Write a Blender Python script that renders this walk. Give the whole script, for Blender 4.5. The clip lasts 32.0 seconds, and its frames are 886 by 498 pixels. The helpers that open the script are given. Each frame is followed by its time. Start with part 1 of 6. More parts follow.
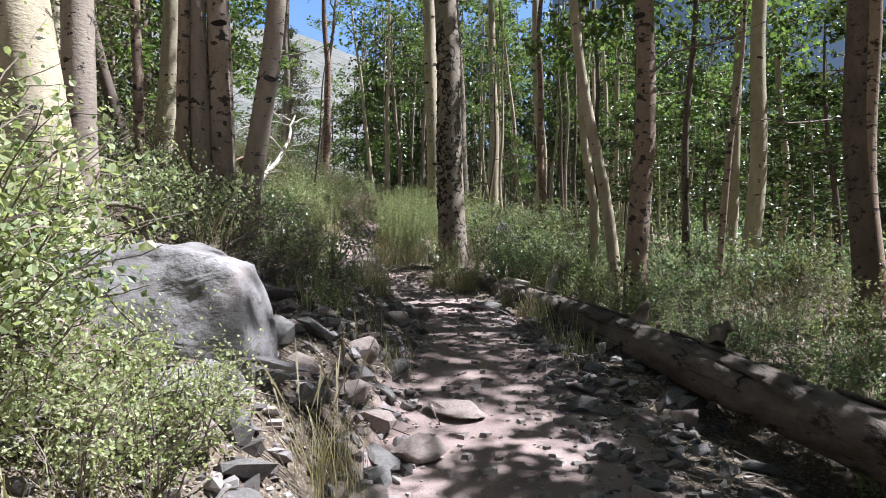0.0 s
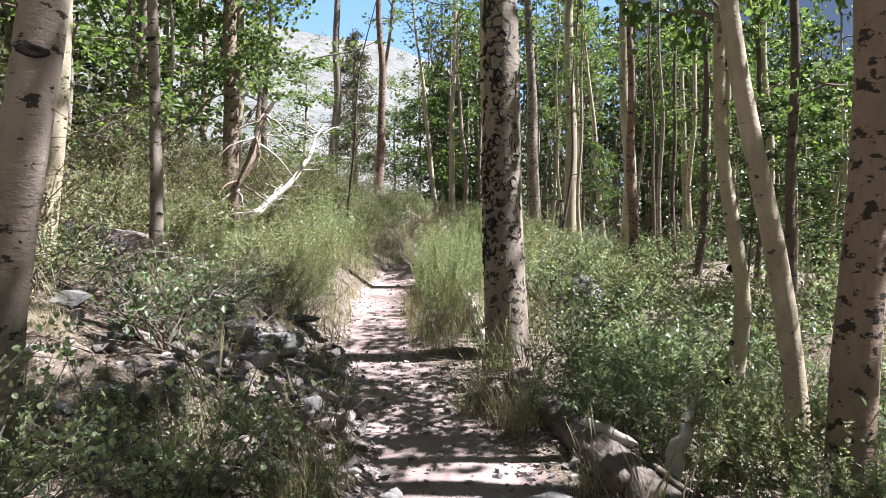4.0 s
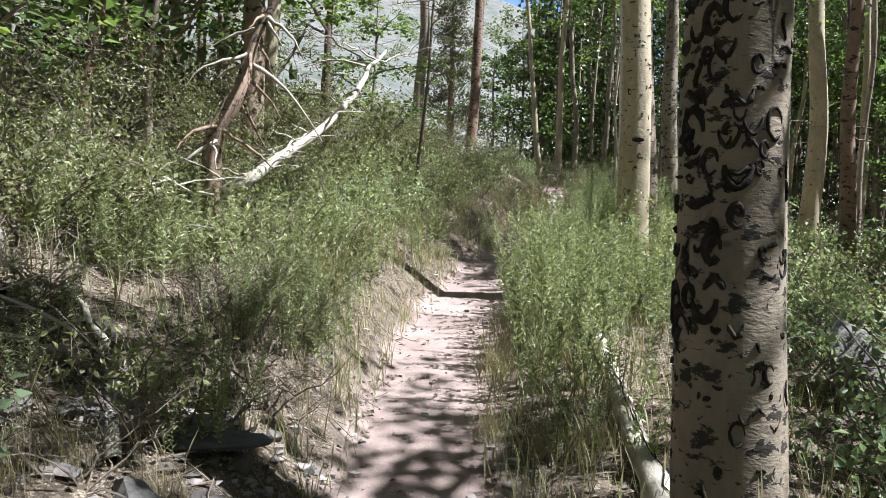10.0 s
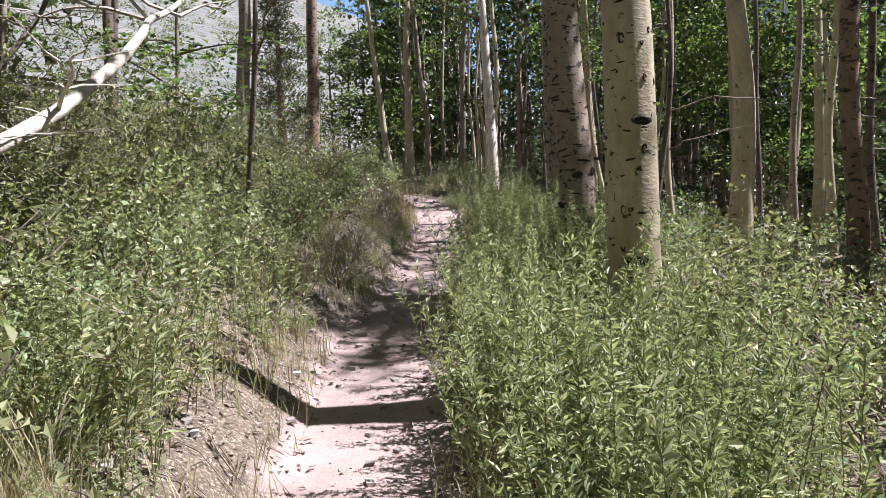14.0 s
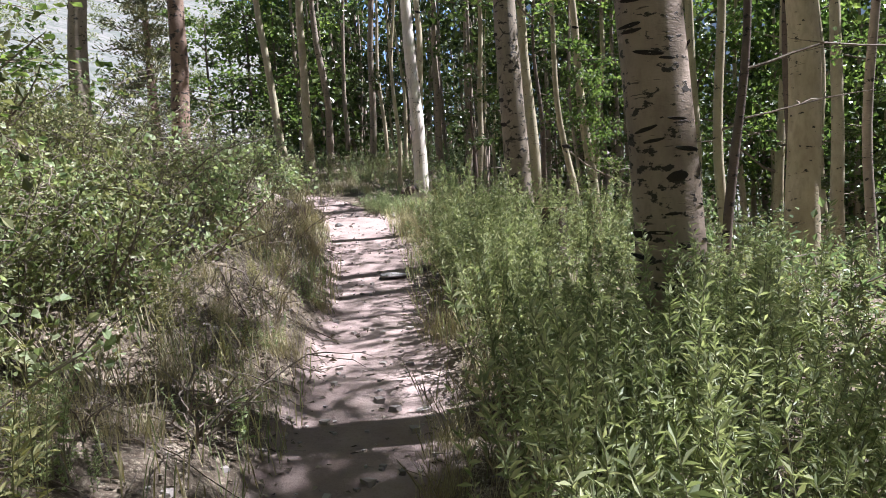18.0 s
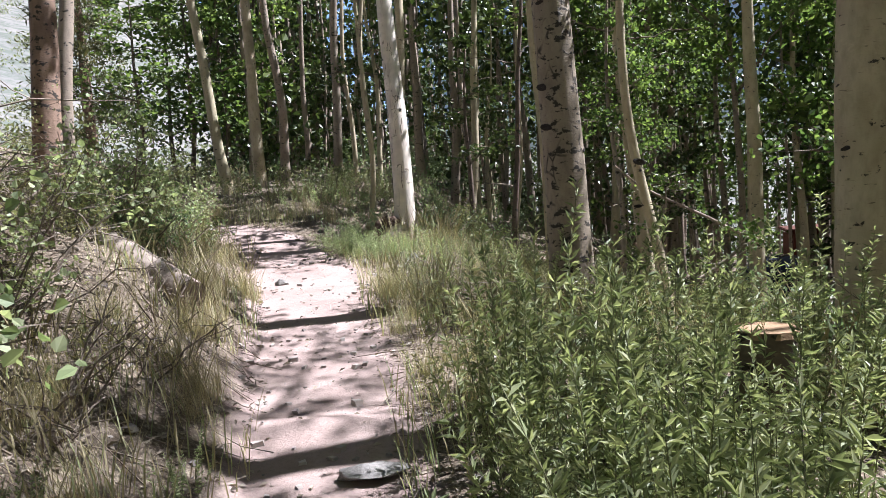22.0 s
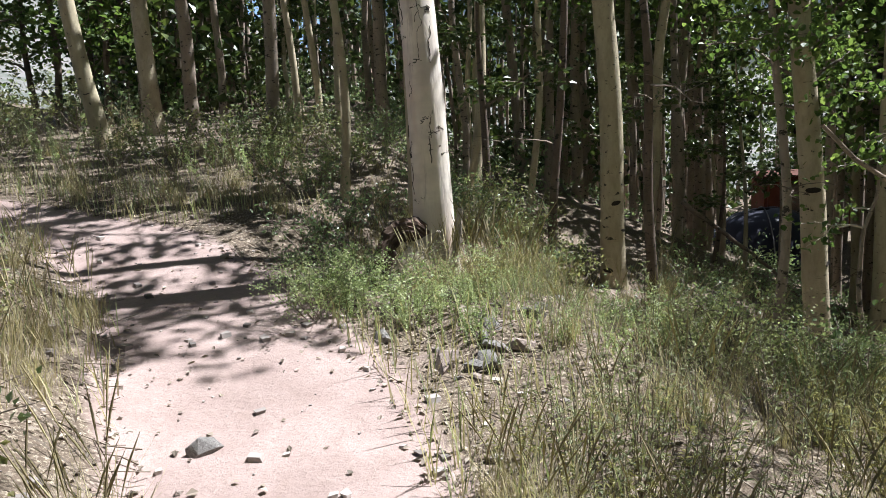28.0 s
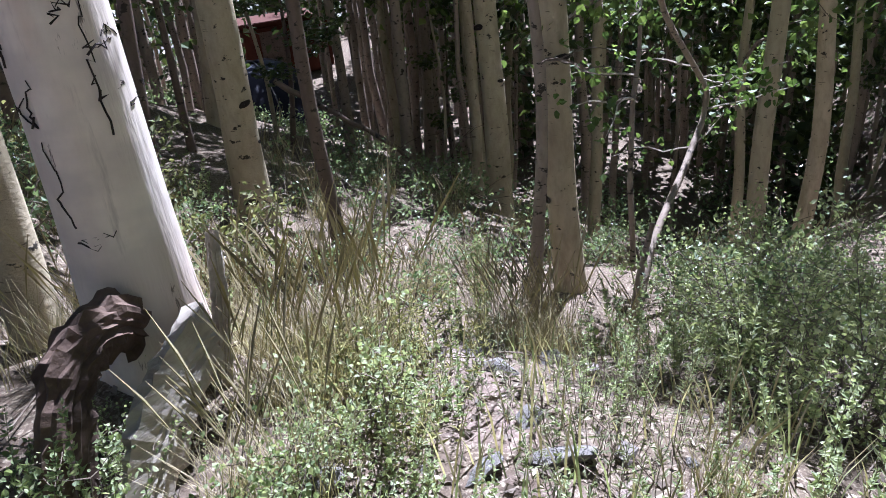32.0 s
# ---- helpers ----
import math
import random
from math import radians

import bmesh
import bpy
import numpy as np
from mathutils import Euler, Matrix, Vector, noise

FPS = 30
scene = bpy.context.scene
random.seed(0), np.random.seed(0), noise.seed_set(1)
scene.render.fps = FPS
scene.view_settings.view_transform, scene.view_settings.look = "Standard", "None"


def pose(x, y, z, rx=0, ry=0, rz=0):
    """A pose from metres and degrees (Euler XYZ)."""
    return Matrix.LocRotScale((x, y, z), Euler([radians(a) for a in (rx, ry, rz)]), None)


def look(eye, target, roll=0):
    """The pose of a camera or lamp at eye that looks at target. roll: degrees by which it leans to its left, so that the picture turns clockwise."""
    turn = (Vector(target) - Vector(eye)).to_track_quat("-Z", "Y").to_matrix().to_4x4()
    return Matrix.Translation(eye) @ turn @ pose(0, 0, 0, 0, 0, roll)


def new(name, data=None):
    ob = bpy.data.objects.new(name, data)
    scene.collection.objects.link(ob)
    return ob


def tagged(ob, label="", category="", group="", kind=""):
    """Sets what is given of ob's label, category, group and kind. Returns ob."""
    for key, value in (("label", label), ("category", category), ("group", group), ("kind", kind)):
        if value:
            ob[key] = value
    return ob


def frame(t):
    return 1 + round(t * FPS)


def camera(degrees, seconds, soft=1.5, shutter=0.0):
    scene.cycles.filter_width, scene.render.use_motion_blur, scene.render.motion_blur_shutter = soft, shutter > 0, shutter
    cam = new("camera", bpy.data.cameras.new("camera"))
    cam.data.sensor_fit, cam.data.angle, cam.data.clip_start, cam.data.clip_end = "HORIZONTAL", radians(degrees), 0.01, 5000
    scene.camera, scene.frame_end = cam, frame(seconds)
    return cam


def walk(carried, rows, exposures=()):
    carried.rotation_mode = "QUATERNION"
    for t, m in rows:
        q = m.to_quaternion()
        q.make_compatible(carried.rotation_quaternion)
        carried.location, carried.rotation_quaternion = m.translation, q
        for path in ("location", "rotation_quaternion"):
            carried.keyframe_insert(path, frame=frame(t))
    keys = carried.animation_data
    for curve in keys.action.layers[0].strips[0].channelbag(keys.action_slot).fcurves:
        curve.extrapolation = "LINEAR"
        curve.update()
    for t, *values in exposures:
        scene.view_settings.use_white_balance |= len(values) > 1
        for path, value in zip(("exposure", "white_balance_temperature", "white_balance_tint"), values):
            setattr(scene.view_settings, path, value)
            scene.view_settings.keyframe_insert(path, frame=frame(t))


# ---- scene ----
cam = camera(64.3, 32.0, 0.9)
METRES, EYE, TILT, LEAN, TURN = 25.0, 1.45, 0.0, 0.5, 0.0
ROWS = [
    (0.0, 0.0, 0.0, 0.0, 0.0, 0.0, -0.0),
    (0.5, 0.0011, 0.0143, 0.0027, 1.46, -0.84, 0.04),
    (1.0, -0.0002, 0.029, 0.0055, 2.32, -1.55, 0.09),
    (1.5, 0.0024, 0.0428, 0.0066, 2.67, -1.95, -0.43),
    (2.0, 0.0048, 0.0602, 0.0104, 3.4, -1.6, -1.06),
    (2.5, 0.0028, 0.0777, 0.0135, 4.47, -0.66, -1.06),
    (3.0, 0.0059, 0.093, 0.0162, 5.24, 0.01, -0.73),
    (3.5, 0.0097, 0.1107, 0.0223, 6.02, 0.63, -0.75),
    (5.5, 0.0096, 0.1719, 0.0283, 6.08, -2.66, 1.17),
    (6.0, 0.0087, 0.1872, 0.0303, 6.58, -3.78, 1.72),
    (6.5, 0.0086, 0.2039, 0.0327, 8.08, -4.06, 1.71),
    (7.0, 0.0053, 0.2186, 0.0336, 9.94, -4.27, 1.41),
    (7.5, 0.0033, 0.2284, 0.0348, 10.94, -4.91, 1.1),
    (8.0, 0.0032, 0.2372, 0.0352, 11.85, -5.1, 0.24),
    (8.5, -0.001, 0.245, 0.0366, 13.36, -3.86, -1.58),
    (9.0, -0.0084, 0.2526, 0.0366, 14.78, -2.26, -2.8),
    (9.5, -0.0105, 0.2649, 0.0379, 15.59, -2.0, -2.71),
    (10.0, -0.0108, 0.2798, 0.0386, 14.22, -3.22, -1.86),
    (10.5, -0.0144, 0.2951, 0.0379, 11.54, -3.6, -1.3),
    (11.0, -0.02, 0.3115, 0.0395, 9.58, -2.36, -0.65),
    (11.5, -0.0276, 0.3282, 0.0413, 7.93, -0.79, 0.02),
    (12.0, -0.0319, 0.3428, 0.0428, 5.65, -0.31, 0.6),
    (12.5, -0.0353, 0.3585, 0.0439, 3.87, -0.96, 1.61),
    (13.0, -0.0412, 0.3732, 0.0452, 2.83, -1.97, 2.41),
    (13.5, -0.0441, 0.3863, 0.0469, 1.7, -2.69, 2.14),
    (15.5, -0.0546, 0.4509, 0.0526, -0.28, -3.02, 1.88),
    (16.0, -0.0571, 0.468, 0.0546, -2.9, -2.85, 2.64),
    (16.5, -0.0585, 0.4845, 0.055, -5.76, -3.42, 2.91),
    (17.0, -0.0603, 0.5016, 0.057, -7.38, -4.19, 2.76),
    (17.5, -0.0632, 0.519, 0.0591, -7.76, -4.39, 2.89),
    (18.0, -0.0631, 0.5364, 0.0594, -7.46, -4.07, 3.2),
    (18.5, -0.0623, 0.5555, 0.0619, -7.06, -4.02, 3.21),
    (19.0, -0.0621, 0.5735, 0.0638, -6.81, -4.28, 3.36),
    (19.5, -0.0594, 0.5911, 0.066, -6.35, -4.23, 3.5),
    (20.0, -0.0589, 0.6086, 0.0677, -5.99, -4.02, 3.59),
    (20.5, -0.0579, 0.626, 0.0694, -6.36, -3.91, 3.52),
    (21.0, -0.0553, 0.6448, 0.0715, -7.74, -3.82, 3.6),
    (21.5, -0.0549, 0.664, 0.073, -9.5, -3.67, 3.54),
    (22.0, -0.0543, 0.6833, 0.0747, -9.93, -3.86, 3.5),
    (22.5, -0.0555, 0.7028, 0.0772, -8.18, -4.48, 3.53),
    (23.0, -0.0576, 0.7215, 0.0798, -6.71, -5.22, 3.9),
    (23.5, -0.0555, 0.739, 0.0814, -7.57, -5.73, 4.31),
    (24.0, -0.056, 0.7541, 0.0834, -9.92, -6.3, 4.4),
    (24.5, -0.0577, 0.7675, 0.0856, -12.75, -7.28, 4.05),
    (26.5, -0.07, 0.8078, 0.091, -13.71, -7.31, 2.9),
    (27.0, -0.0709, 0.8242, 0.0925, -11.71, -6.69, 3.49),
    (27.5, -0.0681, 0.8396, 0.0918, -12.02, -7.68, 3.86),
    (28.0, -0.0631, 0.856, 0.0914, -16.94, -9.74, 3.06),
    (28.5, -0.0561, 0.8711, 0.0915, -25.12, -11.36, 2.52),
    (29.0, -0.0509, 0.8862, 0.0912, -32.82, -12.93, 3.07),
    (29.5, -0.0503, 0.9008, 0.0914, -38.56, -15.15, 4.1),
    (30.0, -0.0501, 0.9174, 0.0923, -42.95, -18.04, 4.35),
    (30.5, -0.0499, 0.9354, 0.0931, -45.64, -20.79, 4.0),
    (31.0, -0.0524, 0.9494, 0.0944, -48.26, -22.88, 3.8),
    (31.5, -0.0543, 0.9611, 0.0955, -53.57, -24.21, 4.39),
    (32.0, -0.0528, 0.9735, 0.0973, -61.11, -24.68, 5.02),
]
walk(cam, [(t, pose(0, 0, EYE, TILT, LEAN, TURN) @ pose(METRES * x, METRES * y, METRES * z, 90 + pitch, roll, yaw)) for t, x, y, z, yaw, pitch, roll in ROWS], exposures=((0.0, 1.4, 5650, 12), (1.2, 1.4, 5650, 10), (3.0, 1.9, 5800, 16), (8.0, 1.62, 5700, 6), (12.0, 1.42, 5800, 12), (16.0, 1.5, 5850, 20), (19.5, 1.76, 5650, 11), (22.0, 1.7, 5750, 14), (24.0, 1.58, 5800, 9), (28.0, 1.44, 5850, 9), (31.0, 1.7, 5250, 20), (32.0, 1.82, 5150, 20)))

# ---- world and sun ----
SUN_ELEV, SUN_AZ = 58.0, 84.0  # azimuth clockwise from +y
world = bpy.data.worlds.new("sky")
scene.world = world
world.use_nodes = True
sky = world.node_tree.nodes.new("ShaderNodeTexSky")
sky.sky_type = "NISHITA"
sky.sun_disc = False
sky.air_density, sky.dust_density, sky.ozone_density = 1.0, 2.0, 1.5
sky.sun_elevation, sky.sun_rotation = radians(SUN_ELEV), radians(SUN_AZ)
world.node_tree.nodes["Background"].inputs[1].default_value = 0.0155
world.node_tree.links.new(sky.outputs[0], world.node_tree.nodes["Background"].inputs[0])
sun = new("sun", bpy.data.lights.new("sun", "SUN"))
sun.data.energy, sun.data.angle, sun.data.color = 5.0, radians(0.55), (1.0, 0.965, 0.91)
_s = Vector((math.sin(radians(SUN_AZ)) * math.cos(radians(SUN_ELEV)), math.cos(radians(SUN_AZ)) * math.cos(radians(SUN_ELEV)), math.sin(radians(SUN_ELEV))))
sun.matrix_world = look(_s * 60, (0, 0, 0))

# ---- materials ----
rng = np.random.default_rng(7)


class Mat:
    """A node material with a few short-cuts."""

    def __init__(self, name, rough=0.8, metal=0.0, spec=0.3):
        self.m = bpy.data.materials.new(name)
        self.m.use_nodes = True
        self.t = self.m.node_tree
        self.b = self.t.nodes["Principled BSDF"]
        self.b.inputs["Roughness"].default_value = rough
        self.b.inputs["Metallic"].default_value = metal
        self.b.inputs["Specular IOR Level"].default_value = spec
        self.co = self.node("ShaderNodeTexCoord").outputs["Object"]

    def node(self, kind, **kw):
        n = self.t.nodes.new(kind)
        for k, v in kw.items():
            n.inputs[k].default_value = v
        return n

    def link(self, a, b):
        self.t.links.new(a, b)

    def noise(self, scale=(1, 1, 1), detail=4.0, rough=0.6, co=None):
        mp = self.node("ShaderNodeMapping", Scale=scale)
        self.link(co or self.co, mp.inputs["Vector"])
        n = self.node("ShaderNodeTexNoise", Scale=1.0, Detail=detail, Roughness=rough)
        self.link(mp.outputs[0], n.inputs["Vector"])
        return n.outputs["Fac"]

    def cells(self, scale=(1, 1, 1), feature="F1"):
        mp = self.node("ShaderNodeMapping", Scale=scale)
        self.link(self.co, mp.inputs["Vector"])
        n = self.node("ShaderNodeTexVoronoi", Scale=1.0)
        n.feature = feature
        self.link(mp.outputs[0], n.inputs["Vector"])
        return n.outputs["Distance"]

    def ramp(self, fac, *stops):
        n = self.node("ShaderNodeValToRGB")
        e = n.color_ramp.elements
        while len(e) < len(stops):
            e.new(0.5)
        for s, (p, c) in zip(e, stops):
            s.position = p
            s.color = (c, c, c, 1) if isinstance(c, (int, float)) else (*c, 1)
        self.link(fac, n.inputs[0])
        return n.outputs[0]

    def mix(self, fac, a, b, blend="MIX"):
        n = self.t.nodes.new("ShaderNodeMix")
        n.data_type, n.blend_type = "RGBA", blend
        for sock, v in ((n.inputs[0], fac), (n.inputs[6], a), (n.inputs[7], b)):
            if isinstance(v, bpy.types.NodeSocket):
                self.link(v, sock)
            elif isinstance(v, (int, float)):
                sock.default_value = v
            else:
                sock.default_value = (*v, 1)
        return n.outputs[2]

    def color(self, c):
        self.link(c, self.b.inputs["Base Color"])
        return self

    def bump(self, h, strength=0.5, dist=0.02):
        n = self.node("ShaderNodeBump", Strength=strength, Distance=dist)
        self.link(h, n.inputs["Height"])
        self.link(n.outputs[0], self.b.inputs["Normal"])
        return self

    def rand(self):
        return self.t.nodes.new("ShaderNodeObjectInfo").outputs["Random"]

    def island(self):
        return self.t.nodes.new("ShaderNodeNewGeometry").outputs["Random Per Island"]


def leaf_material(name, dark, mid, light, through_light=0.4, gloss=0.35, spec=0.5):
    a = Mat(name, gloss, 0, spec)
    c = a.ramp(a.island(), (0.0, dark), (0.55, mid), (1.0, light))
    c = a.mix(a.ramp(a.rand(), (0.0, 0.0), (1.0, 0.35)), c, light)
    a.color(c)
    tr = a.node("ShaderNodeBsdfTranslucent")
    a.link(a.mix(1.0, c, (1.2, 1.25, 0.78), "MULTIPLY"), tr.inputs[0])
    mx = a.node("ShaderNodeMixShader", Fac=through_light)
    a.link(a.b.outputs[0], mx.inputs[1])
    a.link(tr.outputs[0], mx.inputs[2])
    a.link(mx.outputs[0], a.t.nodes["Material Output"].inputs[0])
    return a.m


def bark_material(name, base, pale, tint, scar=(0.035, 0.03, 0.026), scar_at=0.63, dash_at=0.68, carved=0.0):
    a = Mat(name, 0.75)
    c = a.ramp(a.noise((4, 4, 2.2), 5), (0.3, base), (0.7, pale))
    c = a.mix(a.ramp(a.rand(), (0.2, 0.0), (0.9, 0.75)), c, tint)
    c = a.mix(a.ramp(a.noise((22, 22, 9), 4), (0.45, 0.0), (0.75, 0.35)), c, tuple(v * 0.45 for v in base))
    dash = a.ramp(a.noise((11, 11, 70), 2), (dash_at, 0.0), (dash_at + 0.05, 0.8))
    c = a.mix(dash, c, tuple(v * 0.3 for v in base))
    blot = a.ramp(a.noise((10, 10, 17), 4, 0.65), (scar_at, 0.0), (scar_at + 0.03, 0.95))
    c = a.mix(blot, c, scar)
    if carved:
        net = a.ramp(a.cells((7, 7, 4.2), "DISTANCE_TO_EDGE"), (0.02, carved), (0.05, 0.0))
        c = a.mix(a.mix(1.0, net, a.ramp(a.noise((2.6, 2.6, 1.8), 3), (0.53, 0.0), (0.6, 1.0)), "MULTIPLY"), c, scar)
    a.color(c)
    h = a.mix(0.5, a.noise((30, 30, 60), 4), blot)
    a.bump(h, 0.55, 0.02)
    return a.m


def plain_material(name, dark, light, scale=(8, 8, 8), rough=0.85, bump=0.5, dist=0.01, spec=0.25):
    a = Mat(name, rough, 0, spec)
    c = a.ramp(a.noise(scale, 6, 0.65), (0.3, dark), (0.7, light))
    c = a.mix(a.ramp(a.rand(), (0.0, 0.0), (1.0, 0.45)), c, tuple(0.62 * v for v in dark))
    a.color(c).bump(a.noise(tuple(5 * s for s in scale), 5), bump, dist)
    return a.m


BARK_ASPEN = bark_material("aspen_bark", (0.36, 0.29, 0.195), (0.56, 0.48, 0.35), (0.40, 0.35, 0.235), scar_at=0.64)
BARK_OLD = bark_material("old_aspen_bark", (0.22, 0.175, 0.14), (0.40, 0.335, 0.275), (0.30, 0.235, 0.185), scar_at=0.6, dash_at=0.66)
BARK_BROWN = bark_material("brown_dead_bark", (0.16, 0.10, 0.075), (0.34, 0.23, 0.17), (0.40, 0.31, 0.23), scar_at=0.56, dash_at=0.7)
BARK_DARK = bark_material("dark_bark", (0.09, 0.065, 0.05), (0.2, 0.15, 0.12), (0.15, 0.11, 0.09), scar_at=0.58)
BARK_PEEL = bark_material("peeling_aspen_bark", (0.22, 0.165, 0.13), (0.44, 0.35, 0.275), (0.33, 0.25, 0.195), scar_at=0.565, dash_at=0.66)
BARK_CARVED = bark_material("carved_aspen_bark", (0.20, 0.16, 0.125), (0.38, 0.32, 0.25), (0.29, 0.235, 0.175), scar_at=0.57, dash_at=0.67, carved=0.9)
SLAB = plain_material("rotten_bark_slab", (0.05, 0.034, 0.027), (0.19, 0.13, 0.10), (9, 9, 9), 0.9, 0.4, 0.01)
SCAR = plain_material("bark_scar", (0.018, 0.015, 0.013), (0.07, 0.055, 0.045), (30, 30, 30), 0.9)
TWIG = plain_material("twig_bark", (0.13, 0.10, 0.08), (0.30, 0.25, 0.20), (15, 15, 15))
STALK = plain_material("green_stalk", (0.14, 0.15, 0.075), (0.27, 0.27, 0.15), (15, 15, 15))
TWIG_PALE = plain_material("bleached_wood", (0.36, 0.31, 0.26), (0.62, 0.56, 0.48), (9, 9, 30))
LEAF_ASPEN = leaf_material("aspen_leaf", (0.048, 0.082, 0.028), (0.09, 0.145, 0.043), (0.22, 0.28, 0.09), 0.5, 0.5, 0.4)
# Aspen leaf colour darkened so the far grove's shade sits in it.
LEAF_FAR_SHADE = leaf_material("shaded_grove_leaf", (0.02, 0.035, 0.012), (0.046, 0.072, 0.021), (0.12, 0.15, 0.048), 0.25)
LEAF_HERB = leaf_material("herb_leaf", (0.10, 0.13, 0.06), (0.22, 0.255, 0.125), (0.48, 0.49, 0.30), 0.38, 0.5, 0.35)
LEAF_SHRUB = leaf_material("shrub_leaf", (0.07, 0.085, 0.035), (0.165, 0.18, 0.08), (0.38, 0.37, 0.195), 0.35, 0.5, 0.35)
LEAF_SAGE = leaf_material("sage_leaf", (0.13, 0.15, 0.09), (0.22, 0.235, 0.15), (0.32, 0.33, 0.2), 0.3, 0.7, 0.2)
LEAF_DEEP = leaf_material("deep_green_leaf", (0.07, 0.115, 0.06), (0.15, 0.21, 0.11), (0.32, 0.38, 0.22))
LEAF_WEEDY = leaf_material("weed_leaf", (0.13, 0.18, 0.085), (0.27, 0.33, 0.165), (0.50, 0.53, 0.34), 0.45, 0.5, 0.35)
LEAF_BRIGHT = leaf_material("yellow_green_leaf", (0.16, 0.20, 0.08), (0.34, 0.38, 0.19), (0.56, 0.57, 0.36), 0.45, 0.5, 0.35)
NEEDLE = leaf_material("pine_needles", (0.03, 0.045, 0.018), (0.06, 0.075, 0.03), (0.16, 0.14, 0.06), 0.2, 0.6)
LEAF_WEED = leaf_material("yellow_weed_leaf", (0.12, 0.12, 0.05), (0.22, 0.21, 0.09), (0.42, 0.39, 0.19), 0.35, 0.6, 0.3)
STRAW = leaf_material("dry_grass_blade", (0.19, 0.155, 0.09), (0.34, 0.29, 0.17), (0.54, 0.48, 0.32), 0.35, 0.6, 0.3)
LITTER = leaf_material("fallen_leaf", (0.05, 0.038, 0.028), (0.15, 0.115, 0.09), (0.40, 0.34, 0.28), 0.15, 0.6, 0.3)
STONE = plain_material("grey_stone", (0.15, 0.138, 0.13), (0.32, 0.30, 0.285), (7, 7, 7), 0.85, 0.6, 0.015)
STONE_DARK = plain_material("dark_slab_stone", (0.085, 0.08, 0.08), (0.17, 0.16, 0.16), (4, 4, 4), 0.8, 0.6, 0.02)
STONE_WARM = plain_material("rust_stone", (0.26, 0.20, 0.175), (0.44, 0.37, 0.33), (7, 7, 7), 0.85, 0.6, 0.015)


def make_boulder_material():
    a = Mat("pale_boulder", 0.85)
    c = a.ramp(a.noise((3, 3, 3), 7, 0.7), (0.3, (0.15, 0.137, 0.135)), (0.65, (0.31, 0.29, 0.285)))
    c = a.mix(a.ramp(a.noise((14, 14, 22), 6, 0.7), (0.52, 0.0), (0.62, 0.8)), c, (0.12, 0.105, 0.10))
    c = a.mix(a.ramp(a.noise((1.6, 1.6, 1.6), 3), (0.56, 0.0), (0.68, 0.6)), c, (0.42, 0.27, 0.22))
    a.color(c).bump(a.noise((6, 6, 8), 7, 0.6), 0.6, 0.04)
    return a.m


BOULDER = make_boulder_material()


def make_ground_material():
    a = Mat("trail_and_litter", 0.95, 0, 0.1)
    w = a.t.nodes.new("ShaderNodeAttribute")
    w.attribute_name = "worn"
    dirt = a.ramp(a.noise((2.2, 2.2, 2.2), 6, 0.65), (0.3, (0.255, 0.19, 0.172)), (0.7, (0.385, 0.298, 0.274)))
    dirt = a.mix(a.ramp(a.noise((55, 55, 55), 4, 0.7), (0.5, 0.0), (0.75, 0.6)), dirt, (0.20, 0.15, 0.13))
    dirt = a.mix(a.ramp(a.noise((9, 9, 9), 5, 0.7), (0.55, 0.0), (0.7, 0.55)), dirt, (0.27, 0.20, 0.175))
    lit = a.ramp(a.noise((3, 3, 3), 7, 0.75), (0.3, (0.075, 0.055, 0.042)), (0.6, (0.145, 0.112, 0.085)), (0.78, (0.24, 0.195, 0.15)))
    lit = a.mix(a.ramp(a.noise((60, 60, 60), 4, 0.7), (0.5, 0.0), (0.66, 0.9)), lit, (0.40, 0.34, 0.26))
    lit = a.mix(a.ramp(a.noise((35, 35, 35), 3, 0.6), (0.3, 0.9), (0.45, 0.0)), lit, (0.05, 0.038, 0.03))
    edge = a.mix(0.35, w.outputs["Color"], a.noise((5, 5, 5), 6, 0.7))
    a.color(a.mix(a.ramp(edge, (0.36, 0.0), (0.52, 1.0)), lit, dirt))
    a.bump(a.noise((22, 22, 22), 7, 0.72), 0.55, 0.03)
    return a.m


GROUND = make_ground_material()


# ---- mesh tools ----
def np_mesh(name, V, F, mat, smooth=False):
    """A mesh from vertex rows and quad rows."""
    V, F = np.asarray(V, np.float32), np.asarray(F, np.int32)
    me = bpy.data.meshes.new(name)
    me.vertices.add(len(V))
    me.vertices.foreach_set("co", V.ravel())
    me.loops.add(F.size)
    me.loops.foreach_set("vertex_index", F.ravel())
    me.polygons.add(len(F))
    me.polygons.foreach_set("loop_start", np.arange(0, F.size, F.shape[1], dtype=np.int32))
    me.update(calc_edges=True)
    me.polygons.foreach_set("use_smooth", np.full(len(F), smooth, bool))
    me.materials.append(mat)
    me.update()
    return me


def part(name, me, parent, label=""):
    ob = new(name, me)
    ob.parent = parent
    return tagged(ob, label) if label else ob


class Bag:
    """Quads gathered into one mesh."""

    def __init__(self):
        self.V, self.F, self.n = [], [], 0

    def add(self, V, F):
        self.V.append(V)
        self.F.append(F + self.n)
        self.n += len(V)

    def mesh(self, name, mat, smooth=False):
        return np_mesh(name, np.concatenate(self.V), np.concatenate(self.F), mat, smooth)


def unit(a):
    return a / np.maximum(np.linalg.norm(a, axis=-1, keepdims=True), 1e-9)


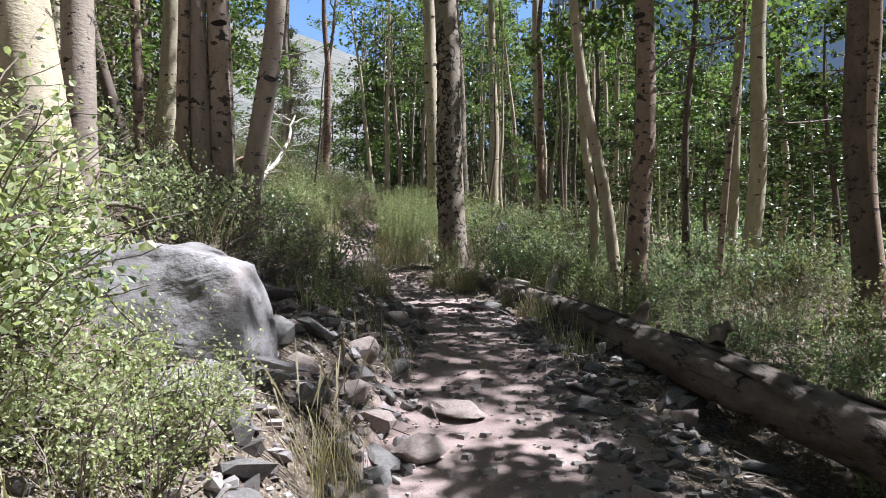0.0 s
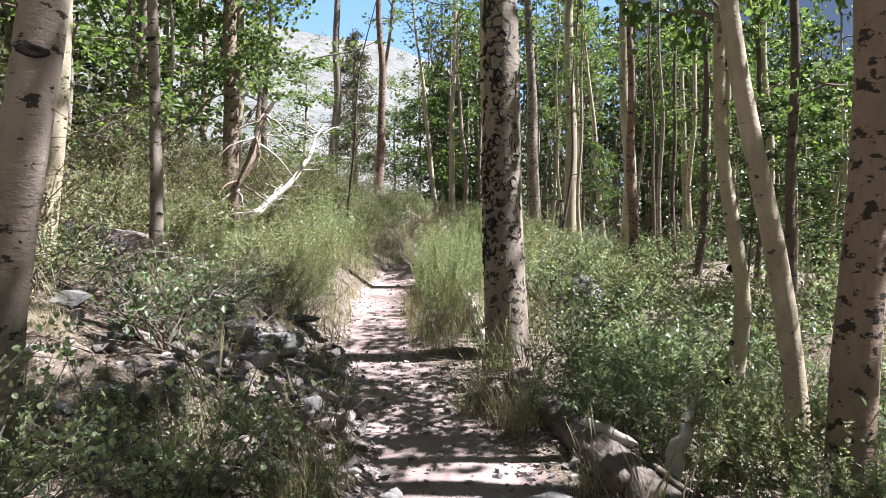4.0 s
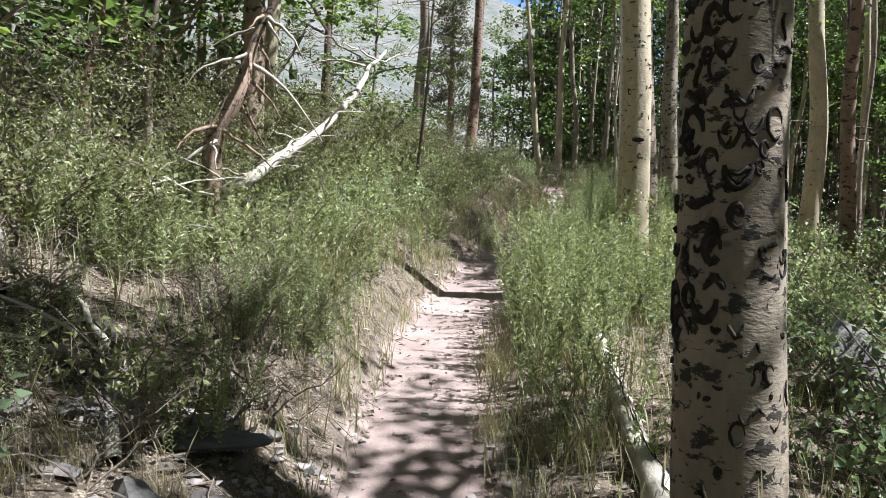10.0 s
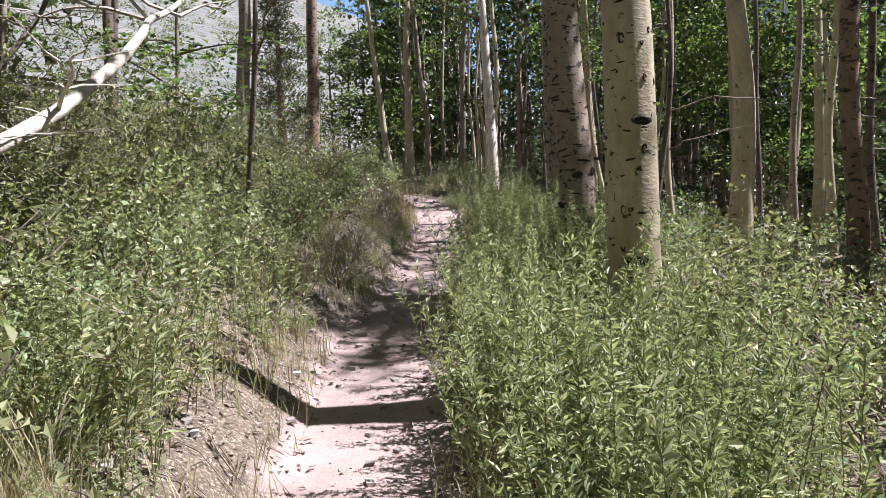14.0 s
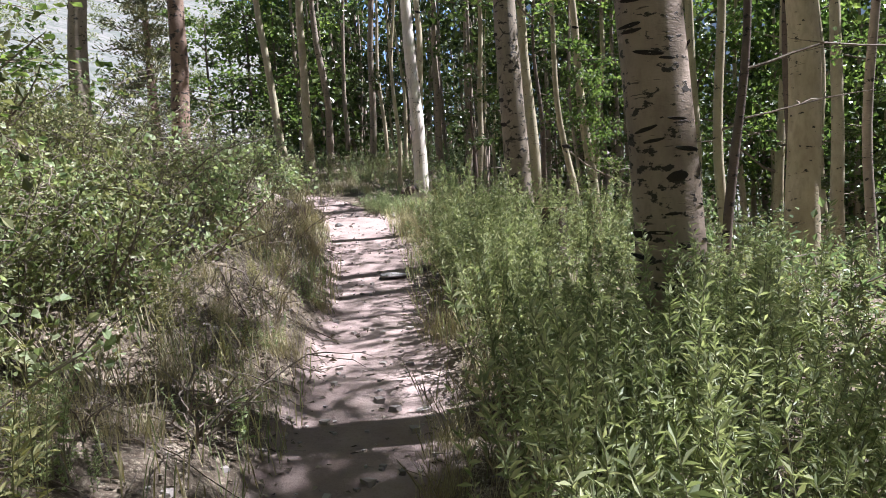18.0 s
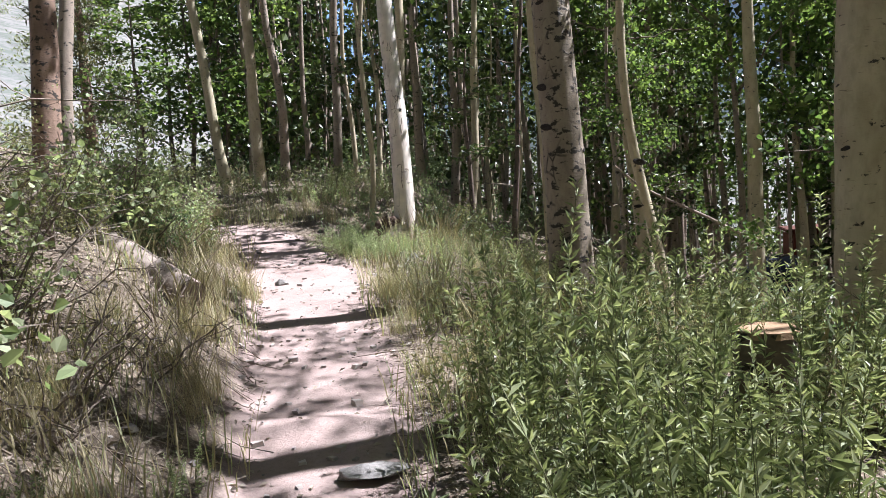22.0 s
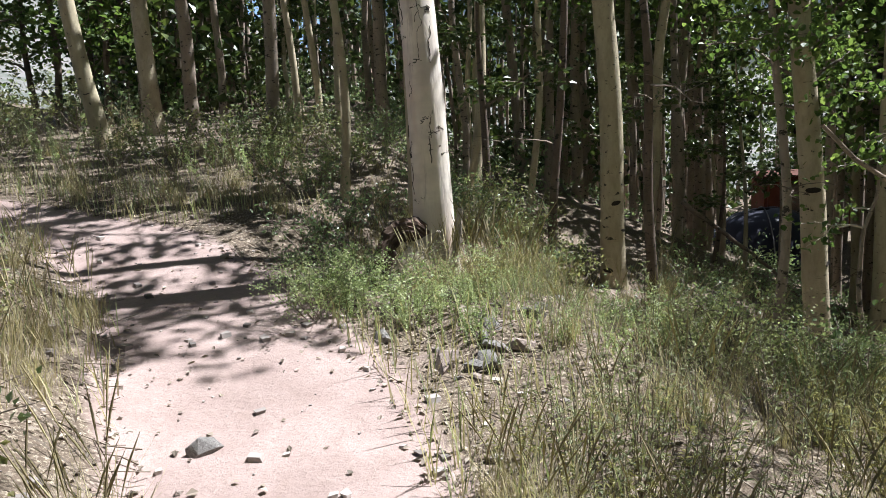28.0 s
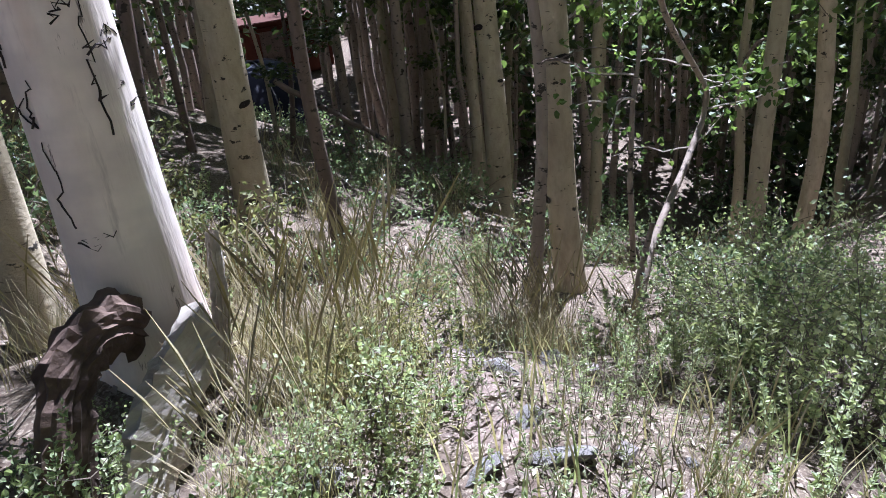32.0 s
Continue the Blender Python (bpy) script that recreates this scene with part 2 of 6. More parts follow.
def tube(P, R, sides=6, ripple=None):
    """Rings round the points P with radii R. ripple: factors per ring and side."""
    P, R = np.asarray(P, float), np.asarray(R, float)
    T = unit(np.gradient(P, axis=0))
    ref = np.array([0.0, 1.0, 0.0]) if abs(T[0, 1]) < 0.8 else np.array([1.0, 0.0, 0.0])
    A = unit(np.cross(T, ref))
    B = np.cross(T, A)
    ang = np.linspace(0, 2 * np.pi, sides, endpoint=False)
    k = R[:, None] * (np.ones((len(P), sides)) if ripple is None else ripple)
    V = P[:, None, :] + k[..., None] * (A[:, None, :] * np.cos(ang)[None, :, None] + B[:, None, :] * np.sin(ang)[None, :, None])
    i, j = np.meshgrid(np.arange(len(P) - 1), np.arange(sides), indexing="ij")
    a, b = i * sides + j, i * sides + (j + 1) % sides
    F = np.stack([a, b, b + sides, a + sides], -1).reshape(-1, 4)
    return V.reshape(-1, 3), F


def leaves(P, D, L, W, g, up=0.7):
    """Folded diamond leaves at P that point along D."""
    n = len(P)
    D = unit(D)
    N = unit(g.normal(size=(n, 3)) + np.array([0, 0, up * 1.5]))
    S = unit(np.cross(D, N))
    N = np.cross(S, D)
    L, W = np.broadcast_to(L, n)[:, None], np.broadcast_to(W, n)[:, None]
    V = np.stack([P, P + D * L * 0.45 + S * W * 0.5 + N * W * 0.18, P + D * L - N * L * 0.12, P + D * L * 0.45 - S * W * 0.5 + N * W * 0.18], 1)
    return V.reshape(-1, 3), np.arange(4 * n).reshape(-1, 4)


def round_leaves(P, D, L, g):
    """Rounder leaves of two quads, folded at the midrib."""
    n = len(P)
    D = unit(D)
    S = unit(np.cross(D, unit(g.normal(size=(n, 3)) + np.array([0, 0, 0.8]))))
    N = np.cross(S, D)
    L = np.broadcast_to(L, n)[:, None]
    c = lambda d, s, u: P + D * L * d + S * L * s + N * L * u
    V = np.stack([c(0, 0, 0), c(0.3, 0.46, 0.1), c(0.75, 0.34, 0.06), c(1.05, 0, -0.12), c(0.75, -0.34, 0.06), c(0.3, -0.46, 0.1)], 1).reshape(-1, 3)
    k = 6 * np.arange(n)[:, None]
    return V, np.concatenate([k + [0, 1, 2, 3], k + [0, 3, 4, 5]], 0)


def hash2(i, j):
    h = np.sin(i * 127.1 + j * 311.7) * 43758.5453
    return h - np.floor(h)


def vnoise(x, y):
    """Smooth value noise, 0 to 1."""
    x, y = np.asarray(x, float), np.asarray(y, float)
    i, j = np.floor(x), np.floor(y)
    u, v = x - i, y - j
    u, v = u * u * (3 - 2 * u), v * v * (3 - 2 * v)
    return (hash2(i, j) * (1 - u) + hash2(i + 1, j) * u) * (1 - v) + (hash2(i, j + 1) * (1 - u) + hash2(i + 1, j + 1) * u) * v


# ---- ground ----
TRAIL_Y = (-6, 0, 3, 6, 7.7, 9, 10.7, 12.3, 15.3, 17.2, 18.7, 20.5, 22, 24, 25.5, 27, 28.5, 31)
TRAIL_X = (0.0, 0.15, 0.32, 0.25, -0.45, -0.88, -1.28, -1.58, -1.76, -1.5, -1.43, -1.39, -1.44, -1.5, -1.72, -2.35, -4.0, -8.5)
HALF_Y, HALF = (0, 4, 8, 12, 20, 23, 24.5, 26), (0.62, 0.55, 0.34, 0.34, 0.33, 0.44, 0.56, 0.52)


def trail_x(y):
    return np.interp(y, TRAIL_Y, TRAIL_X)


def trail_s(x, y):
    """Metres to the right of the trail's middle."""
    return x - trail_x(np.minimum(y, 30.0))


def ground_z(x, y):
    x, y = np.asarray(x, float), np.asarray(y, float)
    s = trail_s(x, y)
    half = np.interp(y, HALF_Y, HALF)
    z = np.interp(y, (-8, 0, 2.3, 4.7, 7, 9.3, 11.7, 15.2, 20, 24.4, 26, 28, 31, 45), (-0.9, 0, 0.37, 0.70, 0.95, 1.13, 1.34, 1.72, 2.26, 2.66, 2.85, 3.25, 3.7, 5.0))
    ridge = np.maximum(trail_x(np.minimum(y, 30.0)) + half, np.interp(y, (25.2, 27, 31, 40), (-9, -1.4, -0.7, 0.6)))
    dl, dr = np.maximum(0, -s - half), np.maximum(0, x - ridge)
    kl = np.interp(y, (0, 7, 10, 14, 18, 21, 24), (0.46, 0.46, 0.29, 0.34, 0.30, 0.26, 0.24))
    z = z + kl * np.minimum(dl, 5) + 0.2 * np.clip(dl - 5, 0, 40)
    bank = np.interp(y, (0, 2, 6, 8.5, 11, 19, 21.5, 24, 26), (0.22, 0.16, 0.10, 0.04, 0.22, 0.3, 0.46, 0.34, 0.12))
    z = z + bank * np.clip(dl / np.interp(y, (9, 14), (0.35, 0.65)), 0, 1)
    lift = np.interp(y, (0, 4, 7, 9, 10, 14, 16.5, 20, 23), (0, -0.08, -0.05, 0.06, 0.12, 0.20, 0.14, 0.08, 0.0))
    fall = np.interp(y, (0, 7, 10, 13, 20, 23), (0.02, 0.03, 0.06, 0.13, 0.11, 0.22))
    near = lift * np.clip(dr / 0.8, 0, 1) - fall * np.clip(dr - 1.4, 0, 14)
    shelf = 0.33 * np.interp(dr, (0, 1.3, 3.0, 4.8, 14), (0, 0.3, 3.6, 4.9, 17.6))
    late = np.clip((y - 22.8) / 2.4, 0, 1)
    z = z + near * (1 - late) - shelf * late - 0.02 * np.clip(dr - 16, 0, 60)
    off = np.clip((dl + dr) / 0.8, 0, 1)
    z = z + 0.30 * off * (vnoise(x * 0.6 + 9, y * 0.6) - 0.5) + (0.025 + 0.10 * off) * (vnoise(x * 2.3, y * 2.3 + 4) - 0.5) + (0.012 + 0.03 * off) * (vnoise(x * 8, y * 8) - 0.5)
    for edge in (12.9, 14.2, 15.6, 17.2, 20.4):
        z = z + 0.04 * np.exp(-((y - edge + 0.25 * s) / 0.10) ** 2) * (np.abs(s) < 0.7)
    z = z + 0.16 * np.exp(-(((x + 0.3) / 0.3) ** 2 + ((y - 25.97) / 0.3) ** 2) ** 1.5)
    far = np.hypot(x, y)
    hill = np.clip((far - 75) / 520, 0, 1)
    up = np.interp(np.degrees(np.arctan2(x, np.maximum(y, 1e-3))), (-75, -30, -12, -2, 8, 60), (0.7, 1.3, 1.08, 0.85, 0.3, 0.1))
    z = z + 150 * up * hill ** 1.15 * (y > -1e6) + hill * (26 * (vnoise(x * 0.011, y * 0.011) - 0.5) + 7 * (vnoise(x * 0.045, y * 0.045) - 0.5))
    return z


SIDE = ((-1.3, 24.0), (-0.3, 24.8), (0.6, 25.5), (1.35, 26.2), (2.0, 27.3), (2.8, 29.0), (4.0, 31.5))


def side_path(x, y):
    """Metres to the faint path that drops away to the camp."""
    x, y = np.asarray(x, float), np.asarray(y, float)
    best = np.full(x.shape, 99.0)
    for (ax, ay), (bx, by) in zip(SIDE, SIDE[1:]):
        dx, dy = bx - ax, by - ay
        t = np.clip(((x - ax) * dx + (y - ay) * dy) / (dx * dx + dy * dy), 0, 1)
        best = np.minimum(best, np.hypot(x - ax - t * dx, y - ay - t * dy))
    return best


def gz(x, y):
    return float(ground_z(x, y))


def axis(a, b, step, reach, grow=1.13):
    mid = list(np.arange(a, b + step / 2, step))
    lo, hi, d = [], [], step
    p = mid[0]
    while p > -reach:
        d *= grow
        p -= d
        lo.append(p)
    p, d = mid[-1], step
    while p < reach:
        d *= grow
        p += d
        hi.append(p)
    return np.array(lo[::-1] + mid + hi)


def build_ground():
    xs, ys = axis(-4.6, 3.4, 0.09, 1500), axis(0.0, 29.0, 0.09, 1500)
    X, Y = np.meshgrid(xs, ys)
    V = np.stack([X, Y, ground_z(X, Y)], -1).reshape(-1, 3)
    nx, ny = len(xs), len(ys)
    j, i = np.meshgrid(np.arange(ny - 1), np.arange(nx - 1), indexing="ij")
    a = j * nx + i
    me = np_mesh("ground", V, np.stack([a, a + 1, a + nx + 1, a + nx], -1).reshape(-1, 4), GROUND, True)
    s = trail_s(V[:, 0], V[:, 1])
    half = np.interp(V[:, 1], HALF_Y, HALF)
    worn = np.clip(1.0 - (np.abs(s) - half + 0.12) / 0.35, 0, 1) * (V[:, 1] < 31) * (V[:, 1] > -8)
    worn = np.maximum(worn, np.clip(1.15 - side_path(V[:, 0], V[:, 1]) / 0.4, 0, 1) * 0.32)
    att = me.attributes.new("worn", "FLOAT", "POINT")
    att.data.foreach_set("value", worn.astype(np.float32))
    far = Mat("sage_hillside", 0.95, 0, 0.1)
    c = far.ramp(far.noise((0.02, 0.02, 0.02), 6, 0.65), (0.35, (0.21, 0.195, 0.185)), (0.65, (0.155, 0.155, 0.15)))
    far.color(far.mix(far.ramp(far.noise((0.22, 0.22, 0.22), 6, 0.75), (0.46, 0.0), (0.56, 0.9)), c, (0.10, 0.112, 0.095)))
    me.materials.append(far.m)
    cen = V[np.concatenate([[f] for f in a.ravel()])]
    me.polygons.foreach_set("material_index", (np.hypot(cen[:, 0], cen[:, 1]) > 58).astype(np.int32))
    me.update()
    ob = new("ground", me)
    return tagged(ob, "bare pinkish dirt trail through leaf litter on a wooded slope", "ground", kind="structure")


build_ground()


def sky_backdrop():
    """Bright hazy sky behind the hill."""
    m = Mat("hazy_sky", 1.0, 0, 0)
    e = m.node("ShaderNodeEmission", Strength=1.0)
    sep = m.node("ShaderNodeSeparateXYZ")
    m.link(m.co, sep.inputs[0])
    k = m.node("ShaderNodeMapRange")
    k.inputs["From Min"].default_value, k.inputs["From Max"].default_value = 150.0, 800.0
    m.link(sep.outputs["Z"], k.inputs["Value"])
    m.link(m.ramp(k.outputs[0], (0.0, (0.20, 0.28, 0.40)), (1.0, (0.09, 0.17, 0.36))), e.inputs[0])
    m.link(e.outputs[0], m.t.nodes["Material Output"].inputs[0])
    a, h = np.radians(np.linspace(-70, 9, 40)), np.linspace(-20, 900, 10)
    A, H = np.meshgrid(a, h)
    V = np.stack([1900 * np.sin(A), 1900 * np.cos(A), H], -1).reshape(-1, 3)
    j, i = np.meshgrid(np.arange(9), np.arange(39), indexing="ij")
    p = j * 40 + i
    tagged(new("backdrop", np_mesh("backdrop", V, np.stack([p, p + 1, p + 41, p + 40], -1).reshape(-1, 4), m.m, True)), "pale blue hazy sky above the far hillside", "sky", kind="structure")


sky_backdrop()

# ---- trees ----
def trunk_path(x, y, lean, H, bend, seed, lean_y=0.0, n=26):
    g = np.random.default_rng(seed)
    h = np.linspace(0, 1, n) ** 1.25 * H
    ph = g.uniform(0, 6.28, 4)
    wob = lambda p, q: bend * (np.sin(h * 0.9 + p) - math.sin(p)) + bend * 0.5 * (np.sin(h * 2.1 + q) - math.sin(q))
    return np.stack([lean * h + wob(ph[0], ph[1]), lean_y * h + wob(ph[2], ph[3]), h - 0.25], -1)


def trunk_mesh(P, r, mat, seed, sides=16, flare=0.35, knobs=0.05):
    g = np.random.default_rng(seed)
    h = P[:, 2] + 0.25
    H = h[-1]
    R = r * (1 - 0.82 * (h / H) ** 1.1) * (1 + flare * np.exp(-h / 0.28))
    k = 1 + knobs * (g.random((len(P), sides)) - 0.5) * 2
    k = 0.5 * k + 0.25 * np.roll(k, 1, 0) + 0.25 * np.roll(k, 1, 1)
    k *= 1 + (0.12 * np.exp(-h / 0.3))[:, None] * np.sin(np.arange(sides) * 6.283 * 4 / sides + g.uniform(0, 6))[None, :]
    V, F = tube(P, R, sides, k)
    return np_mesh("trunk", V, F, mat, True), R


def branch_points(g, start, az, rise, length, n=7, droop=0.15):
    u = np.linspace(0, 1, n)
    out = np.stack([np.cos(az) * u, np.sin(az) * u, rise * u - droop * u * u], -1) * length
    out[1:] += np.cumsum(g.normal(size=(n - 1, 3)), 0) * 0.035 * length
    return start + out


def make_crown(seed, length, radius, n_branch, leaf_n, leaf, droop=0.15, round_leaf=False, mat=None, low=0.0):
    """Branch meshes and a foliage mesh round an upright stem of that length."""
    g = np.random.default_rng(seed)
    branches, pts, ways = [], [], []
    for k in range(n_branch):
        z = length * (low + (1 - low) * (k + g.uniform(0, 0.8)) / n_branch)
        reach = radius * g.uniform(0.65, 1.15) * (1.08 - 0.75 * (z / length) ** 1.6)
        b = Bag()
        P = branch_points(g, np.array([0, 0, z]), k * 2.4 + g.uniform(-0.5, 0.5), g.uniform(0.15, 0.8), reach, 7, droop)
        b.add(*tube(P, np.linspace(0.022, 0.005, 7) * (0.6 + reach * 0.5), 5))
        for q in range(6):
            s = P[g.integers(1, 7)]
            T = branch_points(g, s, g.uniform(0, 6.28), g.uniform(-0.3, 0.7), reach * g.uniform(0.25, 0.5), 5, 0.25)
            b.add(*tube(T, np.linspace(0.007, 0.002, 5), 3))
            m = max(4, leaf_n // (n_branch * 6))
            w = g.integers(1, 5, m)
            base = T[w] + g.normal(size=(m, 3)) * 0.085 * (0.6 + reach * 0.5)
            pts.append(base)
            ways.append(g.normal(size=(m, 3)) + np.array([0, 0, -0.5]))
        branches.append(b.mesh("branch", TWIG))
    pts, ways = np.concatenate(pts), np.concatenate(ways)
    L = leaf * g.uniform(0.7, 1.3, len(pts))
    VF = round_leaves(pts, ways, L, g) if round_leaf else leaves(pts, ways, L, L * 0.85, g)
    return branches, np_mesh("foliage", *VF, mat or LEAF_ASPEN)


CROWNS = [make_crown(40 + k, 6.0, 1.5 + 0.12 * k, 9, 950, 0.11) for k in range(5)]
SPRAYS = [make_crown(60 + k, 1.9, 0.9, 4, 330, 0.062, 0.4, True) for k in range(3)]
BOUGHS = [make_crown(80 + k, 2.8, 1.35, 5, 620, 0.075, 0.3, True) for k in range(3)]


def knot_mesh(seed):
    g = np.random.default_rng(seed)
    b = Bag()
    a = np.linspace(0, 6.283, 10, endpoint=False)
    w = 1 + 0.25 * g.random(10)
    for k, (s, d) in enumerate(((1.0, 0.0), (0.8, 0.10), (0.45, 0.03), (0.02, -0.02))):
        ring = np.stack([np.cos(a) * s * w, np.full(10, -d), np.sin(a) * s * w * 0.55], -1)
        b.V.append(ring)
    i, j = np.meshgrid(np.arange(3), np.arange(10), indexing="ij")
    p, q = i * 10 + j, i * 10 + (j + 1) % 10
    return np_mesh("knot", np.concatenate(b.V), np.stack([p, q, q + 10, p + 10], -1).reshape(-1, 4), SCAR, True)


KNOTS = [knot_mesh(k) for k in range(4)]


def mark_trunk(tree, P, R, count, seed, lo, hi, size, slim=1.0, name="knot", turn=True):
    """Dark scars that lie on the bark."""
    g = np.random.default_rng(seed)
    for k in range(count):
        h, az = g.uniform(lo, hi), g.uniform(0, 360)
        c = [np.interp(h, P[:, 2], P[:, q]) for q in (0, 1)]
        r = np.interp(h, P[:, 2], R)
        ob = part(name, KNOTS[k % 4], tree)
        s = size * g.uniform(0.5, 1.4)
        ob.matrix_basis = pose(c[0], c[1], h, 0, 0, az) @ Matrix.Translation((0, -r * 1.0 - 0.002, 0)) @ pose(0, 0, 0, 0, g.uniform(-80, 80) if turn else g.uniform(-12, 12), 0) @ Matrix.Diagonal((s, min(s, 0.05) * 0.8, s * slim, 1))


TREE_N = [0]


def aspen(x, y, lean, r, H=11.0, bark=BARK_ASPEN, crown=True, bend=0.05, knots=0, label="", lean_y=0.0, start=0.5, sprays=(), dead=0, sides=16, z=None, dense=False, curve=()):
    TREE_N[0] += 1
    seed = 100 + TREE_N[0]
    g = np.random.default_rng(seed)
    tree = new("aspen_tree")
    tree.location = (x, y, gz(x, y) if z is None else z)
    tagged(tree, label or "tall slender aspen with pale cream bark and dark scars", "tree", "aspens beside the trail")
    P = trunk_path(x, y, lean, H, bend, seed, lean_y)
    if curve:
        P[:, 0] += np.interp(P[:, 2], [c[0] for c in curve], [c[1] for c in curve])
        P[1:-1, 0] = 0.25 * P[:-2, 0] + 0.5 * P[1:-1, 0] + 0.25 * P[2:, 0]
    me, R = trunk_mesh(P, r, bark, seed, sides)
    trunk = part("trunk", me, tree)
    at = lambda h: Vector([np.interp(h, P[:, 2], P[:, q]) for q in range(3)])
    if crown:
        br, fo = CROWNS[seed % len(CROWNS)]
        h0 = H * start
        k = (H - h0) / 6.0
        tip = at(H - 0.3) - at(h0)
        m = Matrix.Translation(at(h0)) @ tip.to_track_quat("Z", "Y").to_matrix().to_4x4() @ Matrix.Rotation(g.uniform(0, 6.28), 4, "Z") @ Matrix.Diagonal((0.9 + 0.3 * k, 0.9 + 0.3 * k, k, 1))
        for me in br:
            part("branch", me, tree).matrix_basis = m
        part("foliage", fo, tree).matrix_basis = m
        if dense:
            part("foliage", CROWNS[(seed + 2) % len(CROWNS)][1], tree).matrix_basis = m @ Matrix.Rotation(1.3, 4, "Z")
    for h, turn, size in sprays:
        br, fo = (BOUGHS if size > 1.5 else SPRAYS)[int(turn) % 3]
        size = size - 1 if size > 1.5 else size
        m = Matrix.Translation(at(h)) @ Matrix.Rotation(radians(turn), 4, "Z") @ Matrix.Scale(size, 4)
        for me in br:
            part("branch", me, tree).matrix_basis = m
        part("foliage", fo, tree).matrix_basis = m
    for k in range(dead):
        h = g.uniform(1.2, 5.0)
        b = Bag()
        Q = branch_points(g, np.array(at(h)), g.uniform(0, 6.28), g.uniform(-0.2, 0.6), g.uniform(0.5, 1.3), 8, 0.2)
        b.add(*tube(Q, np.linspace(0.012, 0.003, 8), 4))
        for q in range(3):
            b.add(*tube(branch_points(g, Q[g.integers(2, 7)], g.uniform(0, 6.28), 0.3, g.uniform(0.2, 0.5), 5), np.linspace(0.006, 0.002, 5), 3))
        part("dead_branch", b.mesh("dead_branch", TWIG), tree)
    if knots:
        mark_trunk(trunk, P, R, knots, seed, 0.2, 4.5, 0.05, 0.8, turn=False)
    return trunk, P, R


OLD = "old thick aspen, bark crowded with dark carved scars"
BROWN = "dead aspen with peeling red-brown bark"
PALE = "smooth pale cream aspen with black eye-shaped knots"
# the bank at the start
aspen(-1.76, 3.4, -0.20, 0.15, 10, bend=0.03, knots=7, label="leaning stout cream aspen beside the boulder", start=0.45)
aspen(-2.01, 3.96, -0.03, 0.095, 10, BARK_OLD, bend=0.03, knots=4, label=PALE)
aspen(-3.17, 7.5, -0.19, 0.075, 8, BARK_DARK, bend=0.06, dead=3)
aspen(-3.28, 7.96, 0.07, 0.12, 10, bend=0.05, knots=3)
aspen(-1.81, 5.35, -0.03, 0.085, 10, BARK_OLD, bend=0.03, knots=5, label=PALE)
aspen(-1.71, 5.42, -0.01, 0.10, 10, BARK_PEEL, bend=0.03, knots=4)
aspen(-1.90, 5.28, -0.02, 0.05, 9, BARK_BROWN, bend=0.03)
aspen(-1.53, 5.36, 0.08, 0.085, 9, BARK_OLD, bend=0.05, knots=4, sprays=((3.0, 20, 0.9),), label="forked aspen bending towards the trail")
aspen(-2.68, 6.3, -0.03, 0.05, 9, BARK_BROWN, dead=2)
aspen(-4.4, 6.0, 0.05, 0.11, 10, BARK_DARK)
aspen(-4.9, 9.0, 0.02, 0.10, 10)
aspen(-3.9, 4.4, -0.06, 0.12, 10, BARK_DARK)
aspen(-3.25, 9.64, 0.01, 0.065, 8, BARK_OLD, bend=0.05, knots=3, sprays=((2.6, 330, 0.8), (3.2, 100, 0.8)), label="slim grey-green aspen with low leafy twigs")
# right of the trail, first half
TREE_A = aspen(0.15, 9.6, -0.03, 0.195, 12, BARK_CARVED, bend=0.02, knots=4, label=OLD, sides=24, z=gz(0.15, 9.6) - 0.1)


def carve(tree, P, R, count, seed, lo, hi, az0, az1, size, width):
    """Dark healed cuts: short lines, hooks and loops lying on the bark."""
    g = np.random.default_rng(seed)
    for k in range(count):
        n = 12
        u = np.linspace(0, 1, n)
        h0, a0 = g.uniform(lo, hi), radians(g.uniform(az0, az1))
        s = size * g.uniform(0.5, 1.3)
        sort = g.integers(5)
        if sort == 0:
            dx, dz = 0.15 * s * np.sin(u * 5 + k), s * 1.5 * u
        elif sort == 1:
            dx, dz = s * (u - 0.5) * 1.3, 0.12 * s * np.sin(u * 6 + k)
        elif sort == 2:
            dx, dz = 0.5 * s * np.cos(u * 5.6), 0.85 * s * np.sin(u * 5.6)
        elif sort == 3:
            dx, dz = 0.5 * s * np.cos(3.14 + u * 3.14), s * (0.9 * np.abs(2 * u - 1) ** 1.5)
        else:
            dx, dz = s * (u - 0.5), s * 1.2 * np.where(u < 0.5, u, 1 - u) * (1 if k % 2 else -1)
        hs = h0 + dz + g.normal(size=n) * 0.002
        r = np.interp(hs, P[:, 2], R)
        th = a0 + dx / r
        Q = np.stack([np.interp(hs, P[:, 2], P[:, 0]) + np.cos(th) * r, np.interp(hs, P[:, 2], P[:, 1]) + np.sin(th) * r, hs], -1)
        w = width * g.uniform(0.6, 1.3) * (0.5 + np.sin(u * 3.1) ** 0.5) * (1 + 0.4 * (g.random(n) - 0.5))
        part("carved_scar", np_mesh("carved_scar", *tube(Q, w, 5), SCAR, True), tree)


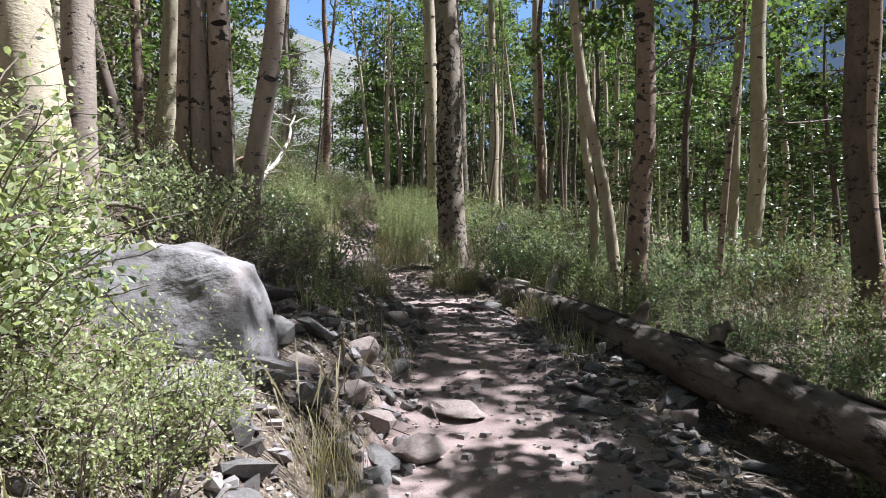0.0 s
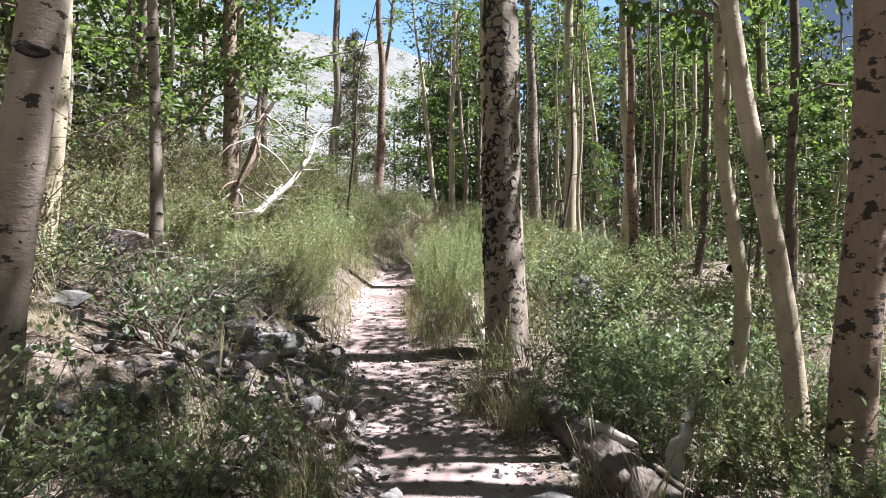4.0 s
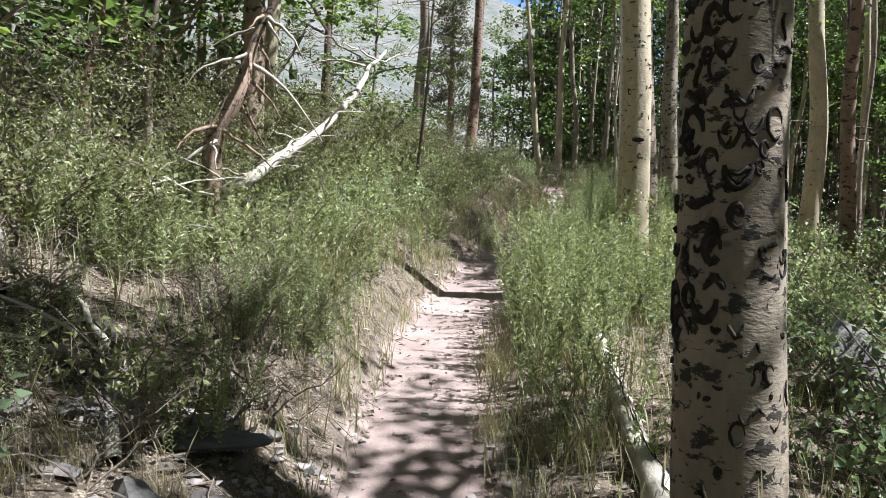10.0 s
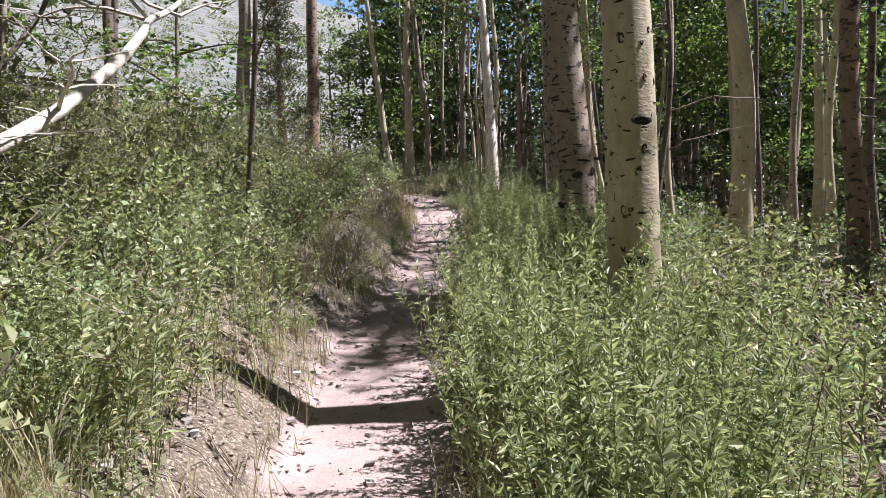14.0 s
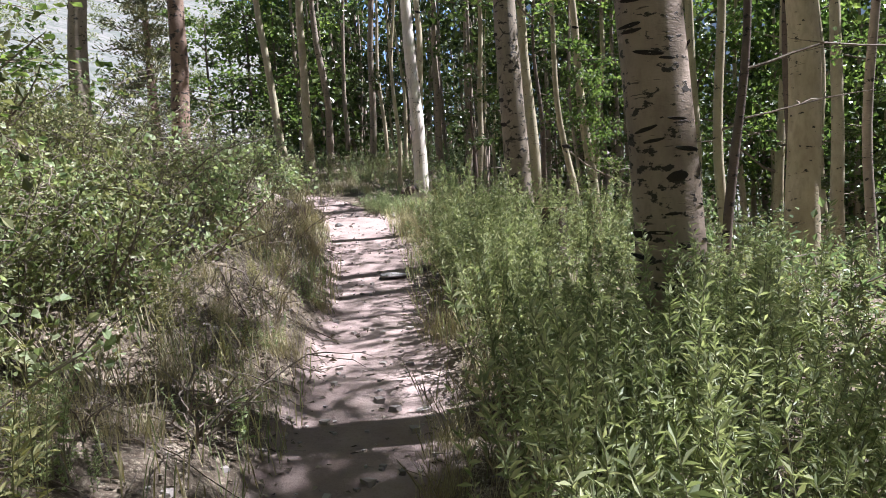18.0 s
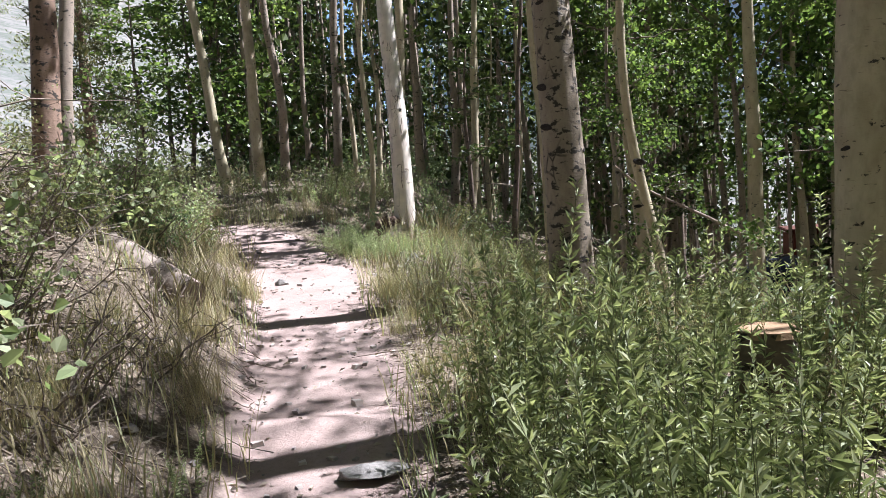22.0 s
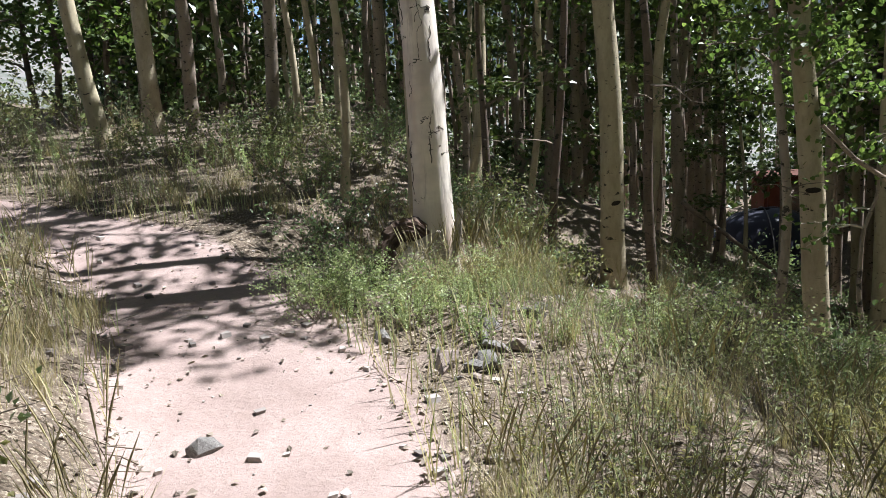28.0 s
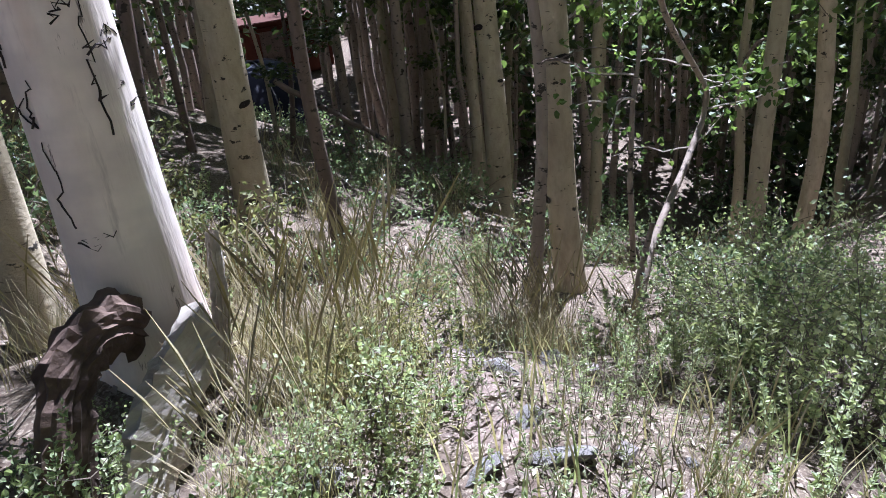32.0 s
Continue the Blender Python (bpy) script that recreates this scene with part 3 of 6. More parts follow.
carve(*TREE_A, 70, 77, 0.9, 3.3, -175, -80, 0.07, 0.009)
carve(*TREE_A, 80, 76, 0.3, 2.6, -185, -40, 0.028, 0.0055)
carve(*TREE_A, 34, 78, 0.5, 2.6, -95, -20, 0.05, 0.004)
mark_trunk(TREE_A[0], TREE_A[1], TREE_A[2], 26, 77, 0.3, 3.4, 0.03, 0.3, name="bark_scar", turn=False)
aspen(1.87, 6.85, 0.01, 0.115, 10, crown=False, bark= BARK_BROWN, bend=0.05, knots=5, dead=3, label=BROWN)
aspen(1.78, 7.16, -0.10, 0.065, 9, start=0.78, bend=0.06, sprays=((3.2, 200, 0.9),))
aspen(1.72, 8.25, 0.0, 0.058, 7, crown=False, bend=0.0, knots=8, label="thin crooked aspen with white bark and dark knots", sprays=((2.4, 141, 1.9), (2.3, 261, 1.9), (2.7, 40, 2.0), (2.9, 352, 2.0)), curve=((0, 0), (0.25, 0.0), (0.65, 0.08), (1.0, 0.05), (1.4, -0.02), (1.8, -0.08), (2.6, -0.09), (7, 0.1)))
aspen(3.4, 16.3, 0.03, 0.07, 9.5, BARK_DARK, bend=0.06, start=0.82, sprays=((3.4, 10, 1.6),))
aspen(3.32, 7.8, 0.06, 0.10, 10, start=0.82, sprays=((2.8, 40, 2.0), (4.2, 160, 2.0)), bend=0.04, knots=3, dead=2)
aspen(3.59, 6.0, -0.08, 0.106, 10, sprays=((3.0, 70, 2.0),), bark= BARK_DARK, bend=0.07, dead=3)
aspen(4.1, 6.6, -0.01, 0.085, 9, crown=False, label=BROWN, bark= BARK_BROWN, dead=2)
aspen(2.75, 7.2, 0.03, 0.04, 4.5, BARK_BROWN, crown=False, bend=0.10, dead=2, label="broken dead aspen sapling with bare twigs")
aspen(2.95, 8.6, -0.02, 0.05, 7, BARK_DARK, crown=False, bend=0.08, dead=2, sprays=((2.2, 91, 1.0), (3.6, 200, 1.6)))
aspen(4.3, 10.6, 0.02, 0.09, 9, bend=0.05, sprays=((2.2, 180, 2.0), (3.3, 260, 2.0)))
aspen(6.2, 13.0, -0.02, 0.08, 9.5, bend=0.06, dense=True, sprays=((2.4, 181, 2.0), (3.6, 80, 2.0)))
aspen(4.4, 16.2, 0.02, 0.06, 10.5, BARK_DARK, bend=0.06, start=0.8, sprays=((2.2, 182, 2.0), (3.2, 10, 2.0)))
# Added tree: its high crown throws shade on the trail.
aspen(4.9, 16.9, 0.0, 0.09, 11.5, bend=0.05, start=0.86)
# Out-of-view tree added to shade the trail further up.
aspen(5.2, 22.6, 0.0, 0.10, 10.5, bend=0.04, start=0.84)
aspen(4.6, 18.0, 0.0, 0.08, 11, bend=0.06, crown=False, dead=3, sprays=((2.0, 183, 1.6),))
aspen(4.3, 20.4, 0.02, 0.07, 11, bend=0.06, crown=False, dead=3, sprays=((2.0, 330, 1.6),))
# middle
TREE_B = aspen(-0.12, 14.03, -0.04, 0.155, 12, bend=0.03, knots=16, label="leaning pale aspen with dark carved lettering scars", sides=24)
carve(*TREE_B, 60, 79, 0.3, 2.8, -190, -20, 0.022, 0.0035)
mark_trunk(TREE_B[0], TREE_B[1], TREE_B[2], 44, 80, 0.2, 3.0, 0.022, 0.35, name="bark_scar", turn=False)
TREE_C = aspen(0.0, 16.74, -0.02, 0.18, 12, BARK_PEEL, bend=0.03, knots=12, label=OLD, sides=24)
mark_trunk(TREE_C[0], TREE_C[1], TREE_C[2], 70, 81, 0.3, 3.6, 0.05, 0.3, name="bark_scar", turn=False)
aspen(2.72, 19.74, -0.006, 0.165, 11, start=0.86, knots=5, label=PALE, sprays=((3.4, 50, 0.9),))
aspen(1.10, 18.3, 0.08, 0.038, 7, BARK_DARK, bend=0.06, crown=False, dead=3, sprays=((3.6, 20, 0.6),))
aspen(1.67, 19.0, -0.01, 0.046, 8, bend=0.06, crown=False, dead=3, sprays=((4.2, 20, 0.8),))
aspen(2.27, 16.2, 0.02, 0.095, 9, BARK_BROWN, crown=False, bend=0.06, dead=4, label=BROWN)
aspen(1.47, 20.36, 0.0, 0.155, 12, start=0.7, knots=7, bend=0.03, label=PALE, sprays=((2.7, 170, 0.8),))
aspen(0.70, 22.66, -0.03, 0.185, 11, BARK_CARVED, bend=0.025, knots=12, label="leaning old aspen with carved lettering scars", sides=24)
aspen(-2.9, 15.9, 0.12, 0.03, 5, BARK_DARK, crown=False, bend=0.10, dead=4, label="thin dark leafless sapling on the bank")
aspen(-4.25, 25.6, 0.0, 0.155, 12, BARK_BROWN, knots=4, start=0.6, label="aspen with orange-brown weathered bark on the slope")
aspen(-5.8, 25.5, 0.03, 0.165, 12, BARK_OLD, knots=3, start=0.6)
aspen(-4.97, 28.0, 0.10, 0.12, 11, BARK_OLD, start=0.6)
aspen(-8.64, 14.5, 0.04, 0.20, 11, BARK_OLD, dead=3)
aspen(-7.6, 19.0, 0.05, 0.19, 11, BARK_OLD, dead=5, start=0.6)
aspen(-6.6, 18.2, -0.05, 0.08, 8, BARK_BROWN, dead=4)
aspen(-6.3, 12.4, 0.03, 0.10, 10, sprays=((1.6, 300, 2.0), (2.2, 40, 2.1), (3.0, 340, 2.0)))
aspen(-7.2, 11.0, 0.02, 0.09, 9, BARK_DARK, dead=4, bend=0.08)
aspen(-5.6, 13.2, -0.05, 0.06, 7, BARK_BROWN, dead=5, bend=0.10, crown=False, label="dead leafless aspen with many bare twigs")
aspen(-6.4, 9.4, 0.06, 0.08, 8, BARK_DARK, dead=4, bend=0.08)
aspen(-8.4, 17.0, 0.04, 0.08, 8, BARK_BROWN, dead=5, bend=0.08, crown=False, label="dead leafless aspen with many bare twigs")
# far end of the trail
aspen(-3.0, 31.4, -0.11, 0.108, 11, bend=0.03, knots=4, start=0.6)
aspen(-2.56, 33.0, 0.02, 0.134, 12, bend=0.03, knots=4, start=0.6)
aspen(-2.0, 33.3, -0.05, 0.108, 11, BARK_OLD, bend=0.06, start=0.55)
aspen(-0.91, 31.2, 0.02, 0.092, 11, BARK_OLD)
aspen(-0.55, 31.8, 0.005, 0.054, 9)
aspen(-0.16, 32.5, -0.006, 0.057, 9)
aspen(-0.58, 28.0, 0.06, 0.042, 8, bend=0.07, dead=2)
aspen(1.35, 30.0, 0.09, 0.079, 10)
aspen(2.39, 30.5, 0.04, 0.051, 9, dead=3)
aspen(1.85, 28.6, 0.05, 0.052, 9, BARK_DARK, bend=0.07, dead=4)
aspen(4.63, 31.0, 0.07, 0.093, 10)
aspen(2.42, 27.5, 0.01, 0.055, 8, BARK_DARK, dead=3)
aspen(-0.26, 26.6, 0.02, 0.075, 10, knots=3)
aspen(2.45, 28.3, -0.02, 0.138, 12, knots=4, bend=0.03, label=PALE)
aspen(3.06, 25.9, -0.09, 0.108, 9, knots=14, bend=0.03, label=PALE, start=0.86, sprays=((2.2, 60, 1.7), (2.3, 140, 1.6), (2.1, 300, 1.65), (1.7, 330, 0.9), (2.4, 346, 1.7)))
aspen(5.8, 27.8, 0.0, 0.15, 11, knots=4, crown=False, label=PALE)
aspen(2.54, 26.0, 0.02, 0.045, 6, BARK_OLD, dead=2, crown=False, label="thin dead aspen pole with bare twigs")
aspen(1.57, 22.73, -0.03, 0.048, 8, start=0.8, bend=0.08, knots=4, sprays=((2.6, 90, 0.7),))
aspen(5.8, 25.0, 0.05, 0.10, 10, sprays=((2.2, 200, 2.0),), crown=False)
# behind the start, then trees added to cast shade
aspen(-1.6, -3.0, 0.03, 0.12, 11)
aspen(2.4, -3.6, -0.04, 0.13, 11)
aspen(4.2, -1.2, 0.02, 0.12, 11, dense=True)
# Added trees, mostly out of view, whose crowns shade trail and bank.
aspen(3.9, 3.0, 0.02, 0.09, 6.4, dense=True, start=0.5)
aspen(4.6, 5.0, 0.02, 0.08, 10.5, dense=True, start=0.5)
aspen(4.3, 6.0, 0.0, 0.09, 10, dense=True, start=0.5)
aspen(2.75, 10.0, 0.0, 0.05, 11.0, BARK_DARK, dense=True, start=0.46)
aspen(3.4, 17.7, 0.0, 0.05, 10.0, BARK_DARK, start=0.86)
aspen(3.4, 19.6, 0.0, 0.05, 10.5, BARK_OLD, start=0.84)
aspen(3.5, 21.1, 0.0, 0.05, 10.5, BARK_DARK, start=0.84)
# Added to shade the weeds at the trail's end.
aspen(6.4, 24.6, 0.0, 0.09, 12.0, dense=True, start=0.48)
# Added sunward of the hollow; their dense crowns keep its floor dark.
for gx, gy in ((6.6, 29.6), (7.3, 31.1), (5.7, 31.8), (6.0, 33.6)):
    aspen(gx, gy, 0.0, 0.08, 10.0, BARK_OLD, dense=True, start=0.38, label="leafy aspen added to shade the hollow")
# Added off to the right so the trail's start lies in shade.
for gx, gy in ((5.2, 0.2), (6.1, 4.4), (7.6, 0.6)):
    aspen(gx, gy, 0.01 * (gy - 5), 0.09, 8.6, dense=True, bend=0.06)
# Dense aspens added on the tent's sun side to block the light.
for gx, gy in ((18.2, 39.6), (19.6, 38.4), (20.8, 40.6), (17.6, 37.2)):
    aspen(gx, gy, 0.01, 0.10, 9.5, dense=True, start=0.35, label="leafy aspen added to shade the camp")
aspen(-4.2, -0.8, 0.02, 0.12, 11)
# More added crowns that block the sun from the hollow.
for gx, gy in ((9.6, 25.6), (10.6, 28.2), (8.8, 29.6), (11.4, 24.2), (9.4, 31.6), (12.2, 30.6), (8.8, 23.2), (7.9, 27.3), (7.5, 29.0)):
    aspen(gx, gy, 0.01, 0.09, 9.5, dense=True, bend=0.05, start=0.3, label="leafy aspen added to shade the hollow")


def snag():
    """The barkless dead trunk near the end, with its split bark slabs."""
    x, y = -0.29, 25.88
    tree = new("dead_snag")
    tree.location = (x, y, 2.98)
    tagged(tree, "standing dead aspen stripped to smooth bare cream wood", "dead tree")
    a = Mat("bare_snag_wood", 0.55)
    c = a.ramp(a.noise((5, 5, 1.2), 5), (0.3, (0.66, 0.57, 0.48)), (0.7, (0.84, 0.77, 0.69)))
    c = a.mix(a.ramp(a.noise((2.2, 2.2, 0.9), 4), (0.5, 0.0), (0.68, 0.6)), c, (0.55, 0.34, 0.20))
    c = a.mix(a.ramp(a.noise((3, 3, 6), 4), (0.42, 0.5), (0.6, 0.0)), c, (0.50, 0.44, 0.41))
    c = a.mix(a.ramp(a.noise((9, 9, 1.1), 6, 0.75), (0.56, 0.0), (0.66, 0.6)), c, (0.33, 0.27, 0.25))
    c = a.mix(a.ramp(a.noise((26, 26, 5), 5, 0.75), (0.64, 0.0), (0.68, 0.8)), c, (0.09, 0.065, 0.05))
    a.color(c).bump(a.noise((30, 30, 4), 5), 0.45, 0.012)
    P = trunk_path(0, 0, -0.03, 8.5, 0.02, 5, 0.055)
    me, R = trunk_mesh(P, 0.135, a.m, 5, 28, 0.25, 0.03)
    trunk = part("trunk", me, tree)
    g = np.random.default_rng(3)
    for k in range(34):
        h, az, n = g.uniform(0.15, 2.3), g.uniform(-200, -40), 14
        u = np.linspace(0, 1, n)
        flat = g.random() < 0.35
        th = radians(az) + np.cumsum(g.normal(size=n)) * (0.16 if flat else 0.06) + (u * g.uniform(-1, 1) if flat else 0)
        hs = h + u * (g.uniform(-0.05, 0.05) if flat else g.uniform(0.06, 0.3)) + g.normal(size=n) * 0.008
        r = np.interp(hs, P[:, 2], R) * 1.0
        Q = np.stack([np.interp(hs, P[:, 2], P[:, 0]) + np.cos(th) * r, np.interp(hs, P[:, 2], P[:, 1]) + np.sin(th) * r, hs], -1)
        part("crack", np_mesh("crack", *tube(Q, np.linspace(0.0032, 0.0016, n), 4), SCAR), trunk)
    base = np.array(tree.location)

    def slab(name, pts, width, thick, label, mat):
        pts = np.array(pts) - base
        u = np.linspace(0, 1, 30)
        t = np.linspace(0, 1, len(pts))
        Q = np.stack([np.interp(u, t, pts[:, q]) for q in range(3)], -1)
        Q[1:-1] = 0.25 * Q[:-2] + 0.5 * Q[1:-1] + 0.25 * Q[2:]
        ang = np.linspace(0, 2 * np.pi, 28, endpoint=False)
        k = 1 / np.sqrt(np.cos(ang) ** 2 + (np.sin(ang) * width / thick) ** 2)
        k = k[None] * (1 + 0.55 * (g.random((1, 28)) - 0.5) + 0.28 * (g.random((30, 28)) - 0.5))
        w = width * (1.1 - 0.3 * u) * (1 + 0.22 * (g.random(30) - 0.5))
        part(name, np_mesh(name, *tube(Q, w, 28, k), mat), tree, label)

    slab("bark_slab", ((-0.29, 25.68, 3.0), (-0.42, 25.62, 2.99), (-0.50, 25.60, 2.95), (-0.58, 25.58, 2.87), (-0.66, 25.56, 2.78), (-0.72, 25.54, 2.66)), 0.085, 0.03, "weathered grey split bark slab", TWIG_PALE)
    slab("bark_slab", ((-0.35, 25.82, 3.02), (-0.45, 25.77, 3.11), (-0.53, 25.74, 3.13), (-0.61, 25.72, 3.10), (-0.67, 25.70, 3.02), (-0.72, 25.68, 2.90), (-0.75, 25.66, 2.68)), 0.075, 0.03, "dark rotten bark arching from the base", SLAB)
    slab("splinter", ((-0.25, 25.74, 2.70), (-0.21, 25.72, 2.92), (-0.18, 25.72, 3.07), (-0.16, 25.72, 3.22)), 0.021, 0.016, "upright broken splinter", TWIG_PALE)


snag()


def fallen_log():
    P0, P1 = np.array([0.60, 7.4]), np.array([2.13, 2.3])
    n = 46
    u = np.linspace(0, 1, n)
    ly = np.linspace(8.75, 2.0, n)
    xy = np.column_stack([np.interp(ly, (2.0, 3.6, 5.5, 7.4, 8.75), (2.22, 1.76, 1.17, 0.60, 0.2)), ly])
    R = 0.105 + 0.06 * u
    zs = np.interp(ly, (2.0, 3.6, 5.5, 7.4, 8.75), (0.46, 0.63, 0.85, 1.02, 1.14))
    Q = np.column_stack([xy, zs])
    g = np.random.default_rng(11)
    k = 1 + 0.16 * (g.random((n, 20)) - 0.5)
    k = 0.5 * k + 0.5 * np.roll(k, 1, 0)
    R[0], R[-1] = 0.02, 0.03
    a = Mat("log_bark", 0.9)
    c = a.ramp(a.noise((7, 2, 7), 6, 0.7), (0.3, (0.075, 0.06, 0.05)), (0.7, (0.24, 0.195, 0.165)))
    c = a.mix(a.ramp(a.noise((13, 2.4, 13), 5, 0.7), (0.56, 0.0), (0.62, 0.95)), c, (0.035, 0.028, 0.024))
    a.color(c).bump(a.noise((16, 5, 16), 6, 0.7), 0.9, 0.03)
    log = new("fallen_log")
    mid = Vector((1.0, 5.4, 0.75))
    log.location = mid
    tagged(log, "long fallen tree trunk with cracked grey-brown bark beside the trail", "log")
    V, F = tube(Q - np.array(mid), R, 20, k)
    bole = part("trunk", np_mesh("trunk", V, F, a.m, True), log)
    # loose bark plates with gaps between
    for q in range(34):
        v = g.uniform(0.22, 0.98)
        c = np.array([np.interp(v, u, Q[:, j]) for j in range(3)]) - np.array(mid)
        r = 0.105 + 0.06 * v
        th0, L, wd = g.uniform(-0.5, 2.9), g.uniform(0.18, 0.5), g.uniform(0.5, 0.95)
        d = unit(np.array([P1[0] - P0[0], P1[1] - P0[1], -0.55]))
        side = unit(np.cross(d, [0, 0, 1.0]))
        upv = np.cross(side, d)
        pts = []
        for rad in (r + 0.006, r + 0.024):
            for s in np.linspace(-0.5, 0.5, 5):
                for w in np.linspace(-0.5, 0.5, 4):
                    th = th0 + w * wd * (1 - 0.3 * abs(s)) + 0.1 * g.random()
                    pts.append(c + d * s * L * (1 + 0.2 * g.random()) + (side * math.cos(th) + upv * math.sin(th)) * rad)
        f = []
        for i in range(4):
            for j in range(3):
                p = i * 4 + j
                f += [[p, p + 1, p + 5, p + 4], [p + 20, p + 24, p + 25, p + 21]]
        for i in range(4):
            f += [[i * 4, i * 4 + 4, i * 4 + 24, i * 4 + 20], [i * 4 + 3, i * 4 + 23, i * 4 + 27, i * 4 + 7]]
        for j in range(3):
            f += [[j, j + 20, j + 21, j + 1], [16 + j, 17 + j, 37 + j, 36 + j]]
        part("bark_plate", np_mesh("bark_plate", pts, f, a.m, True), bole)
    for base, tip, r0, m in (((0.98, 6.75, 1.0), (1.16, 7.05, 1.30), 0.045, TWIG_PALE), ((1.36, 5.0, 0.88), (1.46, 5.05, 1.08), 0.06, TWIG), ((0.62, 7.3, 1.09), (0.85, 6.9, 1.11), 0.05, TWIG_PALE), ((1.62, 4.2, 0.85), (1.74, 4.3, 1.0), 0.05, TWIG)):
        b, t = np.array(base) - np.array(mid), np.array(tip) - np.array(mid)
        w = np.linspace(0, 1, 9)
        S = b + (t - b) * w[:, None]
        S[1:-1] += g.normal(size=(7, 3)) * 0.012
        V, F = tube(S, r0 * np.array([1.1, 1, 0.95, 0.9, 0.85, 0.75, 0.65, 0.5, 0.1]), 10, 1 + 0.25 * (g.random((9, 10)) - 0.5))
        part("branch_stub", np_mesh("branch_stub", V, F, m, True), bole, "bleached broken branch stub")


fallen_log()


def bleached_log():
    """A narrow silver-grey log lying in the weeds beside the big aspen."""
    g = np.random.default_rng(12)
    a, b = np.array([0.0, 9.55, gz(0.0, 9.55) + 0.03]), np.array([-0.43, 11.9, gz(-0.43, 11.9) + 0.09])
    u = np.linspace(0, 1, 24)
    Q = (b - a) * u[:, None] + g.normal(size=(24, 3)) * 0.006
    R = 0.062 * (1 - 0.3 * u)
    R[0], R[-1] = 0.03, 0.02
    log = new("bleached_log")
    log.location = a
    tagged(log, "narrow silver-grey bleached log lying in the weeds", "log")
    ring = 1 + 0.25 * (np.tile(g.random((1, 16)), (24, 1)) - 0.5) + 0.08 * (g.random((24, 16)) - 0.5)
    bole = part("trunk", np_mesh("trunk", *tube(Q, R, 16, ring), TWIG_PALE, True), log)
    for k in range(5):
        t = np.linspace(0.1 + 0.15 * k, 0.3 + 0.15 * k, 9)
        S = np.stack([np.interp(t, u, Q[:, q]) for q in range(3)], -1) + np.array([0.03 - 0.012 * k, -0.02, 0.06]) + g.normal(size=(9, 3)) * 0.003
        part("crack", np_mesh("crack", *tube(S, np.full(9, 0.004), 4), SCAR), bole)


bleached_log()


def dead_limb(name, label, pts, r0, twigs, mat, seed, group=""):
    g = np.random.default_rng(seed)
    pts = np.array(pts, float)
    u = np.linspace(0, 1, 16)
    Q = np.stack([np.interp(u, np.linspace(0, 1, len(pts)), pts[:, k]) for k in range(3)], -1)
    Q[1:-1] += g.normal(size=(14, 3)) * r0 * 0.35
    ob = new(name)
    ob.location = Q[0]
    tagged(ob, label, "dead branch", group)
    V, F = tube(Q - Q[0], r0 * (1 - 0.75 * u) + 0.004, 10, 1 + 0.2 * (g.random((16, 10)) - 0.5))
    part("stem", np_mesh("stem", V, F, mat, True), ob)
    for k in range(twigs):
        s = Q[g.integers(2, 15)] - Q[0]
        b = Bag()
        T = branch_points(g, s, g.uniform(0, 6.28), g.uniform(-0.2, 0.8), g.uniform(0.4, 1.2), 8, 0.3)
        b.add(*tube(T, np.linspace(0.018, 0.005, 8) * min(1.0, 0.35 + r0 * 9), 4))
        for q in range(5):
            b.add(*tube(branch_points(g, T[g.integers(2, 7)], g.uniform(0, 6.28), 0.3, g.uniform(0.2, 0.7), 5), np.linspace(0.008, 0.0025, 5) * min(1.0, 0.35 + r0 * 9), 3))
        part("twig", b.mesh("twig", mat), ob)
    return ob


dead_limb("leaning_dead_limb", "long bleached dead limb leaning up out of the brush", ((-4.3, 11.5, gz(-4.3, 11.5)), (-3.75, 11.85, 2.28), (-3.15, 12.1, 2.65), (-3.05, 13.55, 3.25), (-3.18, 14.6, 3.9), (-3.27, 15.7, 4.45)), 0.06, 14, TWIG_PALE, 1)
aspen(-4.63, 14.79, 0.0, 0.15, 11, BARK_BROWN, bend=0.03, label=BROWN, start=0.6, sprays=((2.0, 270, 1.9), (2.3, 331, 2.0), (2.6, 30, 1.9)))
aspen(-4.95, 15.7, 0.02, 0.10, 11, bend=0.03, knots=3, start=0.6, sprays=((2.4, 300, 1.9), (3.2, 20, 2.0)))
aspen(-6.2, 20.5, 0.02, 0.09, 8, BARK_DARK, bend=0.05, start=0.25)
aspen(-7.4, 23.0, 0.02, 0.09, 7, BARK_DARK, bend=0.05, start=0.2)
for gx, gy, gh in ((-5.3, 13.7, 4.6), (-6.3, 15.3, 5.4), (-5.5, 11.5, 4.2), (-6.9, 13.3, 5.0), (-5.9, 17.4, 5.2), (-7.6, 16.2, 5.6), (-7.3, 10.4, 5.0), (-4.9, 19.6, 3.4), (-8.6, 19.0, 5.5), (-8.2, 12.0, 5.2)):
    aspen(gx, gy, 0.02, 0.05, gh, BARK_OLD, start=0.12, label="bushy young aspen on the slope above the trail")
dead_limb("leaning_dead_limb", "forked dead branch with bare grey twigs", ((-6.0, 16.5, gz(-6, 16.5) - 0.05), (-5.8, 17.0, 4.0), (-5.2, 17.4, 5.2)), 0.05, 12, TWIG, 2)
dead_limb("fallen_dead_branch", "fallen bare branch lying on the stony bank", ((-2.6, 4.0, gz(-2.6, 4.0)), (-2.0, 4.6, gz(-2, 4.6) + 0.15), (-1.5, 5.0, gz(-1.5, 5) + 0.08)), 0.02, 4, TWIG, 3)
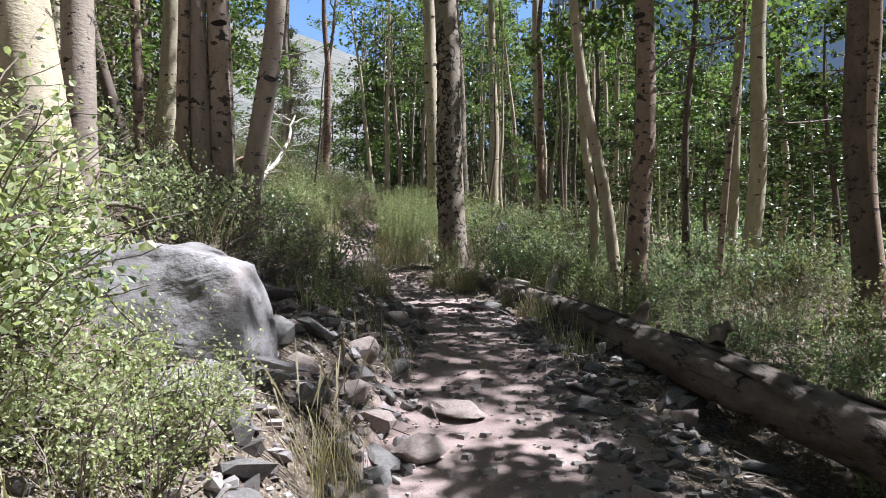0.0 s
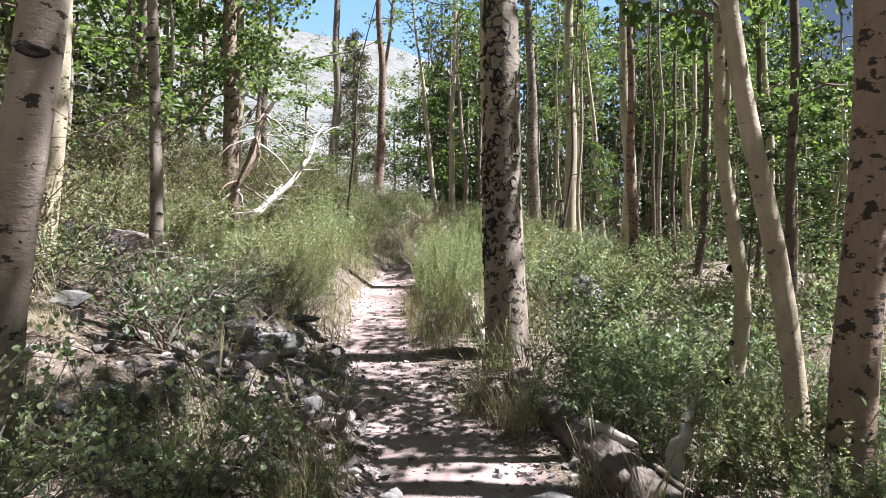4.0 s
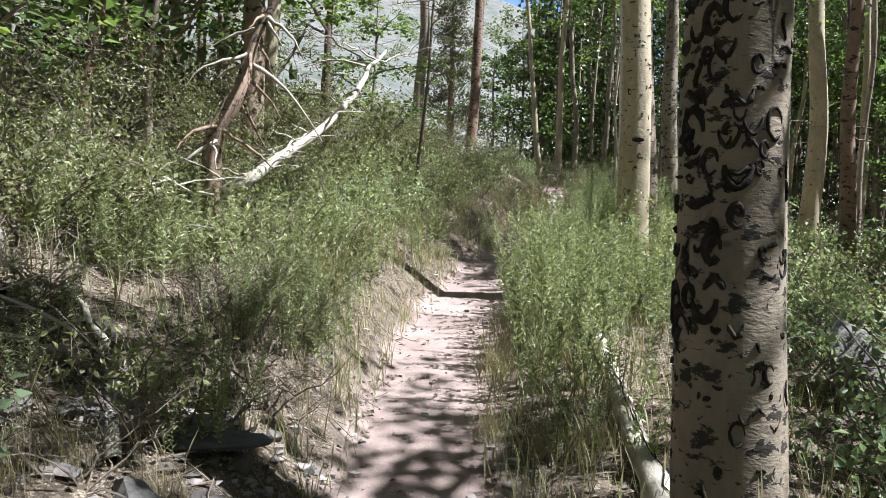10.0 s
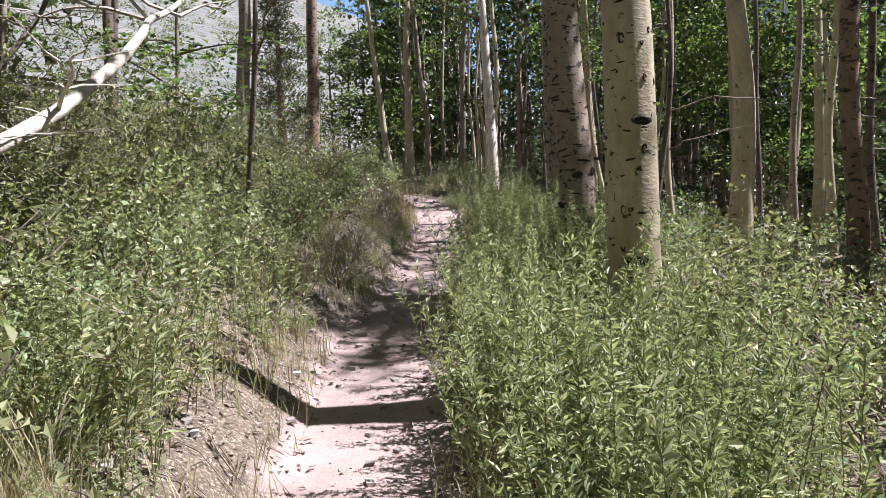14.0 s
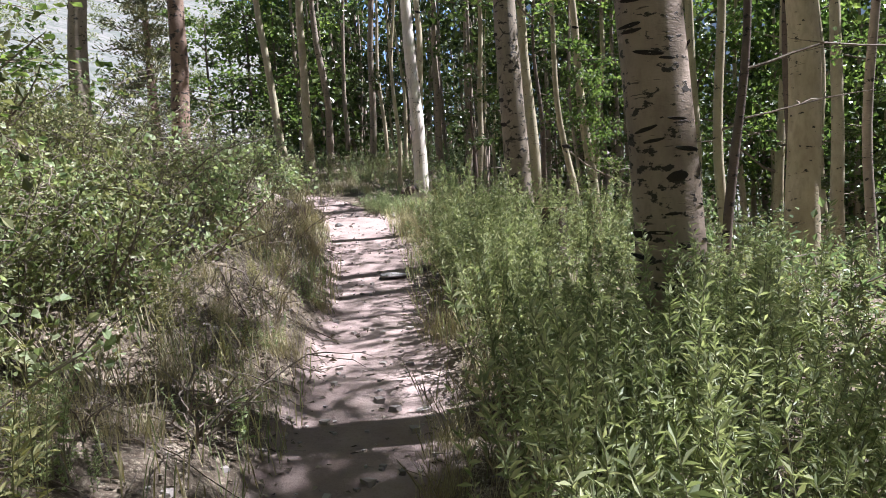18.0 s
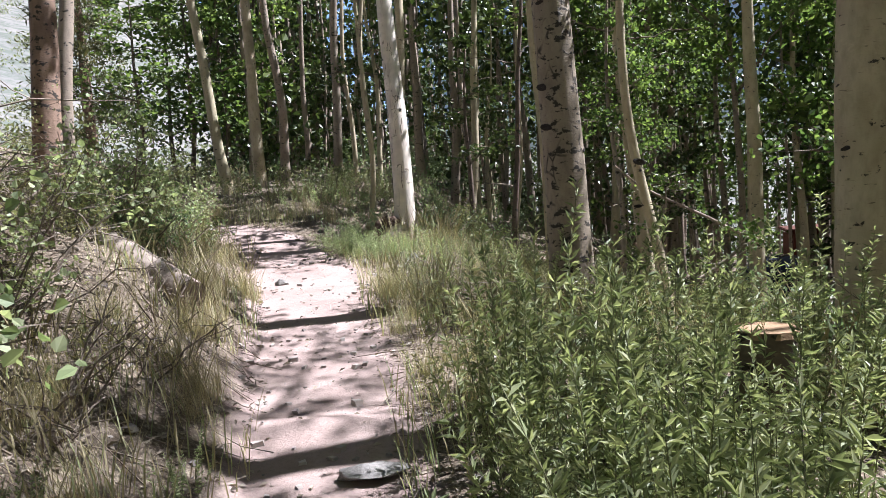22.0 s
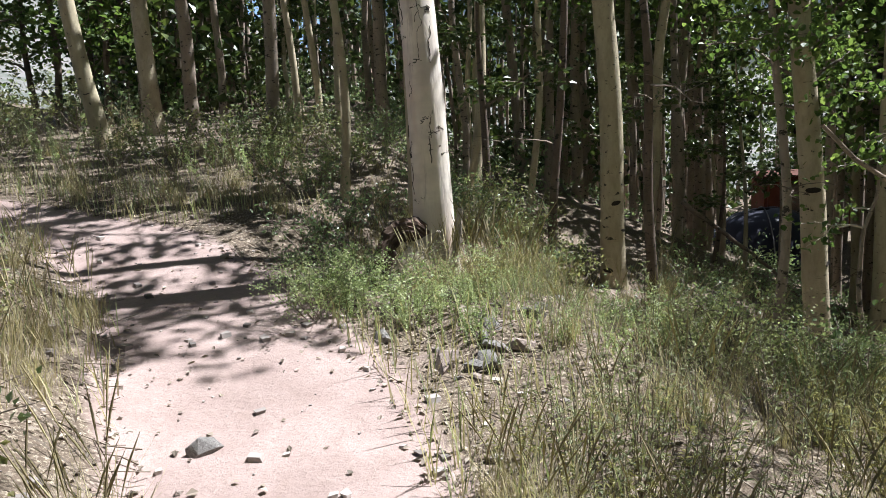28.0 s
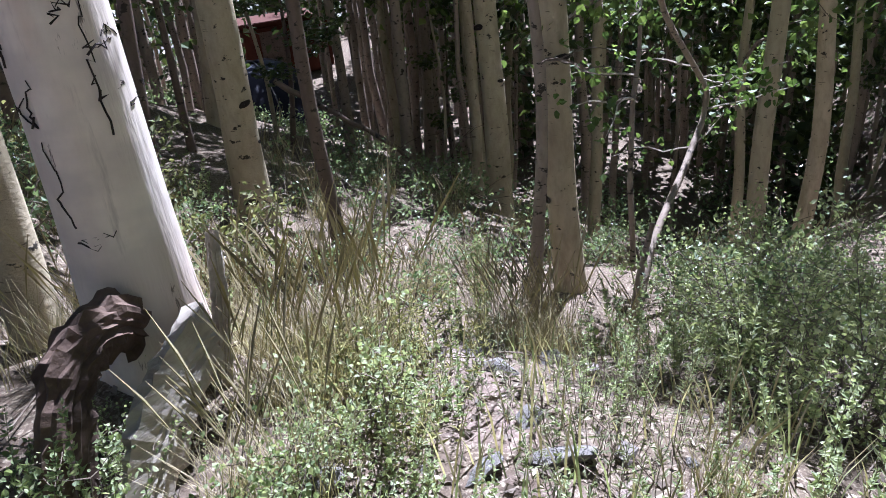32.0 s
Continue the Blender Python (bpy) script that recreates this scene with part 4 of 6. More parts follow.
dead_limb("fallen_dead_branch", "fallen pale stick lying in the grass", ((-1.9, 9.0, gz(-1.9, 9) + 0.02), (-2.4, 9.6, gz(-2.4, 9.6) + 0.10), (-3.0, 10.0, gz(-3, 10) + 0.05)), 0.025, 3, TWIG_PALE, 4)
dead_limb("fallen_dead_branch", "grey dead branch lying across low plants", ((0.9, 13.0, gz(0.9, 13) + 0.12), (1.6, 13.2, gz(1.6, 13.2) + 0.2), (2.3, 13.5, gz(2.3, 13.5) + 0.15)), 0.045, 3, TWIG, 5)
dead_limb("fallen_dead_branch", "fallen grey branch in dry brush", ((-2.5, 18.4, gz(-2.5, 18.4) + 0.03), (-3.0, 18.9, gz(-3, 18.9) + 0.2), (-3.8, 19.2, gz(-3.8, 19.2) + 0.2)), 0.02, 8, TWIG, 6)
dead_limb("fallen_dead_branch", "pale dead stick in the grass", ((1.0, 21.6, gz(1.0, 21.6) + 0.05), (1.5, 21.2, gz(1.5, 21.2) + 0.3), (1.9, 20.9, gz(1.9, 20.9) + 0.5)), 0.025, 5, TWIG_PALE, 7)
dead_limb("fallen_dead_branch", "dark dead branch lying under the trees", ((4.2, 29.5, gz(4.2, 29.5) + 0.9), (4.8, 28.6, gz(4.8, 28.6) + 0.4), (5.2, 28.0, gz(5.2, 28) + 0.05)), 0.03, 4, BARK_DARK, 8)
for k, (ax, ay, bx, by) in enumerate(((-3.0, 19.6, -3.9, 20.2), (-2.8, 20.3, -3.7, 20.9), (-3.2, 19.0, -3.6, 19.9), (-2.9, 22.6, -3.7, 22.9), (-3.8, 21.3, -3.0, 21.8))):
    dead_limb("fallen_dead_branch", "tangled grey brush twigs on the bank", ((ax, ay, gz(ax, ay) + 0.05), ((ax + bx) / 2, (ay + by) / 2, gz(bx, by) + 0.25), (bx, by, gz(bx, by) + 0.15)), 0.012, 9, TWIG, 20 + k, "tangled brush on the bank")


def crooked_sapling():
    """Young leafy aspen with a bent double stem."""
    g = np.random.default_rng(44)
    x, y = 2.62, 25.3
    ob = new("crooked_sapling")
    ob.location = base = np.array([x, y, gz(x, y)])
    tagged(ob, "crooked young aspen with bare bent stems and few bright leaves", "tree")
    tips = []
    for pts, r0 in ((((2.52, 25.30, 1.59), (2.89, 25.30, 1.92), (3.42, 25.25, 2.17), (3.84, 25.20, 2.46), (3.92, 25.20, 2.62), (3.36, 25.20, 2.92), (2.56, 25.20, 3.31), (2.22, 25.20, 3.60)), 0.028),
                    (((2.98, 25.45, 1.72), (2.85, 25.45, 2.32), (2.87, 25.45, 2.78), (3.00, 25.45, 3.06), (3.00, 25.45, 3.36)), 0.02),
                    (((2.52, 25.32, 1.52), (2.57, 25.30, 1.81), (2.62, 25.25, 2.14)), 0.03)):
        u = np.linspace(0, 1, 18)
        pts = np.array(pts) - base
        Q = np.stack([np.interp(u, np.linspace(0, 1, len(pts)), pts[:, q]) for q in range(3)], -1)
        Q[0, 2] -= 0.1
        V, F = tube(Q, r0 * (1 - 0.5 * u), 9, 1 + 0.2 * (g.random((18, 9)) - 0.5))
        part("stem", np_mesh("stem", V, F, BARK_OLD, True), ob)
        if len(pts) < 4:
            continue
        for k in range(9):
            T = branch_points(g, Q[g.integers(6, 18)], g.uniform(0, 6.28), g.uniform(-0.1, 0.6), g.uniform(0.25, 0.6), 7, 0.2)
            part("twig", np_mesh("twig", *tube(T, np.linspace(0.008, 0.002, 7), 4), TWIG_PALE), ob)
            tips.append(T[g.integers(2, 7, 24)] + g.normal(size=(24, 3)) * 0.06)
    P = np.concatenate(tips)
    part("foliage", np_mesh("foliage", *round_leaves(P, g.normal(size=P.shape) + np.array([0, 0, -0.5]), g.uniform(0.035, 0.06, len(P)), g), LEAF_ASPEN), ob)


crooked_sapling()


def rotten_snag():
    """A broken, bent dead trunk with shredded bark above the trail."""
    g = np.random.default_rng(52)
    x, y = -3.42, 11.9
    ob = new("rotten_snag")
    ob.location = base = np.array([x, y, gz(x, y)])
    tagged(ob, "broken rotten aspen trunk with shredded red-brown bark", "dead tree")
    pts = np.array(((-3.42, 11.9, base[2] - 0.15), (-3.40, 11.93, 2.6), (-3.38, 11.95, 3.0), (-3.22, 12.05, 3.3), (-3.2, 12.15, 3.6), (-3.14, 12.2, 3.85), (-2.98, 12.25, 4.12))) - base
    u = np.linspace(0, 1, 18)
    Q = np.stack([np.interp(u, np.linspace(0, 1, 7), pts[:, q]) for q in range(3)], -1)
    part("trunk", np_mesh("trunk", *tube(Q, 0.085 * (1 - 0.75 * u), 14, 1 + 0.35 * (g.random((1, 14)) - 0.5) + 0.25 * (g.random((18, 14)) - 0.5)), BARK_BROWN, True), ob)
    for k in range(16):
        s = Q[g.integers(4, 17)]
        T = branch_points(g, s, g.uniform(0, 6.28), g.uniform(-0.9, 0.4), g.uniform(0.15, 0.55), 8, 0.5)
        part("bark_strip", np_mesh("bark_strip", *tube(T, np.linspace(0.02, 0.004, 8), 6, 1 + 0.5 * (g.random((8, 6)) - 0.5)), (BARK_BROWN, TWIG_PALE)[k % 2], True), ob)


rotten_snag()


def cut_log():
    a, b = np.array([-2.13, 21.4, gz(-2.13, 21.4) + 0.15]), np.array([-3.05, 22.5, gz(-3.05, 22.5) + 0.12])
    u = np.linspace(0, 1, 15)
    Q = a + (b - a) * u[:, None]
    g = np.random.default_rng(9)
    ob = new("cut_log")
    ob.location = a
    tagged(ob, "weathered pale cut log lying on the bank", "log")
    side = 1 + 0.12 * (np.tile(g.random((1, 16)), (15, 1)) - 0.5) + 0.05 * (g.random((15, 16)) - 0.5)
    V, F = tube(Q - a, np.full(15, 0.105), 16, side)
    part("trunk", np_mesh("trunk", V, F, plain_material("weathered_log", (0.20, 0.155, 0.13), (0.46, 0.385, 0.335), (10, 10, 10)), True), ob)
    for e, d in ((0, unit(a - b)), (14, unit(b - a))):
        c = Q[e] - a
        V, F = tube(np.array([c - d * 0.01, c + d * 0.004, c + d * 0.0041]), np.array([0.101, 0.099, 0.002]), 16)
        part("cut_face", np_mesh("cut_face", V, F, plain_material("grey_sawn_wood", (0.16, 0.115, 0.09), (0.34, 0.26, 0.21), (30, 30, 30))), ob, "cracked grey-brown sawn end")
    for k in range(4):
        s = g.uniform(0.2, 0.9)
        c = (b - a) * s
        Qk = c + np.outer(np.linspace(-0.5, 0.5, 8) * 0.5, unit(b - a)) + np.array([0.06, -0.05, 0.09 - 0.01 * k]) + g.normal(size=(8, 3)) * 0.006
        V, F = tube(Qk, np.full(8, 0.006), 4)
        part("crack", np_mesh("crack", V, F, SCAR), ob)


cut_log()


def stump(x, y, r, h, seed):
    g = np.random.default_rng(seed)
    ob = new("tree_stump")
    ob.location = (x, y, gz(x, y))
    tagged(ob, "short dark cut stump with a sawn orange-brown top", "stump")
    hs = np.array([-0.1, 0, 0.08, h * 0.5, h])
    Q = np.column_stack([0.02 * hs, 0 * hs, hs])
    V, F = tube(Q, r * np.array([1.4, 1.3, 1.1, 1.0, 0.95]), 18, 1 + 0.15 * (np.tile(g.random((1, 18)), (5, 1)) - 0.5))
    part("trunk", np_mesh("trunk", V, F, BARK_DARK, True), ob)
    Q = np.array([[0.02 * h, 0, h - 0.02], [0.02 * h, 0, h + 0.004], [0.02 * h, 0, h + 0.006]])
    V, F = tube(Q, r * np.array([0.97, 0.94, 0.01]), 18)
    part("cut_face", np_mesh("cut_face", V, F, plain_material("sawn_wood", (0.24, 0.15, 0.085), (0.36, 0.24, 0.15), (20, 20, 20))), ob, "orange-brown sawn wood face")


stump(0.15, 19.3, 0.12, 0.46, 1)
stump(0.75, 12.6, 0.10, 0.5, 2)


# ---- rocks ----
def stone_mesh(seed, mat, flat=0.55, n=16, rough=0.0):
    g = np.random.default_rng(seed)
    bm = bmesh.new()
    P = g.normal(size=(n, 3))
    P /= np.linalg.norm(P, axis=1)[:, None]
    P *= g.uniform(0.8, 1.1, (n, 1)) * np.array([1.0, g.uniform(0.6, 0.9), flat * g.uniform(0.8, 1.3)])
    for p in P:
        bm.verts.new(p)
    bmesh.ops.convex_hull(bm, input=bm.verts)
    bmesh.ops.delete(bm, geom=[v for v in bm.verts if not v.link_faces], context="VERTS")
    if rough:
        bmesh.ops.bevel(bm, geom=bm.edges[:], offset=0.06, segments=2, affect="EDGES", profile=0.6)
        bmesh.ops.triangulate(bm, faces=bm.faces[:])
        for q in range(2):
            bmesh.ops.subdivide_edges(bm, edges=[e for e in bm.edges if e.calc_length() > 0.09], cuts=1)
            bmesh.ops.triangulate(bm, faces=bm.faces[:])
        for v in bm.verts:
            v.co += v.normal * 0.8 * rough * (noise.fractal(v.co * 2.6 + Vector((seed, 0, 0)), 0.9, 2.1, 5) - 0.1)
    me = bpy.data.meshes.new("stone")
    for f in bm.faces:
        f.smooth = bool(rough)
    bm.to_mesh(me)
    bm.free()
    if rough:
        me.set_sharp_from_angle(angle=radians(24))
    me.materials.append(mat)
    return me


STONES = [stone_mesh(k, (STONE, STONE, STONE_WARM)[k % 3], (0.45, 0.6, 0.35, 0.7)[k % 4]) for k in range(12)]


def big_rock(name, x, y, size, seed, mat, label, sink=0.25, rz=0.0, tilt=0.0, flat=0.75):
    ob = new(name, stone_mesh(seed, mat, flat, 14, 0.08))
    lo = min(v.co.z for v in ob.data.vertices) * size[2]
    ob.matrix_basis = pose(x, y, gz(x, y) - lo - sink * size[2], tilt, 0, rz) @ Matrix.Diagonal((*size, 1))
    return tagged(ob, label, "rock")


def boulder():
    """The pale wedge-shaped block on the bank."""
    bm = bmesh.new()
    for p in ((-0.76, 2.86, 0.60), (-0.74, 3.25, 0.62), (-0.78, 2.88, 1.02), (-0.76, 3.2, 1.10), (-0.87, 2.98, 1.36), (-0.86, 3.3, 1.40), (-1.28, 3.02, 1.50), (-1.22, 3.5, 1.50), (-1.75, 3.1, 1.45), (-1.7, 3.6, 1.42),
              (-0.92, 2.86, 0.55), (-1.25, 2.78, 0.60), (-1.3, 2.86, 1.10), (-1.75, 2.85, 1.2), (-1.9, 2.95, 0.6), (-1.8, 3.6, 0.7), (-0.9, 3.5, 0.6)):
        bm.verts.new((p[0] + 1.2, p[1] - 3.0, p[2] - 0.6))
    bmesh.ops.convex_hull(bm, input=bm.verts)
    bmesh.ops.delete(bm, geom=[v for v in bm.verts if not v.link_faces], context="VERTS")
    bmesh.ops.bevel(bm, geom=bm.edges[:], offset=0.022, segments=2, affect="EDGES", profile=0.5)
    bmesh.ops.triangulate(bm, faces=bm.faces[:])
    for q in range(4):
        bmesh.ops.subdivide_edges(bm, edges=[e for e in bm.edges if e.calc_length() > 0.035], cuts=1)
        bmesh.ops.triangulate(bm, faces=bm.faces[:])
    for v in bm.verts:
        n = noise.fractal(v.co * 3.0, 0.7, 2.1, 6)
        v.co += v.normal * (0.035 * noise.noise(v.co * 2.2 + Vector((3, 1, 7))) + 0.016 * n - 0.02 * max(0, noise.noise(v.co * 7.0)))
    me = bpy.data.meshes.new("boulder")
    for f in bm.faces:
        f.smooth = True
    bm.to_mesh(me)
    bm.free()
    me.set_sharp_from_angle(angle=radians(28))
    me.materials.append(BOULDER)
    ob = new("boulder", me)
    ob.location = (-1.2, 3.0, 0.6)
    tagged(ob, "large pale grey wedge-shaped boulder set in the bank", "boulder")


boulder()
big_rock("flat_rock", -1.12, 4.15, (0.46, 0.36, 0.085), 47, STONE_DARK, "broad dark flat slab of rock on the bank", 1.15, 65, 3)
big_rock("rock", -3.9, 9.8, (0.55, 0.35, 0.35), 32, BOULDER, "pale rock at the foot of a slim aspen", 0.35, 40)
big_rock("rock", 0.92, 11.3, (0.48, 0.35, 0.38), 33, STONE, "grey rock among low shrubs under the trees", 0.35, -30, 10)
big_rock("rock", -2.0, 8.1, (0.30, 0.20, 0.15), 34, STONE, "grey rock on the stony bank", 0.2, 10)
big_rock("rock", -1.55, 8.4, (0.28, 0.2, 0.16), 35, STONE, "grey rock on the stony bank", 0.2, 70)
big_rock("rock", -1.45, 7.4, (0.26, 0.2, 0.16), 36, BOULDER, "pale rock on the stony bank", 0.2, 120)
big_rock("rock", -2.6, 8.8, (0.32, 0.2, 0.16), 37, STONE, "dark long rock on the stony bank", 0.2, 160)
big_rock("rock", -0.12, 3.2, (0.17, 0.12, 0.11), 38, STONE_WARM, "rust-tinged rock at the trail edge", 0.2, 30)
big_rock("rock", 0.05, 3.75, (0.2, 0.15, 0.09), 39, STONE_WARM, "rust-tinged rock half sunk in the trail", 0.35, -30)
big_rock("rock", -0.9, 2.6, (0.24, 0.16, 0.09), 40, BOULDER, "pale flat rock at the trail edge", 0.3, 60)
big_rock("rock", 1.33, 3.9, (0.14, 0.12, 0.11), 41, STONE_WARM, "rust-tinged rock beside the fallen log", 0.25, 60)
big_rock("rock", -2.99, 19.55, (0.17, 0.14, 0.16), 42, BOULDER, "pale rock half hidden in dry brush", 0.2, 0)
big_rock("rock", -2.72, 18.6, (0.27, 0.2, 0.18), 43, BOULDER, "pale rock in dry litter", 0.2, 0)
big_rock("rock", -0.46, 4.1, (0.12, 0.11, 0.16), 45, STONE_WARM, "upright rust-tinged stone at the trail edge", 0.3, 20)
big_rock("rock", 0.40, 6.5, (0.2, 0.13, 0.10), 46, STONE, "grey stone at the end of the fallen log", 0.3, 10)
big_rock("rock", -1.87, 9.34, (0.36, 0.2, 0.09), 48, STONE_DARK, "flat dark slab of rock on the stony bank", 0.3, 20)
big_rock("rock", -1.22, 19.85, (0.17, 0.1, 0.07), 44, STONE, "flat stone set in the trail", 0.3, 0)


def put_stone(x, y, s, g, sink=0.3):
    ob = new("stone", STONES[g.integers(12)])
    ob.matrix_basis = pose(x, y, gz(x, y) + s * 0.5 * (0.5 - sink), g.uniform(-22, 22), g.uniform(-22, 22), g.uniform(0, 360)) @ Matrix.Diagonal((s, s * g.uniform(0.7, 1.1), s * g.uniform(0.6, 1.0), 1))
    tagged(ob, "loose angular grey stone", "stone", "loose stones along the trail")


def scatter_stones():
    g = np.random.default_rng(21)
    for k in range(190):
        y = g.uniform(1.2, 9.6)
        put_stone(trail_x(y) - np.interp(y, HALF_Y, HALF) - abs(g.normal(0.3, 0.8)), y, 0.05 + 0.13 * g.random() ** 2.0, g, 0.1)
    for k in range(85):
        y = g.uniform(1.2, 6.6)
        put_stone(np.clip(trail_x(y) + g.uniform(0.35, 1.25), None, 1.45 - 0.27 * (y - 3.7)), y, 0.035 + 0.09 * g.random() ** 1.6, g, 0.1)
    for k in range(40):
        y = g.uniform(24.3, 26.6)
        put_stone(-0.5 + (y - 24.3) * 0.85 + g.normal(0, 0.28), y, 0.03 + 0.10 * g.random() ** 1.6, g)
    for k in range(26):
        t = g.uniform(0, 4)
        (ax, ay), (bx, by) = SIDE[int(t)], SIDE[int(t) + 1]
        put_stone(ax + (bx - ax) * (t % 1) + g.normal(0, 0.3), ay + (by - ay) * (t % 1) + g.normal(0, 0.3), 0.025 + 0.09 * g.random() ** 1.8, g)


scatter_stones()


def rubble():
    """Broken rock too small and too many to tell apart."""
    g = np.random.default_rng(22)
    forms = []
    for me in (stone_mesh(60 + k, STONE, 0.5, 11) for k in range(6)):
        bm = bmesh.new()
        bm.from_mesh(me)
        bmesh.ops.triangulate(bm, faces=bm.faces[:])
        forms.append((np.array([v.co[:] for v in bm.verts]), np.array([[v.index for v in f.verts] for f in bm.faces])))
        bm.free()
    n = 2600
    y = g.uniform(0.8, 9.8, n)
    half = np.interp(y, HALF_Y, HALF)
    left = g.random(n) < 0.7
    x = trail_x(y) + np.where(left, -half * 0.85 - np.abs(g.normal(0.1, 0.95, n)), half * 0.5 + g.uniform(0, 0.75, n))
    ok = left | ((y < 7) & (x < 1.55 - 0.27 * (y - 3.7)))
    x, y = x[ok], y[ok]
    n = len(x)
    size = 0.022 + 0.055 * g.random(n) ** 2
    base = ground_z(x, y) + size * 0.15
    bag = Bag()
    for k in range(n):
        P, F = forms[k % 6]
        turn = np.array(Euler((g.normal(0, 0.3), g.normal(0, 0.3), g.uniform(0, 6.28))).to_matrix())
        bag.add((P * size[k] * g.uniform(0.7, 1.2, 3)) @ turn.T + [x[k], y[k], base[k]], F)
    m = Mat("rubble_stone", 0.9)
    c = m.ramp(m.island(), (0.0, (0.10, 0.088, 0.082)), (0.6, (0.21, 0.185, 0.175)), (1.0, (0.38, 0.345, 0.33)))
    m.color(m.mix(m.ramp(m.noise((25, 25, 25), 5, 0.7), (0.45, 0.0), (0.7, 0.5)), c, (0.14, 0.12, 0.11))).bump(m.noise((50, 50, 50), 5), 0.6, 0.008)
    tagged(new("rubble", bag.mesh("rubble", m.m)), "broken grey rock rubble beside the trail", "rubble", kind="stuff")


rubble()


# ---- shrubs, herbs and grass ----
def herb_variant(seed, stems, height, spread, leaf_l, leaf_w, step, leaf_mat, stem_mat, spike=False):
    """Upright stems set with narrow leaves. Returns stem and foliage meshes."""
    g = np.random.default_rng(seed)
    st, pts, ways, size = Bag(), [], [], []
    for k in range(stems):
        a, rad = g.uniform(0, 6.283), spread * math.sqrt(g.random())
        h = height * g.uniform(0.55, 1.1)
        lean = np.array([math.cos(a), math.sin(a), 0]) * g.uniform(0.0, 0.35) * h
        u = np.linspace(0, 1, 5)
        Q = np.array([math.cos(a) * rad, math.sin(a) * rad, -0.03]) + np.outer(u ** 1.6, lean) + np.outer(u, [0, 0, h]) + np.cumsum(g.normal(size=(5, 3)) * 0.008, 0)
        st.add(*tube(Q, np.linspace(0.0026, 0.0009, 5), 3))
        n = int(h / step)
        t = 0.14 + 0.86 * g.random(n) ** 0.72
        pts.append(np.stack([np.interp(t, u, Q[:, c]) for c in range(3)], -1))
        th = g.uniform(0, 6.283, n)
        ways.append(np.stack([np.cos(th), np.sin(th), g.uniform(0.0, 1.3, n)], -1))
        size.append((1.15 - 0.6 * t) * g.uniform(0.7, 1.25, n))
    P, D, S = np.concatenate(pts), np.concatenate(ways), np.concatenate(size)
    return st.mesh("stalk", stem_mat), np_mesh("foliage", *leaves(P, D, leaf_l * S, leaf_w * S, g), leaf_mat)


def shrub_variant(seed, radius, height, stems, leaf_n, leaf, leaf_mat, stem_mat, rounded=False, twigs=5):
    g = np.random.default_rng(seed)
    st, pts = Bag(), []
    for k in range(stems):
        az = g.uniform(0, 6.283)
        L = math.hypot(radius, height) * g.uniform(0.6, 1.05)
        Q = branch_points(g, np.array([g.normal() * 0.05, g.normal() * 0.05, -0.04]), az, height / radius * g.uniform(0.6, 1.6), 1.0, 7, 0.25)
        Q = Q[0] + (Q - Q[0]) / np.linalg.norm(Q[-1] - Q[0]) * L
        st.add(*tube(Q, np.linspace(0.009, 0.003, 7), 4))
        for q in range(twigs):
            T = branch_points(g, Q[g.integers(2, 7)], g.uniform(0, 6.283), g.uniform(-0.1, 1.0), L * g.uniform(0.2, 0.45), 5, 0.1)
            st.add(*tube(T, np.linspace(0.004, 0.0015, 5), 3))
            m = max(1, leaf_n // (stems * twigs))
            pts.append(T[g.integers(1, 5, m)] + g.normal(size=(m, 3)) * 0.045)
    P = np.concatenate(pts)
    D = g.normal(size=P.shape) + np.array([0, 0, 0.4])
    L = leaf * g.uniform(0.6, 1.3, len(P))
    VF = round_leaves(P, D, L, g) if rounded else leaves(P, D, L, L * 0.62, g)
    return st.mesh("stalk", stem_mat), np_mesh("foliage", *VF, leaf_mat)


def tuft_variant(seed, blades, height, spread, heads, mat):
    g = np.random.default_rng(seed)
    bl, hd = Bag(), Bag()
    for k in range(blades):
        a, rad = g.uniform(0, 6.283), spread * g.random()
        b = g.uniform(0, 6.283)
        h = height * g.uniform(0.35, 1.0)
        u = np.linspace(0, 1, 4)
        Q = np.array([math.cos(a) * rad, math.sin(a) * rad, -0.02]) + np.outer(u ** 2, [math.cos(b) * h * 0.45, math.sin(b) * h * 0.45, -0.12 * h]) + np.outer(u, [0, 0, h])
        w = np.array([0.0011, 0.001, 0.0008, 0.0003])[:, None] * np.array([-math.sin(b), math.cos(b), 0])
        V = np.stack([Q - w, Q + w], 1).reshape(-1, 3)
        bl.add(V, np.array([[0, 1, 3, 2], [2, 3, 5, 4], [4, 5, 7, 6]]))
    for k in range(heads):
        a, b = g.uniform(0, 6.283), g.uniform(0, 6.283)
        h = height * g.uniform(1.0, 1.5)
        u = np.linspace(0, 1, 6)
        Q = np.array([math.cos(a) * spread * 0.6, math.sin(a) * spread * 0.6, 0]) + np.outer(u ** 2, [math.cos(b) * h * 0.3, math.sin(b) * h * 0.3, 0]) + np.outer(u, [0, 0, h])
        hd.add(*tube(Q, np.array([0.0012, 0.0011, 0.001, 0.0009, 0.0035, 0.0006]), 3))
    return bl.mesh("blade", mat), (hd.mesh("seed_head", STRAW) if heads else None)


